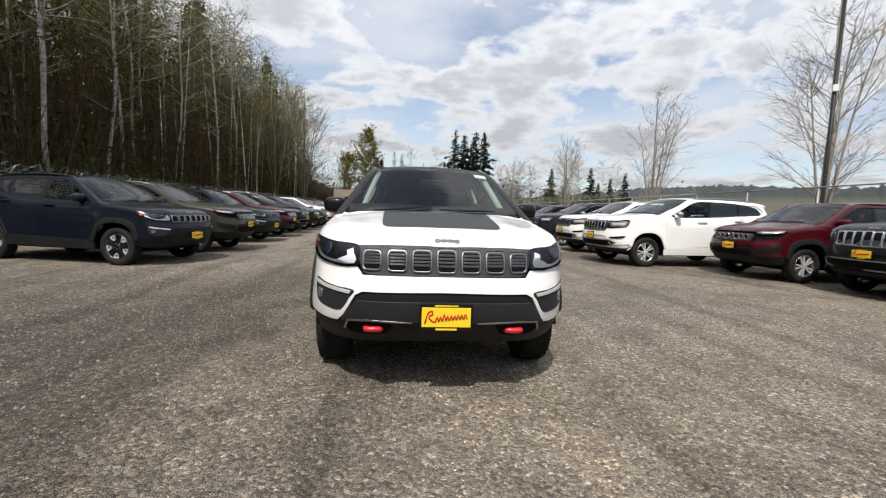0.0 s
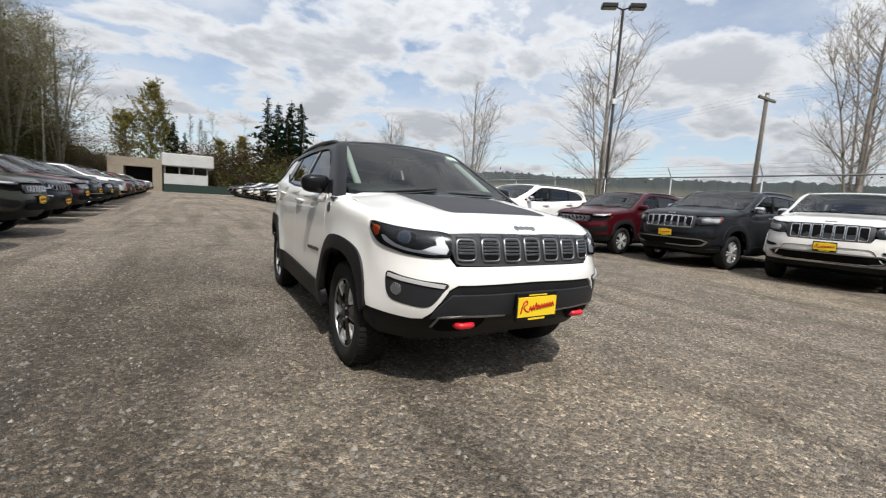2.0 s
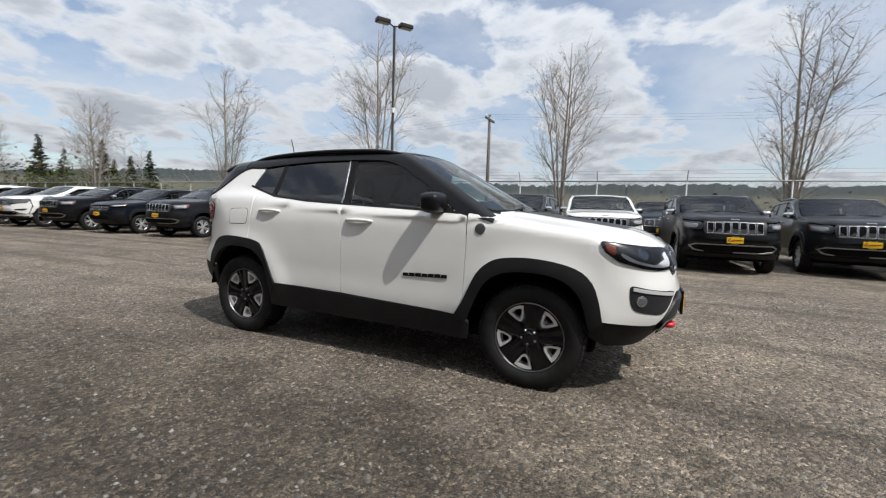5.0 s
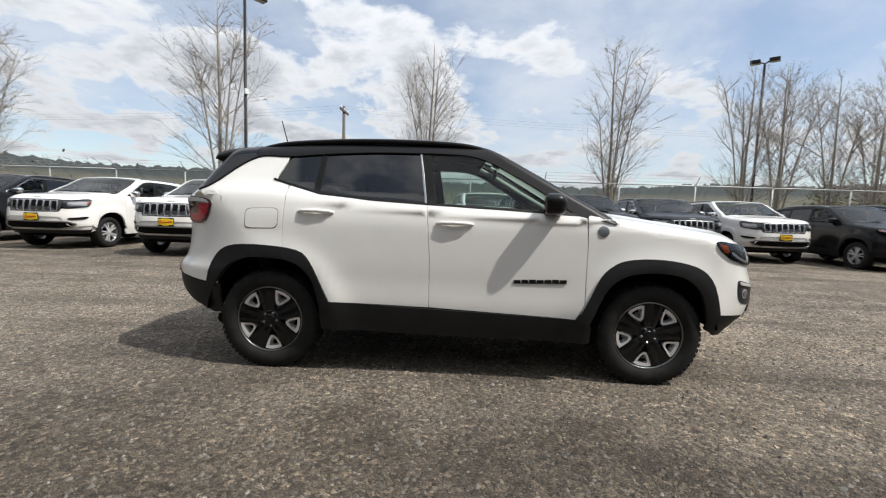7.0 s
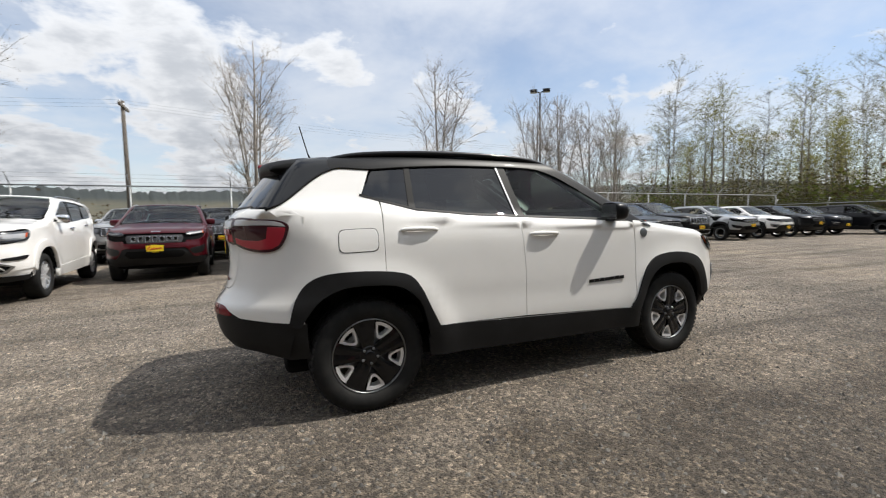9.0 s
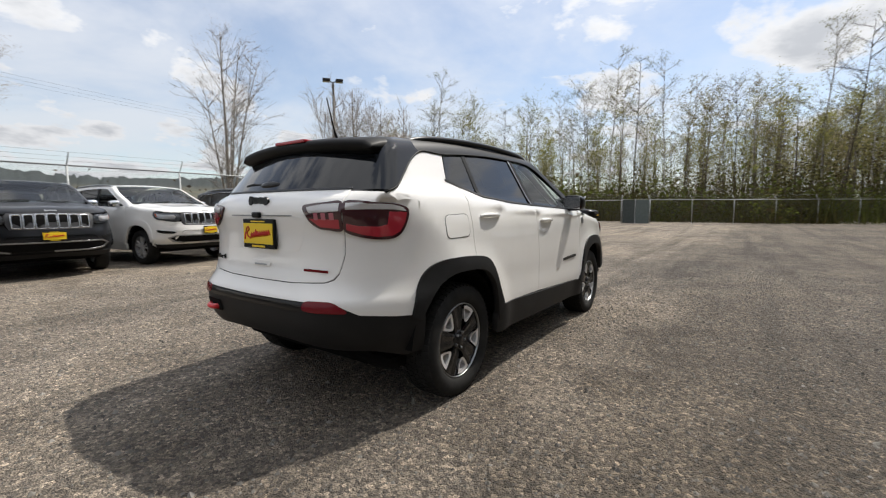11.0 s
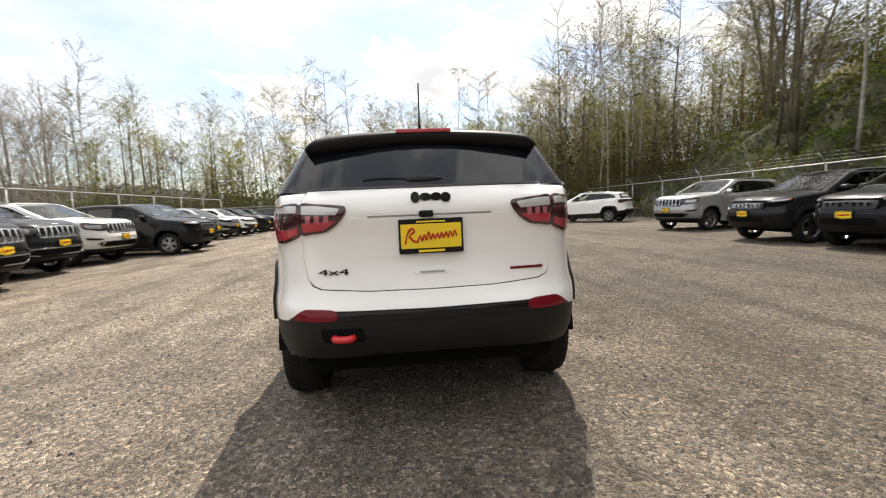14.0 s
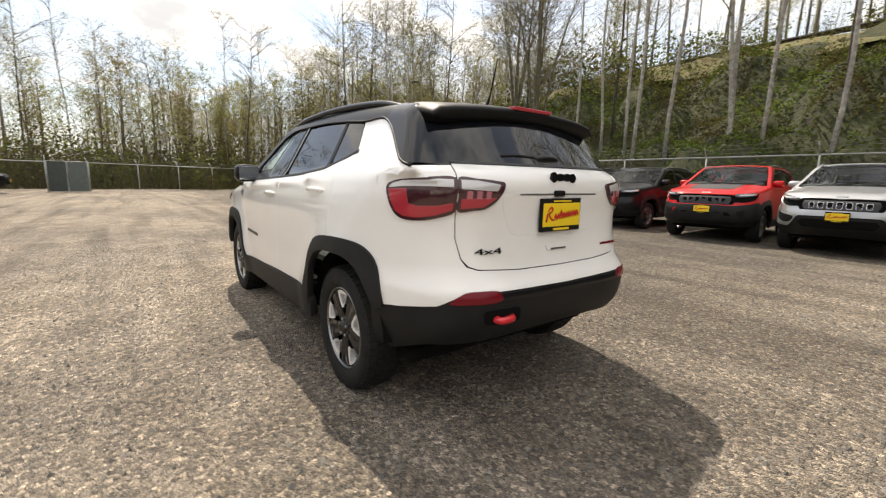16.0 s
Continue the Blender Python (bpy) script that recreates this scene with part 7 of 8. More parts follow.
def tree_meshes(kind, seed):
    g = Grower(seed)
    r = g.r
    if kind == "street":        # upright, bare, several steep leaders with many side shoots, 10 m
        H = 9.6
        for k in range(5):
            a = 2 * math.pi * k / 5 + r.uniform(-0.4, 0.4)
            out = (0.02 if k == 0 else r.uniform(0.16, 0.34))
            top = H * (1.0 if k == 0 else r.uniform(0.70, 0.95))
            pts = [Vector((0.25 * out * z * math.cos(a) * (1 + 0.25 * z * 0.4) * 1.6 + 0.04 * math.sin(z + k), 0.25 * out * z * math.sin(a) * (1 + 0.1 * z) * 1.6, z)) for z in np.linspace(0.9 if k else 0, top, 7)]
            g.add(g.wood, pts, [(0.125 if k == 0 else 0.062) * (1 - 0.9 * i / 6) + 0.008 for i in range(7)], 6)
            for q in range(15 if k else 20):
                t = r.uniform(0.16 if k == 0 else 0.10, 0.97)
                i = min(int(t * 6), 5)
                s_ = pts[i].lerp(pts[i + 1], t * 6 - i)
                b_ = r.uniform(0, 2 * math.pi)
                ln = (0.6 + 1.9 * math.sin(math.pi * min(1.0, 0.12 + t * 0.86))) * r.uniform(0.6, 1.1)
                g.limb(s_, Vector((math.cos(b_), math.sin(b_), r.uniform(0.6, 1.3))), ln, 0.020, 2, 0.10, 0.55, 4, 0.015)
    elif kind == "alder":       # tall thin trunk, crown in the upper half, 20 m
        lean = Vector((r.uniform(-0.06, 0.06), r.uniform(-0.06, 0.06), 0))
        H = 20.0
        pts = [Vector((lean.x * z + 0.12 * math.sin(z * 0.5 + seed), lean.y * z + 0.10 * math.cos(z * 0.4), z)) for z in np.linspace(0, H, 10)]
        g.add(g.wood, pts, [0.094 * (1 - 0.86 * i / 9) + 0.009 for i in range(10)], 7)
        low = (0.30, 0.20, 0.42, 0.26, 0.35)[seed % 5]
        for k in range(24):
            z = r.uniform(low, 0.99) * H
            i = min(int(z / H * 9), 8)
            s_ = pts[i].lerp(pts[i + 1], z / H * 9 - i)
            a = r.uniform(0, 2 * math.pi)
            ln = (0.9 + 2.5 * math.sin(math.pi * min(1, (z / H - low * 0.8) / (1.06 - low * 0.8)))) * r.uniform(0.6, 1.15)
            g.limb(s_, Vector((math.cos(a), math.sin(a), r.uniform(0.3, 1.0))), ln, 0.034, 2, 0.06, 0.6, 2, 0.052)
    elif kind == "fir":         # dark conifer, 16 m, drooping tiers of needle sprays
        H = 16.0
        g.add(g.wood, [Vector((0, 0, 0)), Vector((0.05, 0, H * 0.5)), Vector((0, 0.04, H))], [0.26, 0.15, 0.02], 7)
        z = 1.6
        while z < H - 0.3:
            ln = (H - z) * 0.24 * r.uniform(0.6, 1.15) + 0.12
            for k in range(3):
                a = r.uniform(0, 2 * math.pi)
                ln *= r.uniform(0.8, 1.2)
                d = Vector((math.cos(a), math.sin(a), r.uniform(-0.45, 0.25)))
                e = Vector((0, 0, z)) + d * ln
                g.add(g.twig, [Vector((0, 0, z)), Vector((0, 0, z)) + d * ln * 0.5 + Vector((0, 0, 0.05)), e], [0.030, 0.018, 0.006], 3)
                for q in range(int(7 + 9 * ln)):
                    t = r.uniform(0.12, 1.05)
                    p = Vector((0, 0, z)) + d * ln * t + Vector((r.gauss(0, 0.16), r.gauss(0, 0.16), r.gauss(-0.06, 0.10)))
                    g.card(p, r.uniform(0.19, 0.42) * min(1.0, 0.35 + ln * 0.30))
            z += 0.30
    else:                       # shrub: a loose thicket of stems and leaves, 2.5 m
        for k in range(9):
            a = r.uniform(0, 2 * math.pi)
            g.limb(Vector((r.gauss(0, 0.6), r.gauss(0, 0.6), 0)), Vector((math.cos(a) * 0.7, math.sin(a) * 0.7, 1)), r.uniform(1.3, 2.6), 0.018, 2, 0.02, 0.8, 1, 0.11)
        for k in range(700):
            p = Vector((r.gauss(0, 0.85), r.gauss(0, 0.85), abs(r.gauss(0, 0.75)) + 0.05))
            g.card(p, r.uniform(0.035, 0.085))
    out = {}
    for nm, st in (("trunk", g.wood), ("twigs", g.twig), ("leaves", g.leaf)):
        if st[0]:
            out[nm] = mesh_of(nm, st[0], st[1], smooth=nm != "leaves")
    return out


TREES = {}
LOOK = {"street": ("tree", "bare young roadside tree with pale spring buds", "paletwig", "paletwig", "blossom"),
        "alder": ("tree", "tall slender alder with pale bark and thin spring foliage", "alder", "twig", "bud"),
        "dark": ("tree", "tall slender tree with dark bark and thin spring foliage", "darkbark", "darkbark", "bud"),
        "spreading": ("tree", "large bare spreading tree with brown limbs", "twig", "twig", "bud"),
        "fir": ("conifer", "dark green conifer with drooping branches", "darkbark", "darkbark", "needle"),
        "shrub": ("shrub", "tangled roadside shrub coming into leaf", "darkbark", "darkbark", "bramble")}


def plant(kind, x, y, z, scale, turn, seed, group, wide=1.0):
    base = {"dark": "alder", "spreading": "street"}.get(kind, kind)
    key = (base, seed)
    if key not in TREES:
        TREES[key] = tree_meshes(base, seed)
    cat, lab, m1, m2, m3 = LOOK[kind]
    t = new(kind + "_tree" if kind in ("street", "alder", "fir", "spreading") else ("alder_tree" if kind == "dark" else "shrub"))
    tagged(t, lab, cat, group)
    for nm, mm in (("trunk", m1), ("twigs", m2), ("leaves", m3)):
        if nm in TREES[key]:
            put({"trunk": "trunk", "twigs": "crown", "leaves": "foliage"}[nm], TREES[key][nm], M[mm], t)
    t.matrix_basis = Matrix.Translation((x, y, z - 0.1)) @ Matrix.Rotation(turn, 4, "Z") @ Matrix.Diagonal((scale * wide, scale * wide, scale, 1))


R = random.Random(11)
for i, (y, h) in enumerate(((70, 11), (45.5, 11), (27.0, 11.2), (13.1, 12.0), (1.85, 9.9), (-7.6, 9.8), (-14.4, 9.0), (-16.4, 9.2), (-19.2, 8.8), (-21.2, 9.0))):
    plant("street", 19.0 + R.uniform(-0.3, 0.3), y, 0, h / 9.6, R.uniform(0, 6), 20 + i % 3, "roadside trees", 0.9)
# alders on the bank, close behind the west fence
for i, y in enumerate((-12.4, -10.9, -9.4, -8.1, -6.7, -4.3, -4.0, -3.2, -0.7, 2.5, 5.0, 8.5, 12.0, 16.9, 19.2, 19.8, 24.0, 26.0, 28.5, 33.0, 39.2, 44.0, 50.0, 57.0, 64.0, 70.0, 77.0, 84.0)):
    x = -19.0 + R.uniform(-1.0, 0.5)
    plant("alder", x, y, float(slope_z(x, y)), R.uniform(0.80, 1.05), R.uniform(0, 6), i % 5, "alders on the bank", 1.35 if y > 2 else 1.0)
for i in range(42):
    y = -28 + 130 * i / 42 + R.uniform(-1.5, 1.5)
    x = R.uniform(-27, -20.5) if y > 5 else R.uniform(-26, -21)
    if y < 6 and i % 3:
        continue
    plant("alder" if i % 3 else "dark", x, y, float(slope_z(x, y)), R.uniform(0.75, 1.05), R.uniform(0, 6), i % 5, "alders on the bank")
for i in range(15):
    y = 10 + 95 * i / 15 + R.uniform(-1, 1)
    x = R.uniform(-44, -27)
    plant("fir", x, y, float(slope_z(x, y)) - 1.0, R.uniform(1.0, 1.6), R.uniform(0, 6), 40 + i % 3, "conifers on the hill", 1.15)
for x, y, k in ((-20.5, -16.2, 1.35), (-24.0, -21.5, 1.35)):
    plant("spreading", x, y, float(slope_z(x, y)), k, R.uniform(0, 6), 20 + int(-y) % 3, "spreading trees on the bank", 1.15)
for x, y, k in ((-15.2, 60, 1.9), (-17.0, 52, 1.8)):
    plant("spreading", x, y, float(slope_z(x, y)), k, R.uniform(0, 6), 21, "spreading trees on the bank", 1.0)
# wood beyond the south fence
for i in range(36):
    x = -38 + 84 * i / 36 + R.uniform(-1, 1)
    y = R.uniform(-66, -47)
    plant("alder" if i % 4 else "dark", x, y, 0, R.uniform(0.72, 1.02), R.uniform(0, 6), i % 5, "trees of the south wood")
for i in range(22):
    x, y = R.uniform(-34, -15), R.uniform(-48, -26)
    plant("alder" if i % 3 else "dark", x, y, float(slope_z(x, y)), R.uniform(0.7, 0.98), R.uniform(0, 6), i % 5, "trees of the south wood")
for i in range(36):
    x = -36 + 80 * i / 36 + R.uniform(-1, 1)
    y = R.uniform(-50, -46) if x < -8 else R.uniform(-46, -36)
    plant("shrub", x, y, 0, R.uniform(0.9, 1.9), R.uniform(0, 6), 60 + i % 3, "undergrowth of the south wood")
for i in range(22):
    y = -30 + 38 * i / 22 + R.uniform(-0.8, 0.8)
    x = R.uniform(-31, -23.5)
    plant("shrub", x, y, float(slope_z(x, y)) + 0.3, R.uniform(0.6, 1.3), R.uniform(0, 6), 60 + i % 3, "scrub on the bank")
# a few evergreens in the corner, where the wood meets the bank
for x, y, h in ((-20.5, -47, 11), (-26, -44, 12)):
    plant("fir", x, y, float(slope_z(x, y)), h / 16.0, R.uniform(0, 6), 40 + int(-x) % 3, "conifers of the corner wood", 1.3)
# far north: conifers and bare trees behind the office
for x, y, h in ((9.4, 80, 18), (11.5, 82, 17.5), (13.5, 80, 17.8), (15.5, 81, 18), (12.5, 78, 15), (-4.9, 80, 11.5), (-24, 86, 12), (0, 86, 8), (4, 84, 9), (34.7, 95, 13), (38.3, 95, 11), (44.6, 95, 13.5), (47.1, 96, 10), (49.6, 95, 11), (52.8, 94, 12.5), (-3.5, 90, 11)):
    plant("fir", x, y, 0, h / 16.0, R.uniform(0, 6), 40 + int(x) % 3, "far conifers", 1.1)
for i in range(26):
    x = -16 + 64 * i / 26
    plant("alder" if i % 2 else "dark", x, R.uniform(76, 100), 0, R.uniform(0.45, 0.72), R.uniform(0, 6), i % 5, "trees behind the office")
for i in range(16):
    x = -14 + 60 * i / 16
    plant("shrub", x, R.uniform(70, 76), 0, R.uniform(1.6, 2.8), R.uniform(0, 6), 60 + i % 3, "undergrowth in the north")

# ---- ivy and brambles on the bank: many leaves ----
def leaf_cover(name, label, n, x0, x1, y0, y1, size, m, seed, bias=0.0):
    g = np.random.default_rng(seed)
    # clumps, so that the cover is uneven
    cn = n // 60
    cx, cy = g.uniform(x0, x1, cn), g.uniform(y0, y1, cn)
    k = g.integers(0, cn, n)
    x = np.clip(cx[k] + g.normal(0, 0.75, n), x0, x1)
    y = cy[k] + g.normal(0, 0.75, n)
    z = slope_z(x, y) + lump(x, y) + np.abs(g.normal(0, 0.20, n)) * (0.3 + 1.2 * g.random(cn)[k] ** 2) + bias
    p = np.stack([x, y, z], -1)
    a = g.normal(0, 1, (n, 3)); a /= np.linalg.norm(a, axis=1, keepdims=True)
    b = np.cross(a, g.normal(0, 1, (n, 3))); b /= np.linalg.norm(b, axis=1, keepdims=True)
    s = size * g.uniform(0.5, 1.3, n)[:, None]
    v = np.stack([p - a * s, p - b * s * 0.6, p + a * s, p + b * s * 0.6], 1).reshape(-1, 3)
    f = np.arange(4 * n).reshape(-1, 4)
    tagged(put(name, mesh_of(name, v.tolist(), f.tolist(), smooth=False), M[m]), label, "undergrowth", kind="stuff")


leaf_cover("ivy_cover", "dense ivy and bramble leaves on the bank", 70000, -25.8, -15.8, -34, 34, 0.075, "ivy", 5)
leaf_cover("bramble_cover", "lighter bramble leaves on the bank", 22000, -26.6, -18.6, -34, 14, 0.075, "bramble", 6)


# ---- thickets: tangled stems and small leaves, filling the depth of the wood ----
M["brush"] = leafy("dark_brush_leaves", (0.036, 0.046, 0.012), (0.115, 0.130, 0.036), ((0.050, 0.040, 0.018), (0.130, 0.105, 0.045)), 0.22, 0.25)
M["haze"] = leafy("young_yellow_leaves", (0.150, 0.165, 0.034), (0.330, 0.320, 0.085), ((0.110, 0.095, 0.040), (0.230, 0.200, 0.095)), 0.16)
M["olive_haze"] = leafy("olive_brown_leaves", (0.085, 0.075, 0.026), (0.190, 0.160, 0.058))
# darker copy of the brush leaves, with the wood's shade in its colour
M["darkbrush"] = leafy("shaded_brush_leaves", (0.024, 0.025, 0.010), (0.085, 0.078, 0.030), through_=0.15)
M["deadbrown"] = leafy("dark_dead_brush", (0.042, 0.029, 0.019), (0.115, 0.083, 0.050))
M["brown"] = leafy("dead_brown_brush", (0.060, 0.045, 0.030), (0.150, 0.118, 0.075))


def thicket(name, label, n, x0, x1, y0, y1, z0, z1, size, m, seed, clump=1.1, stems=0.25, thin=0.7, lean=0.6):
    g = np.random.default_rng(seed)
    cn = max(8, n // 45)
    cx, cy, cz = g.uniform(x0, x1, cn), g.uniform(y0, y1, cn), z0 + (z1 - z0) * g.random(cn) ** (1 / thin)
    k = g.integers(0, cn, n)
    x, y = cx[k] + g.normal(0, clump, n), cy[k] + g.normal(0, clump, n)
    z = np.maximum(cz[k] + g.normal(0, clump * 0.9, n), 0.05) + slope_z(x, y)
    p = np.stack([x, y, z], -1)
    a = g.normal(0, 1, (n, 3)); a /= np.linalg.norm(a, axis=1, keepdims=True)
    b = np.cross(a, g.normal(0, 1, (n, 3))); b /= np.linalg.norm(b, axis=1, keepdims=True)
    far = np.sqrt(((x - cx[k]) ** 2 + (y - cy[k]) ** 2) / 2) / clump
    s = (size * g.uniform(0.45, 1.4, n) * np.clip(1.45 - 0.55 * far, 0.3, 1.0))[:, None]
    v = np.stack([p - a * s, p - b * s * 0.55, p + a * s, p + b * s * 0.55], 1).reshape(-1, 3)
    f = np.arange(4 * n).reshape(-1, 4).tolist()
    ns = int(n * stems)
    x, y = g.uniform(x0, x1, ns), g.uniform(y0, y1, ns)
    base = np.stack([x, y, slope_z(x, y) - 0.1], -1)
    tip = base + np.stack([g.normal(0, lean, ns), g.normal(0, lean, ns), (z1 - 0.2) * g.uniform(0.3, 0.95, ns)], -1)
    t = g.uniform(0, math.pi, ns)
    w = np.stack([np.cos(t), np.sin(t), np.zeros(ns)], -1) * 0.028
    v = np.concatenate([v, np.stack([base - w, base + w, tip], 1).reshape(-1, 3)])
    f += (np.arange(3 * ns).reshape(-1, 3) + 4 * n).tolist()
    tagged(put(name, mesh_of(name, v.tolist(), f, smooth=False), M[m]), label, "undergrowth", kind="stuff")


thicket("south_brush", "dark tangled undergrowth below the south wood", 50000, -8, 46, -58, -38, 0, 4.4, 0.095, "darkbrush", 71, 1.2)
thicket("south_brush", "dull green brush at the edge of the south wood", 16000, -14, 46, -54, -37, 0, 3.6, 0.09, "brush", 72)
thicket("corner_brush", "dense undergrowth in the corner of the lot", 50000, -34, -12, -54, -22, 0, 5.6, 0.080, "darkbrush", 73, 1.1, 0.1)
thicket("spring_foliage", "yellow-green spring leaves among the trees", 30000, -38, 46, -72, -48, 1.5, 9, 0.050, "haze", 74, 1.1, 0.0, 0.8)
thicket("corner_foliage", "dull green spring leaves among the corner trees", 30000, -36, -14, -58, -24, 3, 11, 0.045, "haze", 84, 1.2, 0.0, 0.8)
thicket("south_thicket", "dull olive thicket filling the south wood", 30000, -14, 46, -64, -46, 0.5, 5.5, 0.07, "brush", 86, 1.3, 0.0)
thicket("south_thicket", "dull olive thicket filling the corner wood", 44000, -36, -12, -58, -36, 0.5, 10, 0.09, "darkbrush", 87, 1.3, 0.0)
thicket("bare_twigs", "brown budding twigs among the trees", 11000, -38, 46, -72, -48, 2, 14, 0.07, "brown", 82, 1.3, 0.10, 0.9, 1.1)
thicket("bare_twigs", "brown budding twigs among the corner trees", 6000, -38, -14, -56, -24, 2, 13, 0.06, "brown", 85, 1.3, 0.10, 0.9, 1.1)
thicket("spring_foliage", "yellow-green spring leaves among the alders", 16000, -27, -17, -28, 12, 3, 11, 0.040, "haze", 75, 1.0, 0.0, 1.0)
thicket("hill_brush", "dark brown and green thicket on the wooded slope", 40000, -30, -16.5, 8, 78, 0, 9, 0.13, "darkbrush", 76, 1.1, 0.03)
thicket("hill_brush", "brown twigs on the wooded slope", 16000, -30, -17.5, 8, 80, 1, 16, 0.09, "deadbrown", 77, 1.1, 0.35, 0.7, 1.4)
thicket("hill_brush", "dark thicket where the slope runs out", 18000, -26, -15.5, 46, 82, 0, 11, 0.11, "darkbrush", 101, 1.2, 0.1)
thicket("north_brush", "reddish brown thicket beside the office", 16000, -24, -9, 66, 78, 0, 7.0, 0.09, "brown", 78, 1.2, 0.5)
thicket("north_brush", "dark undergrowth behind the office", 12000, -22, 46, 75, 86, 0, 5.5, 0.16, "brush", 79)
thicket("north_brush", "tall brown thicket behind the parked row", 18000, -4, 22, 73, 80, 0, 7.0, 0.20, "deadbrown", 83, 1.1, 0.4)
thicket("roadside_brush", "brown winter brush beyond the east fence", 34000, 16, 46, -40, 72, 0, 1.5, 0.085, "brown", 80, 0.6, 0.4)
thicket("roadside_brush", "olive scrub on the rough ground beyond the fence", 26000, 18, 64, -50, 80, 0, 1.2, 0.09, "olive_haze", 81, 0.5, 0.15)


# ---- the depth of the woods: many thin trunks with fine branches ----
M["woodtwig"] = leafy("grey_olive_twigs", (0.075, 0.066, 0.042), (0.210, 0.188, 0.125), ((0.110, 0.110, 0.040), (0.240, 0.230, 0.090)), 0.10, 0.15)


def wood_meshes(n, x0, x1, y0, y1, h0, h1, seed, nb=80, nt=5, groups=0, per=0, leaf=0.09, spread=1.0, thick=0.0065):
    """Trunks, fine branches and small leaves of n slender trees; groups: they stand in that many loose clumps."""
    g = np.random.default_rng(seed)
    x, y = g.uniform(x0, x1, n), g.uniform(y0, y1, n)
    h = g.uniform(h0, h1, n)
    if groups:
        c = g.integers(0, groups, n)
        x = g.uniform(x0, x1, groups)[c] + g.normal(0, 1.3, n)
        h = h * g.uniform(0.72, 1.08, groups)[c]
    base = np.stack([x, y, slope_z(x, y) - 0.2], -1)
    lean = np.stack([g.normal(0, 0.05, n), g.normal(0, 0.05, n), np.ones(n)], -1)
    tip = base + lean * h[:, None]
    t = g.uniform(0, 2, n)[:, None] + np.arange(3)[None] * 2.094
    ring = np.stack([np.cos(t), np.sin(t), np.zeros_like(t)], -1) * (thick * h)[:, None, None]
    i = np.arange(n)[:, None] * 4
    trunks = mesh_of("trunk", np.concatenate([base[:, None] + ring, tip[:, None]], 1).reshape(-1, 3).tolist(),
                     np.concatenate([i + np.array(k)[None] for k in ((0, 1, 3), (1, 2, 3), (2, 0, 3))]).tolist())

    def slivers(a, d, w):
        side = np.cross(d, g.normal(0, 1, a.shape))
        side *= w / (np.linalg.norm(side, axis=1, keepdims=True) + 1e-9)
        return np.stack([a - side, a + side, a + d], 1).reshape(-1, 3)

    k = np.repeat(np.arange(n), nb)
    low = np.repeat(g.uniform(0.12, 0.42, n), nb)
    u = low + (1 - low) * g.random(len(k)) ** 0.8
    a = base[k] + lean[k] * (h[k] * u)[:, None]
    az = g.uniform(0, 2 * math.pi, len(k))
    ln = spread * h[k] * (0.04 + 0.17 * np.sin(math.pi * np.clip((u - low) / (1.02 - low) * 0.85 + 0.12, 0, 1))) * g.uniform(0.5, 1.2, len(k))
    d = np.stack([np.cos(az), np.sin(az), g.uniform(0.5, 1.6, len(k))], -1)
    d *= (ln / np.linalg.norm(d, axis=1))[:, None]
    k2 = np.repeat(np.arange(len(k)), nt)
    a2 = a[k2] + d[k2] * g.uniform(0.2, 1.0, len(k2))[:, None]
    d2 = d[k2] * 0.4 + g.normal(0, 0.24, (len(k2), 3)) * np.linalg.norm(d[k2], axis=1)[:, None]
    v = np.concatenate([slivers(a, d, 0.022), slivers(a2, d2, 0.011)])
    crown = mesh_of("crown", v.tolist(), np.arange(len(v)).reshape(-1, 3).tolist(), smooth=False)
    leaves = None
    if per:
        m = n * per
        q = g.integers(0, len(k2), m)
        p = a2[q] + d2[q] * g.uniform(0.1, 1.1, m)[:, None] + g.normal(0, 0.10, (m, 3))
        a = g.normal(0, 1, (m, 3)); a /= np.linalg.norm(a, axis=1, keepdims=True)
        b = np.cross(a, g.normal(0, 1, (m, 3))); b /= np.linalg.norm(b, axis=1, keepdims=True)
        w = leaf * g.uniform(0.5, 1.4, m)[:, None]
        v = np.stack([p - a * w, p - b * w * 0.6, p + a * w, p + b * w * 0.6], 1).reshape(-1, 3)
        leaves = mesh_of("foliage", v.tolist(), np.arange(4 * m).reshape(-1, 4).tolist(), smooth=False)
    return trunks, crown, leaves


def far_wood(name, label, bark, twig, foliage, *where, **how):
    for mesh, suffix, m, what in zip(wood_meshes(*where, **how), ("_trunks", "_twigs", "_leaves"), (bark, twig, foliage), ("trunks", "bare twigs", "spring leaves")):
        if mesh:
            tagged(put(name + suffix, mesh, M[m]), what + " of the " + label, "woodland", kind="stuff")


def far_tree(label, twig, foliage, x, y, h, seed, spread, per, nb=110):
    t = new("broadleaf_tree")
    tagged(t, label, "tree", "trees behind the office")
    for mesh, nm, m in zip(wood_meshes(1, x, x, y, y, h, h, seed, nb=nb, nt=6, per=per, leaf=0.13, spread=spread, thick=0.010), ("trunk", "crown", "foliage"), ("darkbark", twig, foliage)):
        if mesh:
            put(nm, mesh, M[m], t)


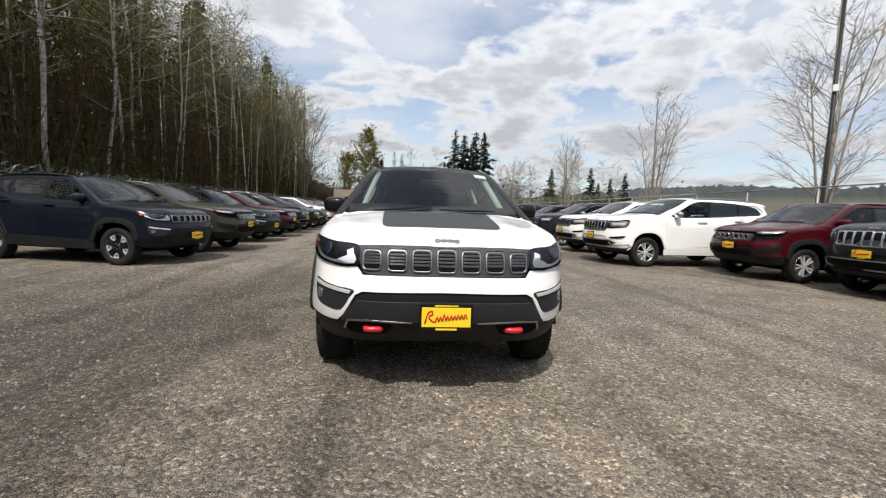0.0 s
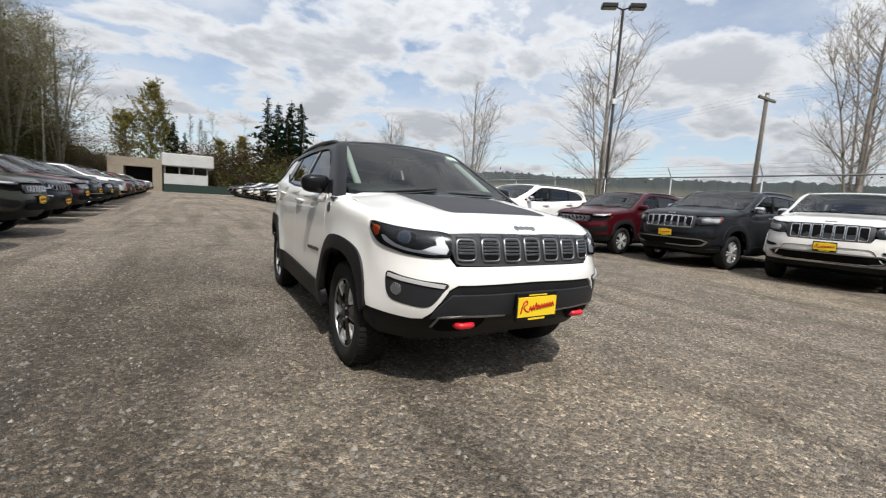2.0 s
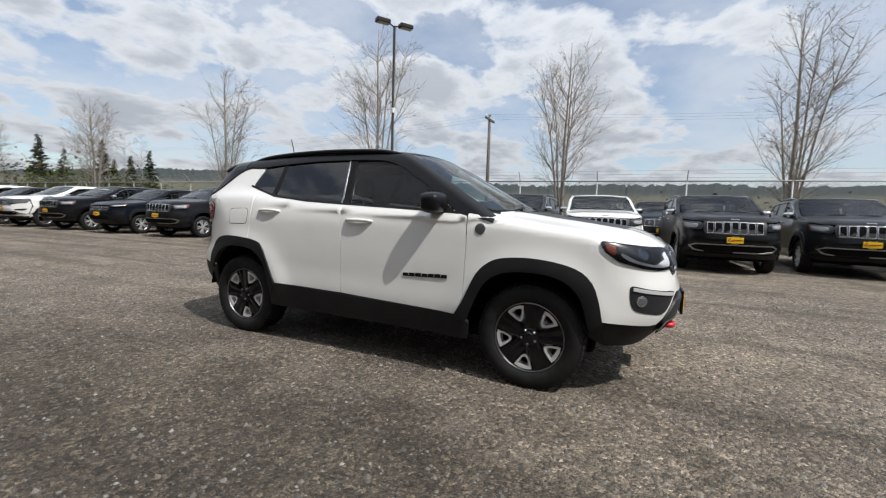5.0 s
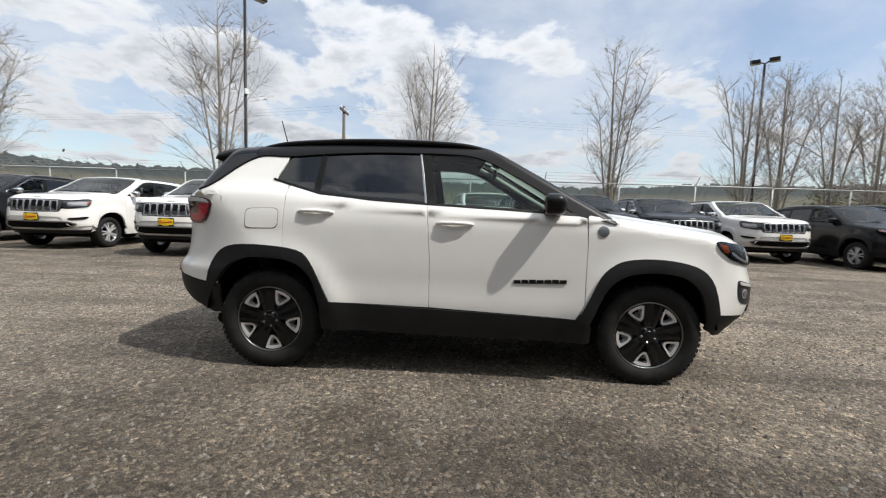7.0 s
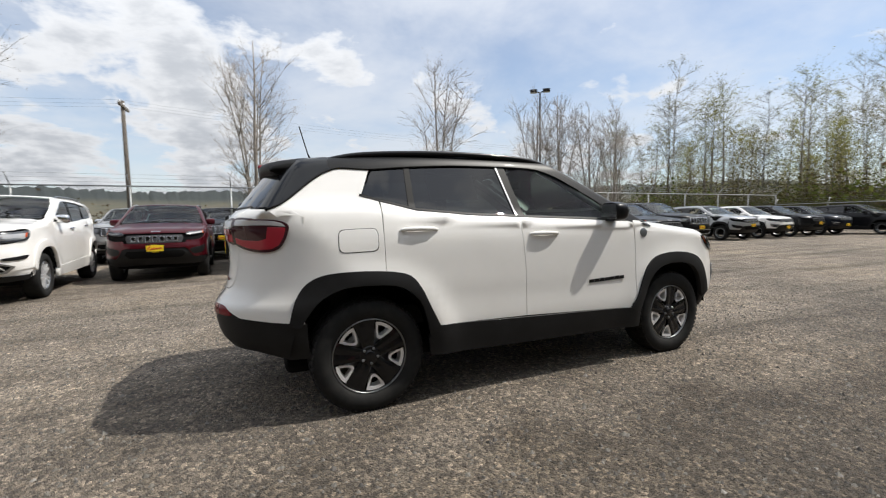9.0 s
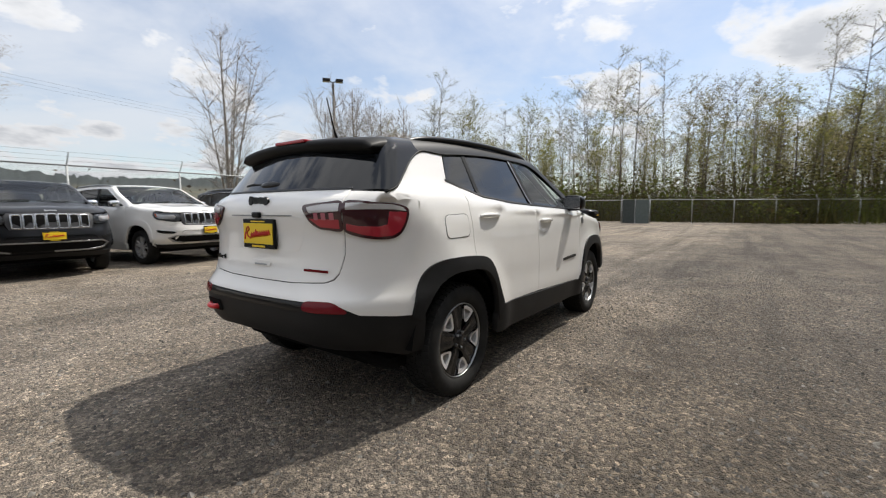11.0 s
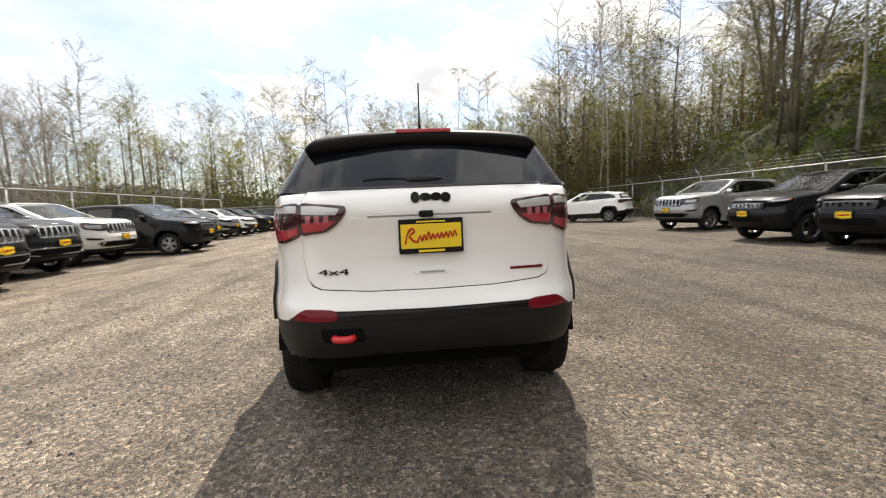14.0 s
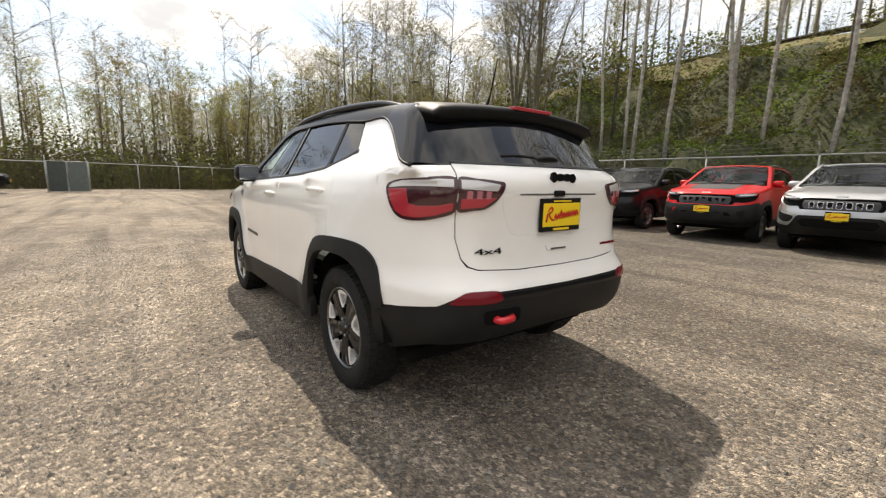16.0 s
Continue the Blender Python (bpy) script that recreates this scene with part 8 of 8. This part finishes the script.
M["spring"] = leafy("bright_spring_leaves", (0.200, 0.205, 0.060), (0.400, 0.385, 0.130), ((0.170, 0.145, 0.070), (0.330, 0.280, 0.150)), 0.12, 0.55)
M["gold"] = leafy("olive_gold_leaves", (0.135, 0.120, 0.034), (0.280, 0.245, 0.080))
M["moss"] = leafy("mossy_green_leaves", (0.080, 0.095, 0.026), (0.210, 0.220, 0.070))
far_wood("south_wood", "slender budding trees beyond the south fence", "darkbark", "woodtwig", "spring", 130, -40, 50, -80, -48, 11, 18, 91, nb=60, nt=4, groups=40, per=950, leaf=0.070, thick=0.0125)
far_wood("south_wood", "close-grown trees at the west end of the south wood", "darkbark", "woodtwig", "spring", 130, -46, 4, -84, -50, 10, 17, 98, nb=60, nt=4, per=900, leaf=0.072, thick=0.0125)
thicket("south_depth", "olive brush in the depth of the south wood", 30000, -46, 54, -94, -66, 0, 7, 0.12, "olive_haze", 99, 1.5, 0.05)
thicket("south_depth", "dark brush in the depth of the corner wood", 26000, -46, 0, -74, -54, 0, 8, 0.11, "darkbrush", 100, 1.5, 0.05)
far_wood("corner_wood", "crowded trees in the corner of the lot", "darkbark", "woodtwig", "spring", 64, -44, -15, -62, -30, 11, 17, 92, nb=70, nt=4, per=800, leaf=0.07, thick=0.0125)
far_wood("crest_wood", "thin trees above the crest of the bank", "darkbark", "woodtwig", "spring", 80, -50, -34, -44, 20, 12, 19, 93, nb=50, nt=4, per=900, leaf=0.065, thick=0.009)
thicket("crest_foliage", "fresh green leaves of trees above the crest of the bank", 24000, -46, -32.5, -34, 10, 2, 8, 0.036, "spring", 88, 1.0, 0.02, 1.0)
far_wood("hill_wood", "crowded trees on the wooded slope", "darkbark", "deadbrown", "moss", 44, -36, -21, 9, 80, 13, 20, 94, per=650, leaf=0.10)
far_wood("slope_foot_wood", "trees at the foot of the wooded slope", "alder", "woodtwig", "olive_haze", 18, -22, -15.5, 30, 72, 12, 18, 95, nb=60, nt=4, per=380, leaf=0.07)
thicket("hill_foliage", "mossy green foliage among the trunks of the slope", 22000, -27, -17, 2, 50, 6, 17, 0.075, "moss", 96, 1.3, 0.0, 1.0)
thicket("hill_foliage", "olive spring foliage in the crowns of the slope", 14000, -26, -16.5, 6, 50, 8, 18, 0.070, "olive_haze", 97, 1.2, 0.0, 1.0)
for x, y, h, w, n in ((-8.6, 82, 17.0, 0.80, 9000), (-5.6, 85, 14.5, 0.70, 5000), (-11.6, 80, 11.5, 1.0, 6000), (2.0, 81, 9.0, 0.9, 3500), (5.4, 83, 10.0, 0.8, 3500)):
    far_tree("tall broadleaf tree with dense olive spring leaves", "woodtwig", "gold", x, y, h, int(x * 10) + 400, w, n)
for x, y, h in ((-2.6, 83, 13.2), (-1.8, 82, 12.6), (-0.7, 84, 12.4), (0.2, 83, 10.6), (1.1, 84, 9.6)):
    far_tree("narrow bare poplar with upright brown twigs", "brown", "brown", x, y, h, int(x * 10) + 500, 0.34, 0, 150)
